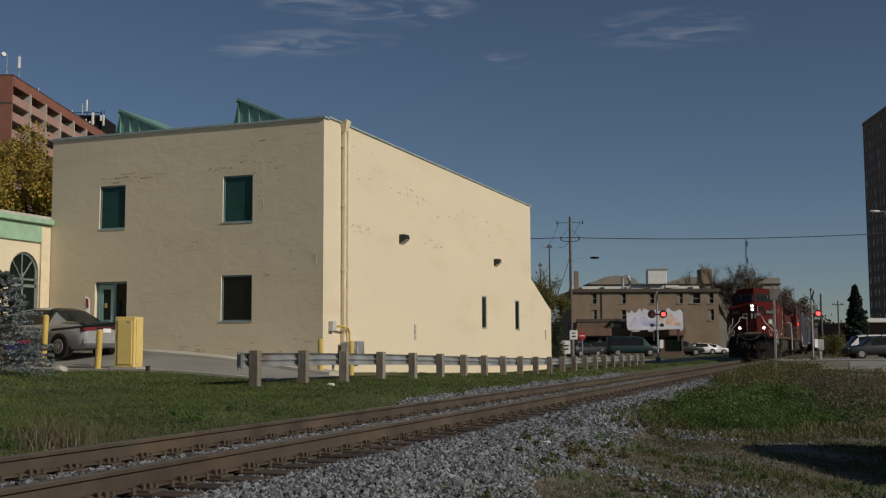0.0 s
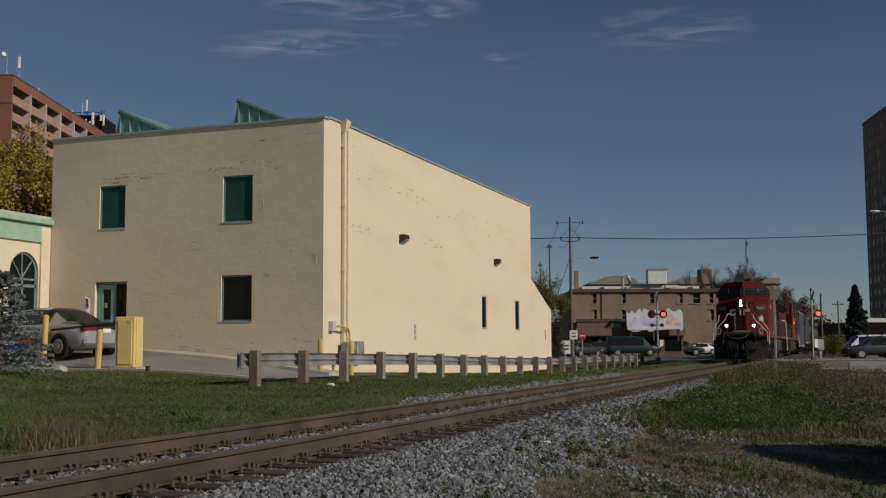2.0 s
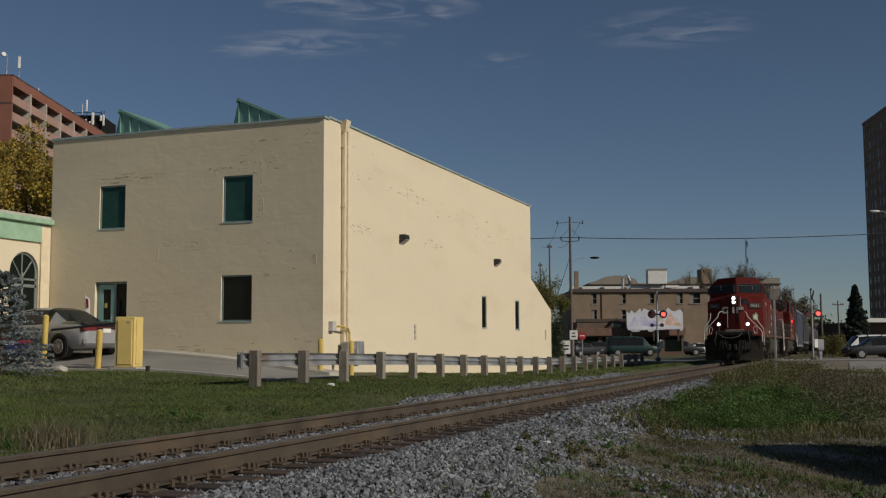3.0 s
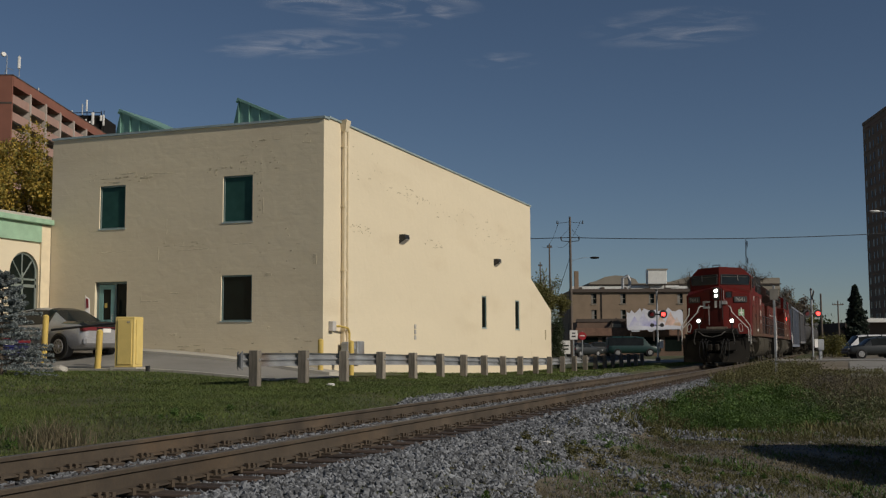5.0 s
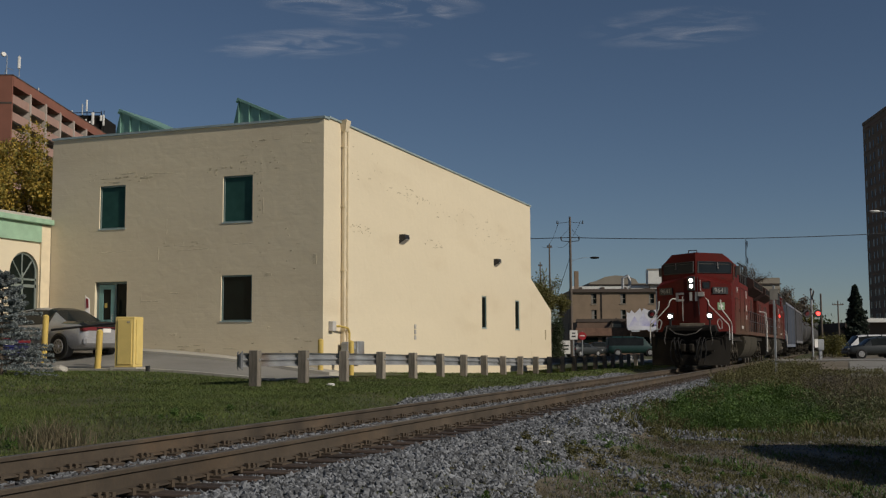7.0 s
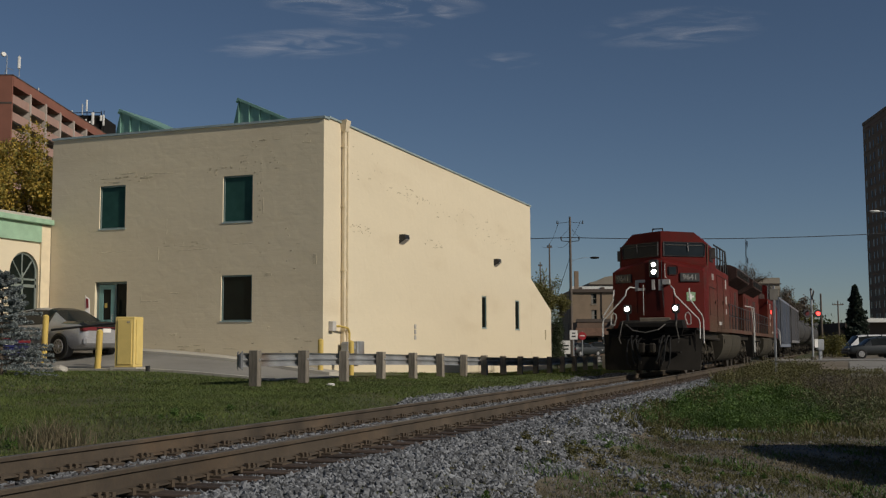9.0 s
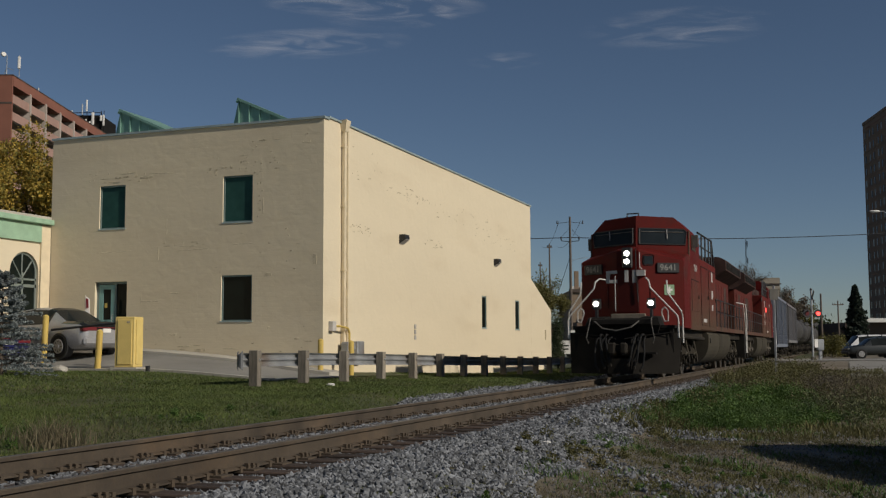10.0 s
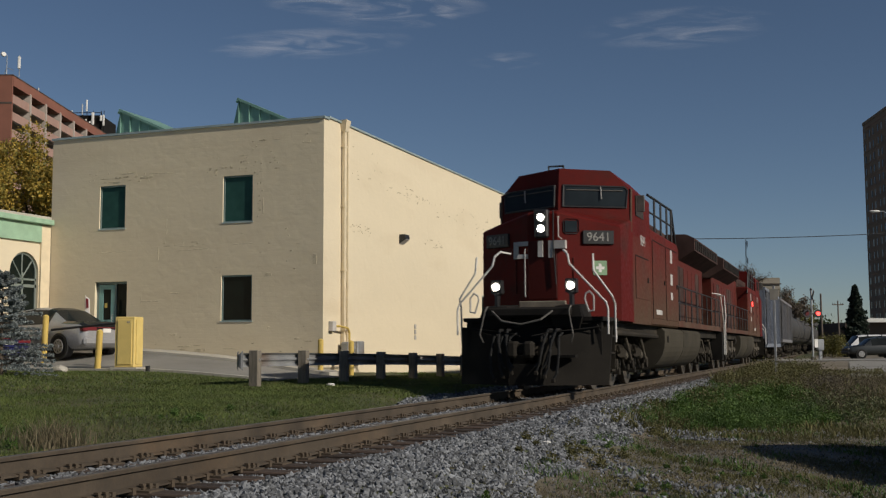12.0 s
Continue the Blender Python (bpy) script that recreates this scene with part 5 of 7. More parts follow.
# ---- cars ----
def car(name, m, label, paint, stations, panes, width, wheel_x, r, tail):
    """A car along +x (its front). stations: (x, sill, belt, top, half width at belt, half width at top); panes: for each
    interval S (side glass), W (screen), B (both) or a blank; tail: heights of the rear lamps."""
    o = thing(name, m, label, "car")
    length = stations[-1][0]
    rings = []
    for x, zl, zb, zt, w, wt in stations:
        half = [(w * 0.84, zl), (w * 0.975, zl + 0.10), (w, zl + 0.5 * (zb - zl)), (w * 0.99, zb - 0.10), (w * 0.945, zb), (wt + (w * 0.945 - wt) * 0.08, zb + 0.86 * (zt - zb)), (wt * 0.86, zt - 0.02), (wt * 0.45, zt + 0.008)]
        rings.append([(x, y, z) for y, z in half] + [(x, -y, z) for y, z in reversed(half)])
    n = len(rings[0])
    skin, side_panes, screens = B(), [], []
    sv = [[skin.verts.new(p) for p in ring] for ring in rings]
    for i, kind in enumerate(panes):
        gl = B() if kind in "WB" else None
        for k in range(n):
            q = [(i, k), (i, (k + 1) % n), (i + 1, (k + 1) % n), (i + 1, k)]
            if kind in "SB" and k in (4, 10):
                side_panes.append([rings[a][b] for a, b in q])
            elif kind in "WB" and 5 <= k <= 9:
                gl.faces.new([gl.verts.new(rings[a][b]) for a, b in q])
            else:
                skin.faces.new([sv[a][b] for a, b in q])
        if gl:
            screens.append(gl)
    skin.faces.new(sv[0][::-1])
    skin.faces.new(sv[-1])
    bmesh.ops.recalc_face_normals(skin, faces=skin.faces)
    body = part("body", skin, paint, o)
    for f in body.data.polygons:
        f.use_smooth = len(f.vertices) == 4
    for q in side_panes:
        out = 0.004 if q[0][1] > 0 else -0.004
        part("side_window", loft(B(), [[(x, y + out, z) for x, y, z in q], [(x, y - 4 * out, z) for x, y, z in q]]), CAR_GLASS, o)
    for gl in screens:
        bmesh.ops.remove_doubles(gl, verts=gl.verts, dist=0.0005)
        sc = part("windscreen", gl, CAR_GLASS, o)
        for f in sc.data.polygons:
            f.use_smooth = True
    half_w = width / 2
    for wx in wheel_x:
        for s in (-1, 1):
            # black disc on the closed body stands for the shade inside the wheel arch
            part("wheel_arch", cyl(B(), (wx, s * (half_w - 0.25), r + 0.01), (wx, s * (half_w + 0.006), r + 0.01), r + 0.055, 28), BLACK, o)
            t = part("tyre", cyl(B(), (wx, s * (half_w - 0.2), r), (wx, s * (half_w + 0.016), r), r, 28), RUBBER, o)
            rim = cyl(B(), (wx, s * (half_w + 0.014), r), (wx, s * (half_w + 0.026), r), r * 0.66, 22, r * 0.6)
            cyl(rim, (wx, s * (half_w + 0.02), r), (wx, s * (half_w + 0.04), r), r * 0.2, 12, r * 0.14)
            part("rim", rim, RIM, t)
            for k in range(8):
                a = k * math.pi / 4
                part("rim_slot", cyl(B(), (wx + r * 0.44 * math.cos(a), s * (half_w + 0.02), r + r * 0.44 * math.sin(a)), (wx + r * 0.44 * math.cos(a), s * (half_w + 0.029), r + r * 0.44 * math.sin(a)), r * 0.075, 8), BLACK, t)
    z0, z1 = tail
    for s in (-1, 1):
        part("tail_light", box(B(), -0.005, 0.2, s * half_w * 0.36, s * half_w * 0.93, z0, z1, 0.03), RED_LENS, o)
        part("headlight_unit", box(B(), length - 0.2, length - 0.02, s * half_w * 0.45, s * half_w * 0.86, z0 - 0.13, z1 - 0.13, 0.02), RIM, o)
    part("plate", box(B(), -0.03, -0.012, -0.15, 0.15, z0 - 0.03, z0 + 0.09), WHITE, o, "white plate")
    part("trim_strip", box(B(), -0.018, 0.1, -half_w * 0.36, half_w * 0.36, z1 - 0.03, z1, 0.006), RED_LENS, o, "dark red reflector strip")
    part("bumper", box(B(), -0.035, 0.2, -half_w + 0.1, half_w - 0.1, stations[1][1] + 0.02, stations[1][1] + 0.25, 0.06), paint, o)
    part("bumper", box(B(), length - 0.2, length + 0.05, -half_w + 0.12, half_w - 0.12, stations[-2][1], stations[-2][1] + 0.24, 0.05), paint, o)
    return o


CAR_GLASS = dark_glass("car_window_glass", (0.016, 0.018, 0.018), 0.05)
CAR_GLASS.node_tree.nodes["Principled BSDF"].inputs["Specular IOR Level"].default_value = 0.16
RIM = mat("dull_wheel_alloy", (0.30, 0.30, 0.30), 0.55, 0.3, var=0.1)
RED_LENS = mat("red_lens", (0.13, 0.008, 0.012), 0.5, var=0.1, bump=0)
SILVER = mat("silver_grey_car_paint", (0.31, 0.31, 0.32), 0.34, 0.2, var=0.05, bump=0.0, coat=0.5)
BLUE_PAINT = mat("dark_blue_car_paint", (0.018, 0.022, 0.11), 0.3, 0.2, var=0.05, bump=0.0, coat=0.5)
GREEN_PAINT_VAN = mat("dark_green_van_paint", (0.010, 0.036, 0.033), 0.45, 0.1, var=0.08, bump=0.0, coat=0.1)
DARK_PAINT = mat("dark_slate_car_paint", (0.022, 0.026, 0.028), 0.45, 0.1, var=0.08, bump=0.0, coat=0.1)
WHITE_PAINT = mat("white_car_paint", (0.62, 0.62, 0.62), 0.35, 0.0, var=0.04, bump=0.0, coat=0.4)
SEDAN = [(0.0, 0.46, 0.78, 0.82, 0.66, 0.5), (0.05, 0.34, 0.90, 0.96, 0.80, 0.62), (0.22, 0.28, 0.97, 1.05, 0.88, 0.68), (0.95, 0.22, 1.0, 1.09, 0.905, 0.66), (1.5, 0.20, 1.0, 1.42, 0.91, 0.58), (1.78, 0.20, 0.99, 1.49, 0.91, 0.59), (2.45, 0.20, 0.97, 1.51, 0.91, 0.59), (2.53, 0.20, 0.97, 1.51, 0.91, 0.59), (3.15, 0.20, 0.96, 1.44, 0.91, 0.60), (3.85, 0.22, 0.93, 1.01, 0.90, 0.68), (4.55, 0.24, 0.80, 0.88, 0.86, 0.6), (4.84, 0.28, 0.66, 0.72, 0.74, 0.5), (4.9, 0.38, 0.56, 0.6, 0.62, 0.4)]
SEDAN_PANES = ["", "", "", "W", "", "S", "", "S", "W", "", "", ""]
HATCH = [(0.0, 0.45, 0.74, 0.82, 0.68, 0.52), (0.05, 0.32, 0.92, 0.97, 0.80, 0.62), (0.12, 0.28, 0.94, 1.02, 0.84, 0.62), (0.55, 0.24, 0.95, 1.36, 0.855, 0.56), (0.75, 0.22, 0.95, 1.41, 0.86, 0.56), (1.55, 0.22, 0.94, 1.43, 0.86, 0.56), (1.64, 0.22, 0.94, 1.43, 0.86, 0.56), (2.35, 0.22, 0.93, 1.34, 0.86, 0.57), (3.05, 0.22, 0.90, 0.98, 0.85, 0.64), (3.85, 0.24, 0.78, 0.86, 0.80, 0.56), (4.22, 0.28, 0.62, 0.68, 0.70, 0.46), (4.3, 0.38, 0.54, 0.58, 0.6, 0.4)]
HATCH_PANES = ["", "", "W", "", "S", "", "S", "W", "", "", ""]
VAN = [(0.0, 0.42, 1.0, 1.86, 0.90, 0.74), (0.06, 0.32, 1.08, 2.02, 0.96, 0.80), (0.5, 0.30, 1.10, 2.06, 0.97, 0.81), (1.5, 0.30, 1.10, 2.08, 0.97, 0.81), (1.6, 0.30, 1.10, 2.08, 0.97, 0.81), (2.8, 0.30, 1.10, 2.07, 0.97, 0.81), (2.95, 0.30, 1.10, 2.07, 0.97, 0.81), (3.75, 0.30, 1.10, 1.98, 0.97, 0.80), (4.45, 0.30, 1.08, 1.16, 0.96, 0.78), (5.3, 0.32, 0.92, 1.0, 0.90, 0.7), (5.42, 0.40, 0.8, 0.84, 0.82, 0.6)]
VAN_PANES = ["", "", "S", "", "S", "", "S", "W", "", ""]
SUV = [(0.0, 0.5, 1.0, 1.25, 0.80, 0.62), (0.06, 0.38, 1.08, 1.5, 0.88, 0.66), (0.3, 0.34, 1.10, 1.72, 0.91, 0.66), (0.5, 0.34, 1.10, 1.76, 0.92, 0.66), (1.35, 0.34, 1.10, 1.78, 0.925, 0.66), (1.45, 0.34, 1.10, 1.78, 0.925, 0.66), (2.3, 0.34, 1.09, 1.76, 0.925, 0.66), (2.4, 0.34, 1.09, 1.75, 0.925, 0.66), (2.95, 0.34, 1.08, 1.66, 0.925, 0.66), (3.55, 0.34, 1.06, 1.14, 0.92, 0.72), (4.6, 0.36, 0.96, 1.04, 0.89, 0.68), (4.85, 0.40, 0.82, 0.86, 0.82, 0.6), (4.9, 0.48, 0.72, 0.76, 0.72, 0.5)]
SUV_PANES = ["", "", "", "S", "", "S", "", "S", "W", "", "", ""]


def park(name, x, y, turn, label, paint, kind, dz=0.03):
    st, panes, w, wh, r, tail = {"sedan": (SEDAN, SEDAN_PANES, 1.82, (0.98, 3.72), 0.33, (0.76, 0.89)), "hatch": (HATCH, HATCH_PANES, 1.72, (0.72, 3.35), 0.31, (0.68, 0.84)), "van": (VAN, VAN_PANES, 1.95, (1.0, 4.4), 0.36, (0.8, 1.1)), "suv": (SUV, SUV_PANES, 1.85, (0.95, 3.85), 0.38, (0.82, 1.02))}[kind]
    return car(name, pose(x, y, gz(x, y) + dz, 0, 0, turn), label, paint, st, panes, w, wh, r, tail)


park("car", -14.62, 26.9, 169, "silver-grey sedan parked on the drive", SILVER, "sedan", 0.06)
park("car", -16.05, 24.5, 174, "dark blue car parked behind the spruce", BLUE_PAINT, "hatch", 0.05)
flag = thing("flag", pose(-16.9, 28.8, gz(-16.9, 28.8) + 0.1), "small red and white flag on a stick by the walk", "flag")
part("stick", cyl(B(), (0, 0, 0), (0, 0, 1.72), 0.01, 6), WHITE, flag)
part("cloth", loft(B(), [[(0, -0.008, 1.68), (0, 0.008, 1.68), (0.02, 0.008, 1.1), (0.02, -0.008, 1.1)], [(0.12, 0.03, 1.6), (0.12, 0.046, 1.6), (0.15, 0.046, 1.12), (0.15, 0.03, 1.12)]]), WHITE, flag)
part("red_band", loft(B(), [[(0.03, -0.02, 1.62), (0.03, 0.02, 1.62), (0.05, 0.02, 1.3), (0.05, -0.02, 1.3)], [(0.09, 0.01, 1.58), (0.09, 0.06, 1.58), (0.11, 0.06, 1.3), (0.11, 0.01, 1.3)]]), RED_LENS, flag)
barrier = thing("barrier_arm", pose(-12.75, 25.2, gz(-12.6, 25.2)), "dark barrier arm by the utility cabinet", "barrier")
part("stand", cyl(B(), (0.2, 0, 0), (0.2, 0, 1.28), 0.06, 10), BLACK, barrier)
part("arm", cyl(B(), (-2.2, -0.3, 1.08), (0.4, 0, 1.3), 0.035, 8), BLACK, barrier)
part("counterweight", box(B(), 0.1, 0.45, -0.08, 0.08, 1.2, 1.36, 0.02), BLACK, barrier)
stub = tagged(part("pipe_stub", cyl(B(), (0, 0, 0), (0, 0, 0.2), 0.05, 10, 0.06), BLACK), "short black pipe stub at the kerb", "pipe")
stub.location = (-10.95, 23.8, gz(-10.95, 23.8) - 0.03)
stone_bm = B()
bmesh.ops.create_icosphere(stone_bm, subdivisions=2, radius=0.17)
for v in stone_bm.verts:
    v.co = Vector((v.co.x * 1.3, v.co.y, v.co.z * 0.7)) * rng.uniform(0.9, 1.1)
stone = tagged(part("stone", stone_bm, CONCRETE), "pale rounded stone at the kerb", "stone")
stone.location = (-13.35, 23.4, gz(-13.35, 23.4) + 0.06)
litter = [(-5.3, 22.9, 0.09), (2.35, 13.4, 0.05), (3.3, 21.0, 0.06), (4.6, 12.0, 0.035)]
for x, y, s in litter:
    b = B()
    bmesh.ops.create_icosphere(b, subdivisions=2, radius=s)
    for v in b.verts:
        v.co += Vector((rng.uniform(-1, 1), rng.uniform(-1, 1), rng.uniform(-1, 1))) * s * 0.3
        v.co.z *= 0.4
    o = tagged(part("litter", b, WHITE), "crumpled scrap of white paper on the ground", "litter", "scraps of paper")
    o.location = (x, y, gz(x, y) + s * 0.3)


# ---- the street beyond, on its own grid, at an angle to the track ----
GRID = pose(5.925, 0, 0, 0, 0, 20.248)


def on_grid(x, y, z=0.0, turn=0.0):
    return GRID @ pose(x, y, z, 0, 0, turn)


TAN_BRICK = mat("brown_brick", (0.215, 0.158, 0.108), 0.9, var=0.15, scale=0.5, fine=12, bump=0.2)
DARK_BRICK = mat("dark_brown_brick", (0.072, 0.055, 0.045), 0.9, var=0.15, scale=0.3, fine=6)
RED_BRICK = mat("red_brown_brick", (0.215, 0.088, 0.06), 0.9, var=0.12, scale=0.3, fine=8)
PINK_PANEL = mat("pinkish_balcony_panel", (0.34, 0.215, 0.175), 0.85, var=0.1, scale=0.3)
PIER_CONC = mat("pale_pier_concrete", (0.38, 0.33, 0.29), 0.9, var=0.12, scale=0.3)
PALE_TAN = mat("pale_tan_stone", (0.23, 0.205, 0.165), 0.9, var=0.12, scale=0.3)
CURTAIN = mat("pale_grey_curtain", (0.20, 0.195, 0.18), 0.9, var=0.2)
FAR_WHITE = mat("white_sheet_metal", (0.6, 0.6, 0.57), 0.6, var=0.08)
RED_SIGN = mat("red_sign_sheet", (0.35, 0.02, 0.025), 0.5, var=0.1)

# three-storey brown brick block
block = thing("brick_building", on_grid(18.15, 155, -0.3), "three-storey brown brick building with flat roof", "building")
BW, BH = 20.95, 9.3
cols, rows_ = [(3.25, 0.75), (7.4, 0.75), (11.45, 0.75), (15.5, 0.75), (17.6, 1.5), (19.85, 0.8)], [(7.35, 8.75), (4.95, 6.45), (2.2, 3.7)]
holes = [(c - w / 2, c + w / 2, z0, z1) for c, w in cols for z0, z1 in rows_ if not (w == 1.5 and z0 < 6) and not (z0 < 4 and c > 16)]
part("front_wall", wall_with_holes(B(), 0, BW, 0, BH, holes, lambda u, z, d: (u, d, z), 0.35), TAN_BRICK, block)
part("side_wall", box(B(), 0, 0.35, 0.35, 16, 0, BH - 0.01), TAN_BRICK, block)
part("side_wall", box(B(), BW - 0.35, BW, 0.35, 16, 0, BH - 0.01), TAN_BRICK, block)
part("back_wall", box(B(), 0.35, BW - 0.35, 15.6, 16, 0, BH - 0.01), TAN_BRICK, block)
part("roof", box(B(), 0.35, BW - 0.35, 0.35, 15.6, BH - 0.6, BH - 0.4), DARK_BRICK, block)
part("cornice", box(B(), -0.25, BW + 0.25, -0.3, 0.12, BH - 0.35, BH + 0.12), DARK_BRICK, block, "dark overhanging cornice")
for u0, u1, z0, z1 in holes:
    w = part("window", box(B(), u0, u1, 0.2, 0.26, z0, z1), PANE_DARK, block)
    part("curtain", box(B(), u0 + 0.04, u0 + (u1 - u0) * (0.25 + 0.35 * ((u0 * 7.3 + z0) % 1.0)), 0.17, 0.19, z0 + 0.05, z1 - 0.05), CURTAIN, w, "pale curtain behind the pane")
    part("window_sash", box(B(), u0, u1, 0.14, 0.2, (z0 + z1) / 2 - 0.05, (z0 + z1) / 2 + 0.05), PALE_TAN, w)
    part("window_sill", box(B(), u0 - 0.1, u1 + 0.1, -0.08, 0.2, z0 - 0.14, z0), PALE_TAN, w)
part("drain_pipe", cyl(B(), (4.35, -0.08, 3), (4.35, -0.08, BH - 0.4), 0.06, 8), DARK_BRICK, block)
part("roof_parapet", box(B(), 1.0, BW - 0.8, 8.0, 8.3, BH - 0.5, BH + 0.95), FAR_WHITE, block, "low white parapet across the roof")
for k in range(6):
    part("roof_vent", box(B(), 2.0 + k * 3.3, 2.6 + k * 3.3, 7.4, 8.0, BH - 0.5, BH + 0.8, 0.05), DARK_BRICK, block)
part("chimney", box(B(), 0.9, 1.5, 3, 3.6, BH - 0.5, 12.2), TAN_BRICK, block)
duct = thing("roof_duct", on_grid(27, 158, 9.0 - 0.4), "white sheet-metal ducts on the brick building's roof", "roof duct")
part("duct", box(B(), -0.2, 7.2, 0, 0.5, 0.8, 1.15, 0.05), FAR_WHITE, duct)
part("elbow", tube(B(), [(-0.9, 0.3, 0), (-0.9, 0.3, 2.2), (-0.2, 0.3, 2.6), (0.1, 0.3, 2.0), (0.1, 0.3, 0)], 0.2, 10), STEEL, duct)
for x in (1.6, 4.0, 6.4):
    part("support", box(B(), x, x + 0.15, 0.1, 0.6, 0, 0.72), FAR_WHITE, duct)
sign_box = thing("roof_unit", on_grid(29.4, 156.5, 8.6), "large white boxed unit on the roof", "roof unit")
part("casing", box(B(), 0, 2.75, 0, 1.6, 1.3, 3.35, 0.05), FAR_WHITE, sign_box)
part("rim", box(B(), -0.15, 2.9, -0.08, 0.05, 3.3, 3.5), PALE_TAN, sign_box)
for x in (0.2, 2.4):
    part("leg", box(B(), x, x + 0.15, 0.1, 0.3, 0, 1.3), DARK_BRICK, sign_box)

# long stone building behind with curved gables
school = thing("stone_building", on_grid(28.5, 212, 0), "long pale stone building with curved gables", "building")
b = B()
prof = [(0, 0), (37, 0), (37, 14.2), (33.5, 14.2), (33.5, 13.6), (31, 13.2), (22, 13.2), (22, 14.4), (19, 14.4), (16, 13.6), (14, 13.2), (9.5, 13.2), (9, 14.0), (7.5, 14.6), (5, 14.8), (3, 14.5), (1.5, 13.8), (0, 13.4)]
prism(b, prof, 0, 14, "y")
part("wall", b, PALE_TAN, school)
part("tower", box(B(), 21.6, 23.8, -0.5, 3, 13, 16.0, 0.1), TAN_BRICK, school)
for k in range(9):
    part("window", box(B(), 2 + k * 3.8, 3.2 + k * 3.8, -0.05, 0.05, 11.2, 12.6), PANE_DARK, school)
part("cornice", box(B(), -0.2, 37.2, -0.3, 0, 12.9, 13.1), DARK_BRICK, school)

# low shop with a mural board on its roof
shop = thing("shop", on_grid(15.4, 126, -0.2), "low brown shopfront with dark fascia", "building")
part("wall", box(B(), 0, 12.2, 0, 9, 0, 4.0), mat("dark_brown_shop_brick", (0.13, 0.085, 0.06), 0.9, var=0.2, scale=0.6), shop)
part("fascia", box(B(), -0.2, 12.4, -0.5, 0, 2.4, 3.3), mat("brown_fascia", (0.16, 0.09, 0.06), 0.8, var=0.2), shop)
part("parapet", box(B(), -0.1, 5.9, -0.1, 0.1, 4.0, 4.35), DARK_BRICK, shop)
for k in range(5):
    part("shop_window", box(B(), 0.5 + k * 2.4, 2.4 + k * 2.4, -0.04, 0.02, 0.6, 2.2), PANE_DARK, shop)
part("gable_sign", prism(B(), [(3.5, 3.3), (5.4, 3.3), (4.45, 4.5)], -0.55, -0.4, "y"), DARK_BRICK, shop)
part("gable_board", box(B(), 4.0, 5.0, -0.6, -0.56, 3.35, 3.75), PALE_TAN, shop)
MURAL = mat("painted_mural", (0.64, 0.64, 0.72), 0.7, var=0.2, scale=0.5, stain=(0.34, 0.33, 0.55), stain_amount=0.7, stain_scale=0.45, bump=0)
MURAL_WARM = mat("painted_mural_warm", (0.6, 0.42, 0.28), 0.7, var=0.2, scale=0.8, stain=(0.62, 0.6, 0.66), stain_amount=0.6, stain_scale=0.8, bump=0)
board = thing("mural_board", on_grid(20.9, 124.5, 2.75), "ragged pastel mountain mural board above the shop", "mural")
MURAL_PALE = mat("painted_mural_snow", (0.60, 0.60, 0.65), 0.7, var=0.12, scale=0.8, bump=0)
MURAL_ORANGE = mat("painted_mural_peach", (0.66, 0.45, 0.36), 0.7, var=0.25, scale=1.2, bump=0)
mr = random.Random(9)
ragged = [(0.0, 0.25)]
x = 0.15
while x < 6.2:
    ragged.append((x, mr.choice((0.12, 0.05, -0.12))))
    x += mr.uniform(0.12, 0.35)
ragged += [(6.4, 0.1), (6.4, 2.0)]
x = 6.25
while x > 0.1:
    ragged.append((x, 2.12 + mr.uniform(-0.3, 0.3) + (0.25 if 4.2 < x < 5.4 else 0.0) + (0.15 if 0.6 < x < 2.4 else 0.0)))
    x -= mr.uniform(0.12, 0.4)
ragged.append((0.0, 2.1))
part("panel", prism(B(), ragged, 0, 0.12, "y"), MURAL_PALE, board)
for k, (px, pw, ph, pm) in enumerate(((0.9, 1.5, 1.3, MURAL), (1.9, 1.7, 1.75, MURAL), (2.9, 1.5, 1.25, MURAL), (3.9, 1.3, 1.55, MURAL_WARM), (5.0, 1.6, 1.8, MURAL_ORANGE), (5.7, 1.1, 1.2, MURAL_WARM))):
    peak = [(px - pw / 2, 0.35), (px + pw / 2, 0.35), (px + pw * 0.3, 0.35 + ph * 0.5), (px + pw * 0.12, 0.35 + ph * 0.7), (px, 0.35 + ph), (px - pw * 0.15, 0.35 + ph * 0.72), (px - pw * 0.3, 0.35 + ph * 0.45)]
    part("painted_peak", prism(B(), peak, -0.012 - 0.006 * k, -0.006 * k - 0.004, "y"), pm, board)
part("painted_foreground", prism(B(), [(0.1, 0.05), (6.3, 0.15), (6.3, 0.5), (4.5, 0.62), (3.0, 0.42), (1.5, 0.58), (0.1, 0.4)], -0.06, -0.045, "y"), MURAL_PALE, board)
for x in (0.4, 3.0, 5.8):
    part("strut", box(B(), x, x + 0.15, 0.12, 0.3, -1.2, 2.2), DARK_BRICK, board)

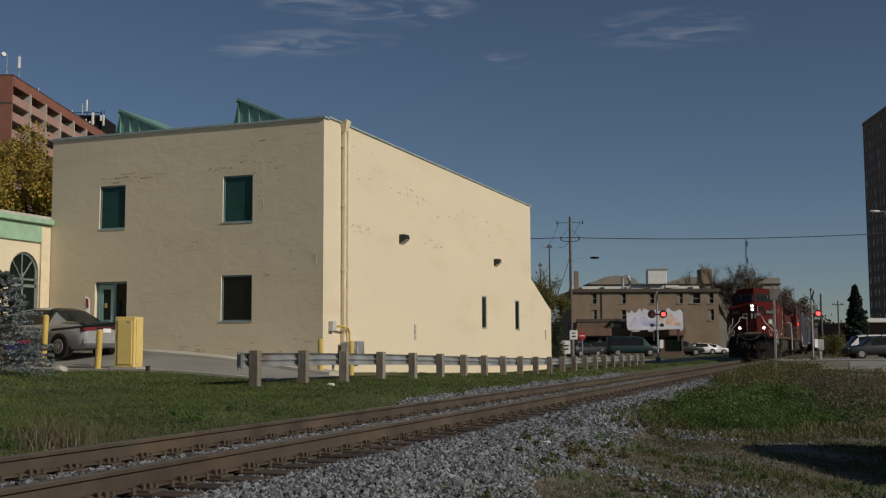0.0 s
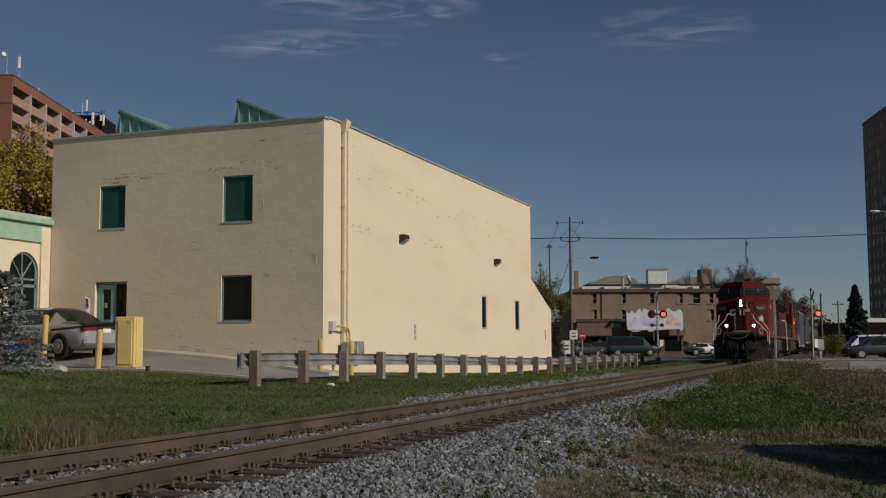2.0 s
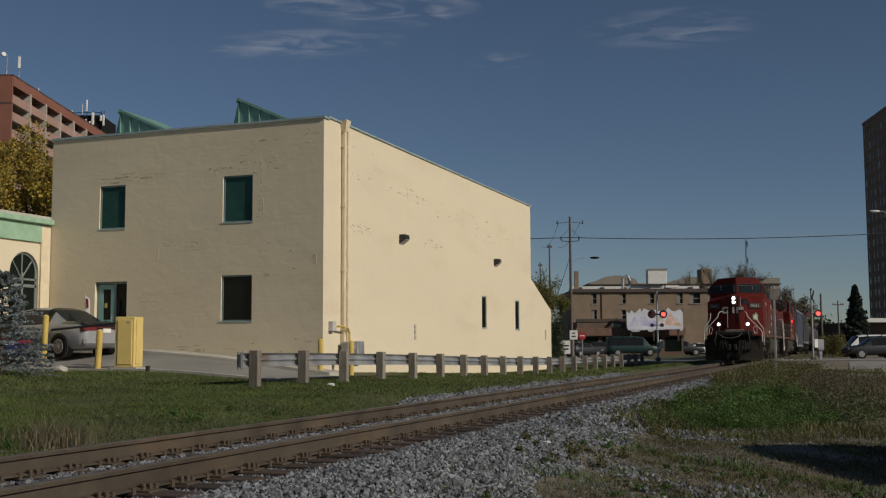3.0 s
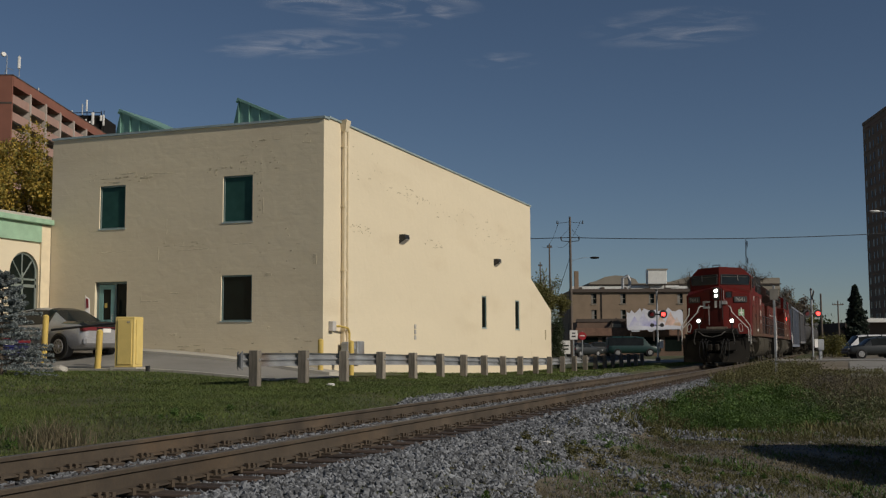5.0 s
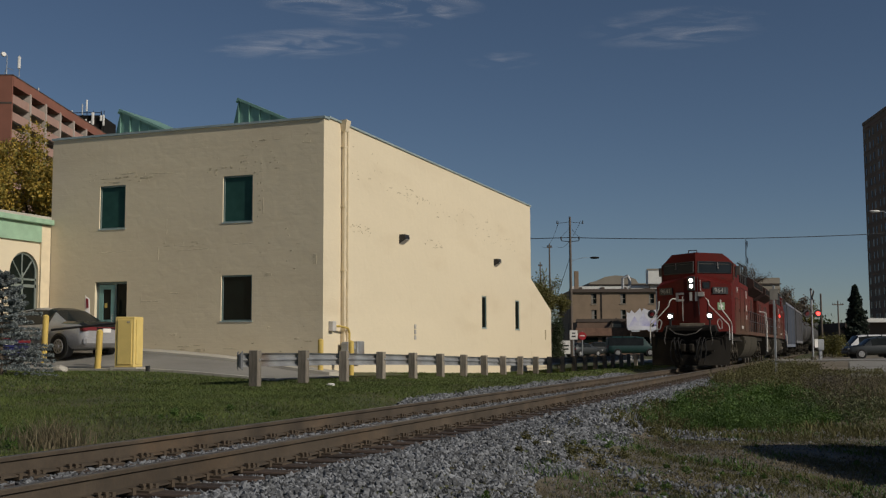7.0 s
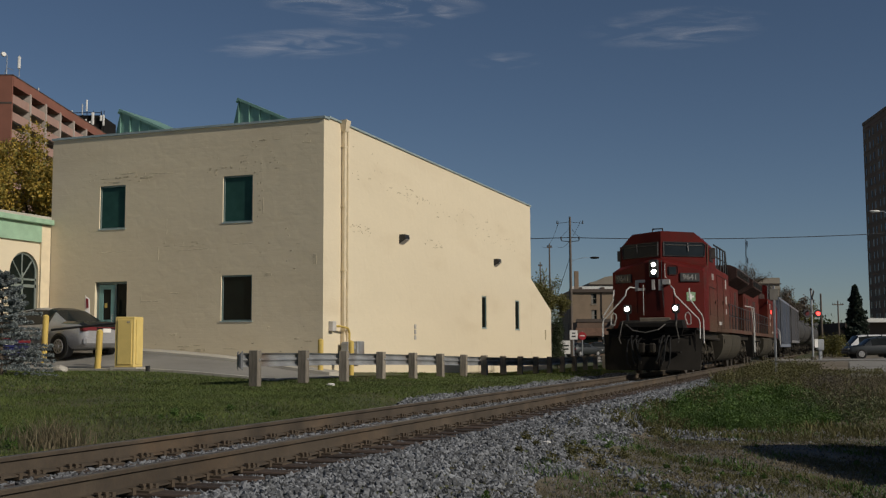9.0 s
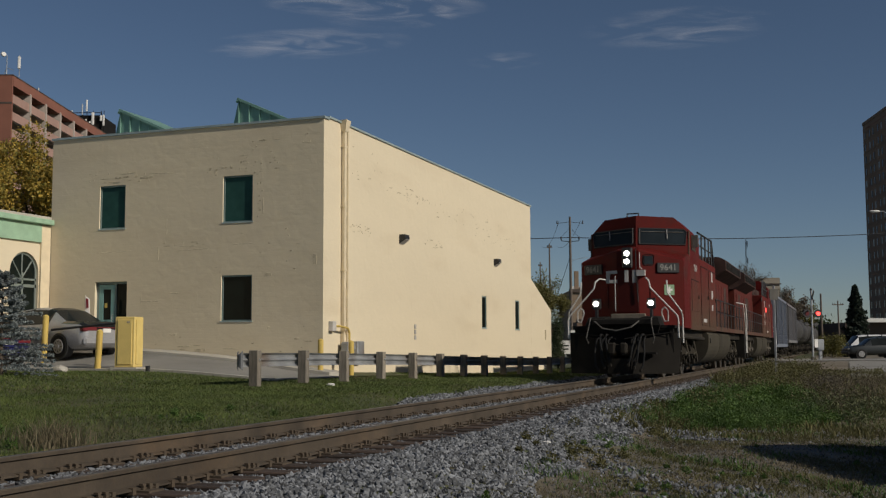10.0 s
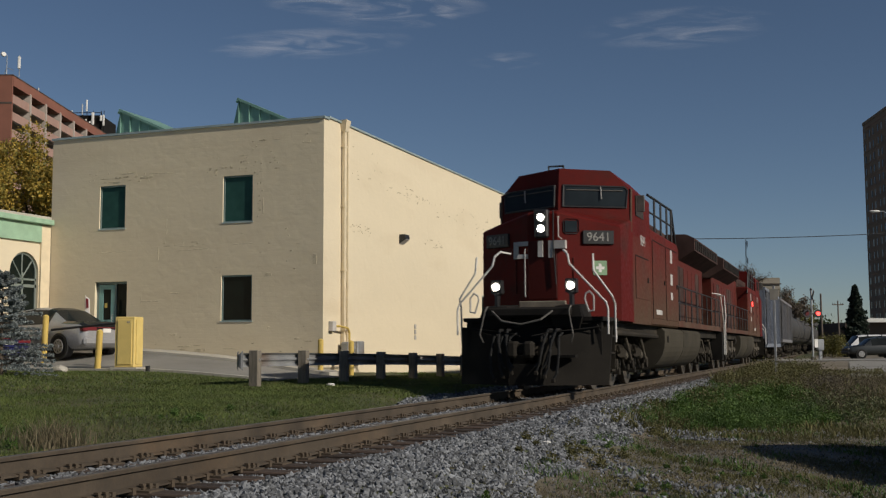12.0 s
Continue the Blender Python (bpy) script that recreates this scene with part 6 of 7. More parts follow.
# vehicles on the far street
for kind, name, x, y, turn, paint, label in (
        ("van", "van", 17.3, 116, 0, GREEN_PAINT_VAN, "dark green van waiting on the street"),
        ("sedan", "car", 14.8, 121, 8, DARK_PAINT, "dark car waiting on the street"),
        ("hatch", "car", 12.9, 112, 40, DARK_PAINT, "dark hatchback turning into the street"),
        ("suv", "pickup", 25.2, 127, 0, DARK_PAINT, "dark sport utility vehicle on the street"),
        ("sedan", "car", 31.0, 142, 10, WHITE_PAINT, "white sedan parked before the brick building"),
        ("hatch", "car", 34.6, 149, 5, WHITE_PAINT, "white hatchback parked before the brick building"),
        ("sedan", "car", 38.5, 150, 175, SILVER, "silver sedan parked before the brick building"),
        ("suv", "car", 38.6, 92, 180, DARK_PAINT, "dark slate sport utility vehicle on the asphalt"),
        ("van", "van", 42.5, 103, 180, WHITE_PAINT, "white van parked on the asphalt")):
    m = on_grid(x, y)
    wx, wy = m.translation.x, m.translation.y
    park(name, wx, wy, 20.248 + turn, label, paint, kind, 0.1 if 105 < y < 126 else 0.0)
park("car", 7.2, 15.95, -80, "silver hatchback parked on the dirt verge", SILVER, "hatch", 0.0)


# ---- crossing signals, signs, poles ----
def crossing_signal(x, y, turn):
    o = thing("crossing_signal", pose(x, y, -0.1, 0, 0, turn), "railway crossing signal mast with lit red lamps", "crossing signal", "crossing signals")
    part("mast", cyl(B(), (0, 0, 0), (0, 0, 5.0), 0.065, 10), STEEL, o)
    part("base", box(B(), -0.15, 0.15, -0.15, 0.15, 0, 0.25, 0.03), DUST_GREY, o)
    part("cross_arm", cyl(B(), (-0.5, -0.08, 3.33), (0.5, -0.08, 3.33), 0.04, 8), BLACK, o)
    for s in (-1, 1):
        d = part("lamp_disc", cyl(B(), (s * 0.42, -0.12, 3.33), (s * 0.42, -0.08, 3.33), 0.30, 20), BLACK, o)
        part("lamp", cyl(B(), (s * 0.42, -0.15, 3.33), (s * 0.42, -0.12, 3.33), 0.15, 16), RED_LAMP if s > 0 else RED_LAMP_OFF, d, "round red flashing lamp")
        part("hood", cyl(B(), (s * 0.42, -0.35, 3.5), (s * 0.42, -0.12, 3.5), 0.05, 8), BLACK, d)
        m = pose(0, -0.1, 4.5, 0, 0, 78) @ pose(0, 0, 0, 0, s * 45, 0)
        part("cross_board", rot_box(B(), m, -0.6, 0.6, -0.03 - 0.01 * s, 0.0, -0.09, 0.09), POLE_WOOD, o)
    part("rear_arm", cyl(B(), (-0.5, 0.1, 2.55), (0.5, 0.1, 2.55), 0.035, 8), BLACK, o)
    for s in (-1, 1):
        part("rear_lamp", cyl(B(), (s * 0.36, 0.08, 2.55), (s * 0.36, 0.3, 2.55), 0.15, 14, 0.1), BLACK, o)
    part("plate", box(B(), 0.12, 0.4, -0.03, 0.0, 0.9, 1.5, 0.01), WHITE, o, "small white plate")
    part("bell", cyl(B(), (0, 0, 5.0), (0, 0, 5.15), 0.12, 12, 0.05), BLACK, o)
    return o


crossing_signal(-6.8, 78.8, 25)
crossing_signal(3.6, 82.7, 30)
case = thing("relay_case", pose(4.05, 84.6, -0.3, 0, 0, 20), "grey steel relay case beside the crossing", "relay case")
part("box", box(B(), -0.22, 0.22, -0.2, 0.2, 0.9, 1.7, 0.03), STEEL, case)
part("leg", box(B(), -0.1, 0.1, -0.1, 0.1, 0, 0.9), STEEL, case)
tp = thing("trackside_post", pose(3.45, 41.8, -0.5), "grey steel trackside post with small plate seen from behind", "sign post")
part("post", box(B(), -0.04, 0.04, -0.03, 0.03, 0, 3.62, 0.008), STEEL, tp)
part("plate", rot_box(B(), pose(0, -0.04, 3.3, 0, 0, 30), -0.16, 0.16, -0.008, 0.008, -0.2, 0.2), DUST_GREY, tp)


def sign_post(m, h, w, ht, material, label, bars, category="sign"):
    o = thing("street_sign", m, label, category)
    part("post", cyl(B(), (0, 0.03, 0), (0, 0.03, h + ht / 2), 0.04, 8), STEEL, o)
    p = part("panel", box(B(), -w / 2, w / 2, -0.03, 0.0, h - ht / 2, h + ht / 2, 0.01), material, o)
    b = B()
    for z, k in bars:
        box(b, -w * k, w * k, -0.036, -0.031, h + z - 0.05, h + z + 0.05)
    part("marking", b, BLACK, p)


sign_post(on_grid(9.1, 76.5, -0.3), 2.05, 0.55, 0.65, WHITE, "small white street sign with dark marking", [(0.12, 0.2), (-0.1, 0.25)])
sign_post(on_grid(7.8, 70, -0.35), 1.25, 0.62, 0.85, WHITE, "white sign board with unreadable dark writing", [(0.1, 0.35), (-0.12, 0.3)])
stop = thing("stop_sign", on_grid(9.9, 78, 0.05), "red octagonal sign on a post", "sign")
part("post", cyl(B(), (0, 0.03, 0), (0, 0.03, 2.0), 0.04, 8), STEEL, stop)
part("panel", cyl(B(), (0, 0.0, 1.65), (0, -0.03, 1.65), 0.30, 8), RED_SIGN, stop)
part("marking", box(B(), -0.17, 0.17, -0.037, -0.031, 1.62, 1.70), WHITE, stop)


def utility_pole(m, h, arms, label="weathered timber utility pole with cross-arms and wires"):
    o = thing("utility_pole", m, label, "utility pole", "poles along the street")
    part("pole", cyl(B(), (0, 0, 0), (0, 0, h), 0.13, 12, 0.075), POLE_WOOD, o)
    for z, w in arms:
        a = part("cross_arm", box(B(), -w, w, -0.06, 0.06, z - 0.06, z + 0.06), POLE_WOOD, o)
        for x in (-w + 0.08, -w * 0.5, w * 0.5, w - 0.08):
            part("insulator", cyl(B(), (x, 0, z + 0.06), (x, 0, z + 0.22), 0.04, 8), BLACK, a)
    return o


main = utility_pole(on_grid(9.37, 80, -0.4), 10.9, [])
b = B()
for s in (-1, 1):
    tube(b, [(0, 0, 9.05), (s * 0.62, 0, 9.1), (s * 0.66, 0, 9.22)], 0.028, 6)
    cyl(b, (s * 0.66, 0, 9.2), (s * 0.66, 0, 9.42), 0.05, 8)
    tube(b, [(s * 0.1, 0, 10.0), (s * 0.62, 0, 9.4)], 0.012, 5)
    cyl(b, (s * 0.95, 0, 10.35), (s * 0.95, 0, 10.6), 0.04, 8)
    tube(b, [(0, 0, 10.5), (s * 0.95, 0, 10.4)], 0.016, 5)
part("bracket_arm", b, BLACK, main)
lampb = B()
tube(lampb, [(0, 0, 7.6), (0.9, 0, 7.85), (1.6, 0, 7.85)], 0.012, 6)
arm = part("lamp_arm", lampb, STEEL, main)
lh = B()
rings = [[(x, ry * math.cos(a * math.pi / 6), 7.85 + rz * math.sin(a * math.pi / 6)) for a in range(12)] for x, ry, rz in ((1.45, 0.05, 0.04), (1.6, 0.14, 0.08), (1.85, 0.17, 0.09), (2.1, 0.08, 0.05))]
part("lamp_head", loft(lh, rings), GRIME, arm, "dark cobra-head street lamp")
utility_pole(on_grid(11.75, 120, -0.3), 12.6, [(12.2, 0.3)])
utility_pole(on_grid(13.4, 150, -0.3), 12.9, [(12.4, 0.3)])
utility_pole(on_grid(34.6, 100, -0.3), 6.0, [])
utility_pole(on_grid(48.8, 135, -0.3), 6.8, [(6.3, 0.7)])
utility_pole(on_grid(52.2, 140, -0.3), 7.2, [])


lamp_post = thing("street_lamp", on_grid(33.1, 80, -0.3), "grey street lamp with a pale cobra head", "street lamp")
part("pole", cyl(B(), (0, 0, 0), (0, 0, 10.9), 0.1, 10, 0.06), STEEL, lamp_post)
part("arm", tube(B(), [(0, 0, 10.8), (-0.6, 0, 11.1), (-1.0, 0, 11.1)], 0.03, 6), STEEL, lamp_post)
part("lamp_head", loft(B(), [[(x, ry * math.cos(a * math.pi / 6), 11.1 + rz * math.sin(a * math.pi / 6)) for a in range(12)] for x, ry, rz in ((-0.85, 0.06, 0.05), (-1.0, 0.14, 0.09), (-1.3, 0.17, 0.10), (-1.55, 0.08, 0.05))]), FAR_WHITE, lamp_post)


def cable(a, b_, sag, r, n=24):
    a, b_ = Vector(a), Vector(b_)
    pts = []
    for i in range(n + 1):
        t = i / n
        p = a.lerp(b_, t)
        p.z -= sag * 4 * t * (1 - t)
        pts.append(p)
    d = (b_ - a).normalized()
    u = d.cross(Vector((0, 0, 1))).normalized()
    w = u.cross(d)
    return loft(B(), [[tuple(p + u * r * math.cos(k * math.pi / 3) + w * r * math.sin(k * math.pi / 3)) for k in range(6)] for p in pts])


def wire(a, b_, sag, r=0.022):
    tagged(part("overhead_wire", cable(a, b_, sag, r), BLACK), "thin black overhead wire between poles", "wire", "overhead wires")


G = lambda x, y, z: tuple((GRID @ pose(x, y, z)).translation)
wire(G(-30, 80, 10.2), G(9.37, 80, 8.95), 0.6, 0.03)
wire(G(9.37, 80, 8.95), G(50, 80, 10.5), 0.7, 0.03)
for s in (-1, 1):
    wire(G(9.37 + s * 0.8, 80, 10.2), G(11.75 + s * 0.8, 120, 12.0), 0.8, 0.015)
wire(G(9.37, 80, 7.6), G(7.9, 84, 2.5), 0.1, 0.02)
mast = thing("radio_mast", on_grid(69.7, 250, 0), "thin lattice radio mast", "radio mast")
b = B()
for k in range(3):
    a = k * 2.094
    cyl(b, (0.16 * math.cos(a), 0.16 * math.sin(a), 0), (0.16 * math.cos(a), 0.16 * math.sin(a), 25.5), 0.04, 5)
for k in range(25):
    a, c = (k % 3) * 2.094, ((k + 1) % 3) * 2.094
    cyl(b, (0.16 * math.cos(a), 0.16 * math.sin(a), k), (0.16 * math.cos(c), 0.16 * math.sin(c), k + 1), 0.03, 4)
part("lattice", b, STEEL, mast)
for z, x in ((24.3, 0.3), (20.5, 0.35)):
    part("antenna", box(B(), x - 0.09, x + 0.09, -0.1, 0.1, z - 0.7, z + 0.7), STEEL, mast)

# ---- towers ----
tower = thing("apartment_tower", on_grid(100.0, 256, -1, -5.7), "tall dark brick apartment tower with small windows", "building")
TOWER_BRICK = mat("brown_tower_brick", (0.23, 0.145, 0.095), 0.9, var=0.12, scale=0.3, fine=6)
TH, TL = 54.0, 50.0
part("wall", box(B(), 0, 22, -TL, 0, 0, TH), TOWER_BRICK, tower)
part("roof_house", box(B(), 5, 14, -20, -6, TH, TH + 4), TOWER_BRICK, tower)
part("parapet", box(B(), -0.12, 22.1, -TL, 0.1, TH, TH + 0.7), TOWER_BRICK, tower)
WIN_FAR = mat("far_window_blind", (0.17, 0.15, 0.13), 0.4, 0.0, var=0.5, scale=0.3, bump=0)
win = part("window", box(B(), -0.06, 0.0, -0.5, 0.5, 0, 1.5), WIN_FAR, tower)
win_dark = part("window", box(B(), -0.05, 0.0, -0.35, 0.35, 0, 1.5), PANE_DARK, tower)
win_dark.location = (0, -1.8, 2.0)
wcount = 0
for fl in range(18):
    for c in range(14):
        if fl == 0 and c == 0:
            continue
        o = win if wcount == 0 else new("window", win.data if (c * 5 + fl * 3) % 7 in (1, 4) else win_dark.data)
        o.parent = tower
        o.location = (0, -1.8 - c * 3.2 - (0.5 if c % 2 else 0.0), 2.0 + fl * 2.85)
        wcount += 1
for fl in range(19):
    part("floor_band", box(B(), -0.05, 0.0, -TL, 0, 1.5 + fl * 2.85, 1.62 + fl * 2.85), RED_BRICK if fl == 18 else TOWER_BRICK, tower)

flats = thing("apartment_block", on_grid(-68.75, 171, 0.6), "red-brown brick apartment block with recessed balconies", "building")
FH, BAY, NB, FLOOR = 43.85, 7.1, 9, 2.8
FL = NB * BAY + 0.3
part("core", box(B(), -22, -2.2, 0.02, FL, 0, FH - 0.5), RED_BRICK, flats)
part("end_wall", box(B(), -22, 0.30, -0.4, 0.02, 0, FH), RED_BRICK, flats)
part("parapet", box(B(), -2.22, 0.36, 0.03, FL, FH - 1.6, FH), RED_BRICK, flats)
part("coping", box(B(), -22, 0.42, -0.45, FL, FH + 0.003, FH + 0.14), DARK_BRICK, flats, "dark metal coping")
part("end_band", box(B(), -22, 0.33, -0.45, -0.4, FH - 4.6, FH - 4.3), DARK_BRICK, flats)
for i in range(1, NB + 1):
    part("pier", prism(B(), [(-2.2, 0.0), (0.5, 0.0), (0.5, FH - 1.5), (0.1, FH - 1.0), (-2.2, FH - 1.0)], i * BAY - 0.26, i * BAY + 0.26, "y"), PIER_CONC, flats)
for fl in range(14):
    z = FH - 4.4 - fl * FLOOR
    part("balcony_floor", box(B(), -2.2, 0.10, 0.03, FL, z - 0.1, z + 0.1), PIER_CONC, flats)
    for i in range(NB):
        part("balcony_panel", box(B(), 0.12, 0.30, i * BAY + 0.27 if i else 0.03, (i + 1) * BAY - 0.27, z, z + 1.4), PINK_PANEL, flats)
        part("balcony_glazing", box(B(), -2.2, -2.14, i * BAY + 1.0, (i + 1) * BAY - 1.0, z + 0.12, z + 2.4), PANE_DARK, flats)
ant = thing("roof_antennas", on_grid(-68.75, 171, FH + 0.73), "white dish and antenna panel on the roof edge", "antenna")
part("mast", cyl(B(), (0.7, 1.2, 0), (0.7, 1.2, 3.6), 0.05, 6), STEEL, ant)
part("mast", cyl(B(), (-1.0, 0.4, 0), (-1.0, 0.4, 3.3), 0.06, 6), STEEL, ant)
part("brace", tube(B(), [(0.1, 0.4, 0.9), (-1.0, 0.4, 1.3), (-1.6, 0.6, 0.0)], 0.04, 6), STEEL, ant)
part("panel_antenna", box(B(), 0.5, 0.9, 0.9, 1.2, 1.3, 3.3, 0.06), WHITE, ant)
part("dish", cyl(B(), (-1.55, 0.35, 3.5), (-1.45, 0.2, 3.5), 0.42, 16, 0.3), WHITE, ant)
for i, (x, y) in enumerate(((-0.4, 12.5), (-0.6, 30.0), (-0.6, 38.0), (-0.5, 40.0))):
    part("vent_cap", cyl(B(), (x, y, 0), (x, y, 0.9), 0.25, 8, 0.15), FAR_WHITE if i > 1 else STEEL, ant)
plant = thing("roof_plant", on_grid(-68.75, 171, FH + 0.1), "dark roof plant room with white antenna panels", "roof plant")
part("room", box(B(), -7.6, -1.4, 50, 60, 0.0, 4.9), GRIME, plant)
part("railing", tube(B(), [(-8.6, 49.8, 3.9), (-8.6, 49.8, 5.4), (-1.4, 49.8, 5.4), (-1.4, 49.8, 4.9)], 0.07, 6), GRIME, plant)
for x, z, h, w in ((-5.2, 4.9, 2.2, 0.22), (-4.3, 5.6, 2.4, 0.3), (-3.0, 2.8, 2.6, 0.5), (-1.3, 3.6, 1.2, 0.4), (-0.8, 2.6, 2.3, 0.35)):
    part("panel_antenna", box(B(), x - w / 2, x + w / 2, 49.4, 49.7, z, z + h, 0.05), WHITE if w > 0.25 else STEEL, plant)
for x in (-5.2, -4.3, -3.0, -1.3, -0.8):
    part("antenna_pole", cyl(B(), (x, 49.85, 0.0), (x, 49.85, 5.8), 0.07, 6), GRIME, plant)
wallr = thing("dark_shed", on_grid(50.0, 136, -0.2), "low dark building behind the parked van", "building")
part("wall", box(B(), 0, 30, 0, 10, 0, 4.0), DARK_BRICK, wallr)
part("canopy", box(B(), 1.9, 30, -1.6, 0.4, 4.0, 4.5), FAR_WHITE, wallr, "pale flat canopy edge")


# ---- plants ----
def leaf_material(name, a, b_, rough=0.7):
    """Leaves or blades: two colours mixed leaf by leaf, some light passing through."""
    m = bpy.data.materials.new(name)
    m.use_nodes = True
    n, l = m.node_tree.nodes, m.node_tree.links
    p = n["Principled BSDF"]
    p.inputs["Roughness"].default_value = rough
    g = n.new("ShaderNodeNewGeometry")
    r = n.new("ShaderNodeValToRGB")
    r.color_ramp.elements[0].color, r.color_ramp.elements[1].color = (*a, 1), (*b_, 1)
    l.new(g.outputs["Random Per Island"], r.inputs[0])
    co = n.new("ShaderNodeTexCoord")
    t = n.new("ShaderNodeTexNoise")
    t.inputs["Scale"].default_value = 0.6
    l.new(co.outputs["Object"], t.inputs["Vector"])
    mr = n.new("ShaderNodeMapRange")
    for key, v in (("From Min", 0.3), ("From Max", 0.7), ("To Min", 0.7), ("To Max", 1.3)):
        mr.inputs[key].default_value = v
    l.new(t.outputs["Fac"], mr.inputs["Value"])
    h = n.new("ShaderNodeHueSaturation")
    l.new(r.outputs["Color"], h.inputs["Color"])
    l.new(mr.outputs["Result"], h.inputs["Value"])
    l.new(h.outputs["Color"], p.inputs["Base Color"])
    tr = n.new("ShaderNodeBsdfTranslucent")
    l.new(h.outputs["Color"], tr.inputs["Color"])
    mx = n.new("ShaderNodeMixShader")
    mx.inputs[0].default_value = 0.3
    l.new(p.outputs[0], mx.inputs[1])
    l.new(tr.outputs[0], mx.inputs[2])
    l.new(mx.outputs[0], n["Material Output"].inputs["Surface"])
    return m


GRASS = leaf_material("lawn_grass", (0.052, 0.084, 0.018), (0.122, 0.148, 0.036))
GRASS_RICH = leaf_material("rich_green_weeds", (0.037, 0.081, 0.013), (0.085, 0.144, 0.026))
DRY = leaf_material("dry_weeds", (0.085, 0.070, 0.040), (0.20, 0.165, 0.098))
DRY_DARK = leaf_material("brown_weed_stalks", (0.050, 0.044, 0.029), (0.112, 0.092, 0.060))
FALL_GREEN = leaf_material("dusty_green_weeds", (0.045, 0.058, 0.022), (0.12, 0.13, 0.055))
OLIVE = leaf_material("olive_weeds", (0.076, 0.078, 0.027), (0.122, 0.110, 0.036))


def blades(name, xs, ys, n, height, width, material, label, seed, keep=None, lean=0.5, category="grass"):
    r = np.random.default_rng(seed)
    x, y = r.uniform(*xs, n), r.uniform(*ys, n)
    h = height * r.uniform(0.45, 1.25, n)
    if keep is not None:
        k = keep(x, y)
        ok = r.uniform(0, 1, n) < k
        x, y, h, k = x[ok], y[ok], h[ok], k[ok]
        h = h * (0.5 + 0.5 * np.clip(k, 0, 1))
    n = len(x)
    z = ground_z(x, y) - 0.01
    a, b_ = r.uniform(0, 6.283, n), r.uniform(0, 6.283, n)
    w = width * r.uniform(0.6, 1.4, n) / 2
    wx, wy = np.cos(a) * w, np.sin(a) * w
    ln = lean * r.uniform(0.1, 1.0, n) * h
    lx, ly = np.cos(b_) * ln, np.sin(b_) * ln
    v = np.empty((n, 5, 3))
    v[:, 0] = np.stack([x - wx, y - wy, z], -1)
    v[:, 1] = np.stack([x + wx, y + wy, z], -1)
    v[:, 2] = np.stack([x + wx * 0.8 + lx * 0.35, y + wy * 0.8 + ly * 0.35, z + h * 0.6], -1)
    v[:, 3] = np.stack([x - wx * 0.8 + lx * 0.35, y - wy * 0.8 + ly * 0.35, z + h * 0.6], -1)
    v[:, 4] = np.stack([x + lx, y + ly, z + h], -1)
    f = np.array([[0, 1, 2], [0, 2, 3], [3, 2, 4]])[None] + 5 * np.arange(n)[:, None, None]
    return tagged(raw_mesh(name, v.reshape(-1, 3), f.reshape(-1, 3), material), label, category, kind="stuff")


def patchy(s, lo, hi, ph=0.0):
    return lambda x, y: np.clip((np.sin(x * s + ph) * np.sin(y * s * 0.8 + 1.3 * ph) + np.sin(x * s * 2.3 + y * s * 1.7 + ph) * 0.6 + 1.0) / 2 * (hi - lo) + lo, 0, 1)


lawn_edge = lambda x, y: np.where((x < -1.75 - 0.5 * smoothstep(16, 22, y)) & ~((x < -7.5) & (y > 24.15)), 1.0, 0.0)
tuft = lambda s, lo, hi, ph: (lambda x, y: np.clip(patchy(s, lo, hi, ph)(x, y) * (0.3 + patchy(s * 3.7, 0.0, 1.0, ph + 2)(x, y)), 0, 1))
blades("lawn_grass", (-7.6, -1.6), (6.0, 20.0), 120000, 0.05, 0.011, GRASS, "short mown green grass beside the track", 11, lambda x, y: lawn_edge(x, y) * patchy(0.9, 0.55, 1.1)(x, y), 1.3)
blades("lawn_grass", (-8.6, -1.6), (20.0, 34.0), 70000, 0.05, 0.02, GRASS, "short mown green grass along the guard rail", 12, lambda x, y: np.where((x < -2.2) & (y < 24.15), 1, np.where((x < -2.2) & (x > -7.5), 0.9, 0)), 1.3)
blades("lawn_grass", (-22.0, -7.6), (10.0, 24.1), 80000, 0.05, 0.02, GRASS, "short mown green grass before the drive", 13, None, 1.3)
blades("lawn_grass", (-8.6, -2.3), (34.0, 76.0), 45000, 0.06, 0.035, GRASS, "short green grass along the building", 14, None, 1.3)
blades("lawn_dry_grass", (-20.0, -1.6), (6.0, 34.0), 48000, 0.055, 0.014, OLIVE, "yellowish blades through the lawn", 15, lambda x, y: lawn_edge(x, y) * np.where((x < -7.5) & (y > 24.1), 0, 1) * patchy(0.5, 0.1, 1.0, 2.0)(x, y), 1.3)
blades("lawn_dry_grass", (-8.0, -4.0), (22.0, 40.0), 14000, 0.05, 0.02, DRY, "worn dry grass along the kerb and rail", 18, lambda x, y: np.where((x < -7.5) & (y > 24.1), 0, 1) * patchy(0.8, -0.4, 0.8, 1.0)(x, y), 1.3)
# rank edge of the lawn at the far rail
blades("edge_weeds", (-2.9, -1.5), (4.0, 15.0), 6000, 0.10, 0.009, FALL_GREEN, "taller rank grass at the rail", 16, tuft(1.1, -0.2, 0.9, 1.0), 0.9)
blades("edge_weeds", (-2.6, -1.6), (8.8, 10.4), 2600, 0.36, 0.007, DRY, "dry reddish weed clump at the rail", 17, lambda x, y: np.exp(-((x + 2.0) ** 2 + (y - 9.6) ** 2) / 0.12), 0.8, category="weeds")
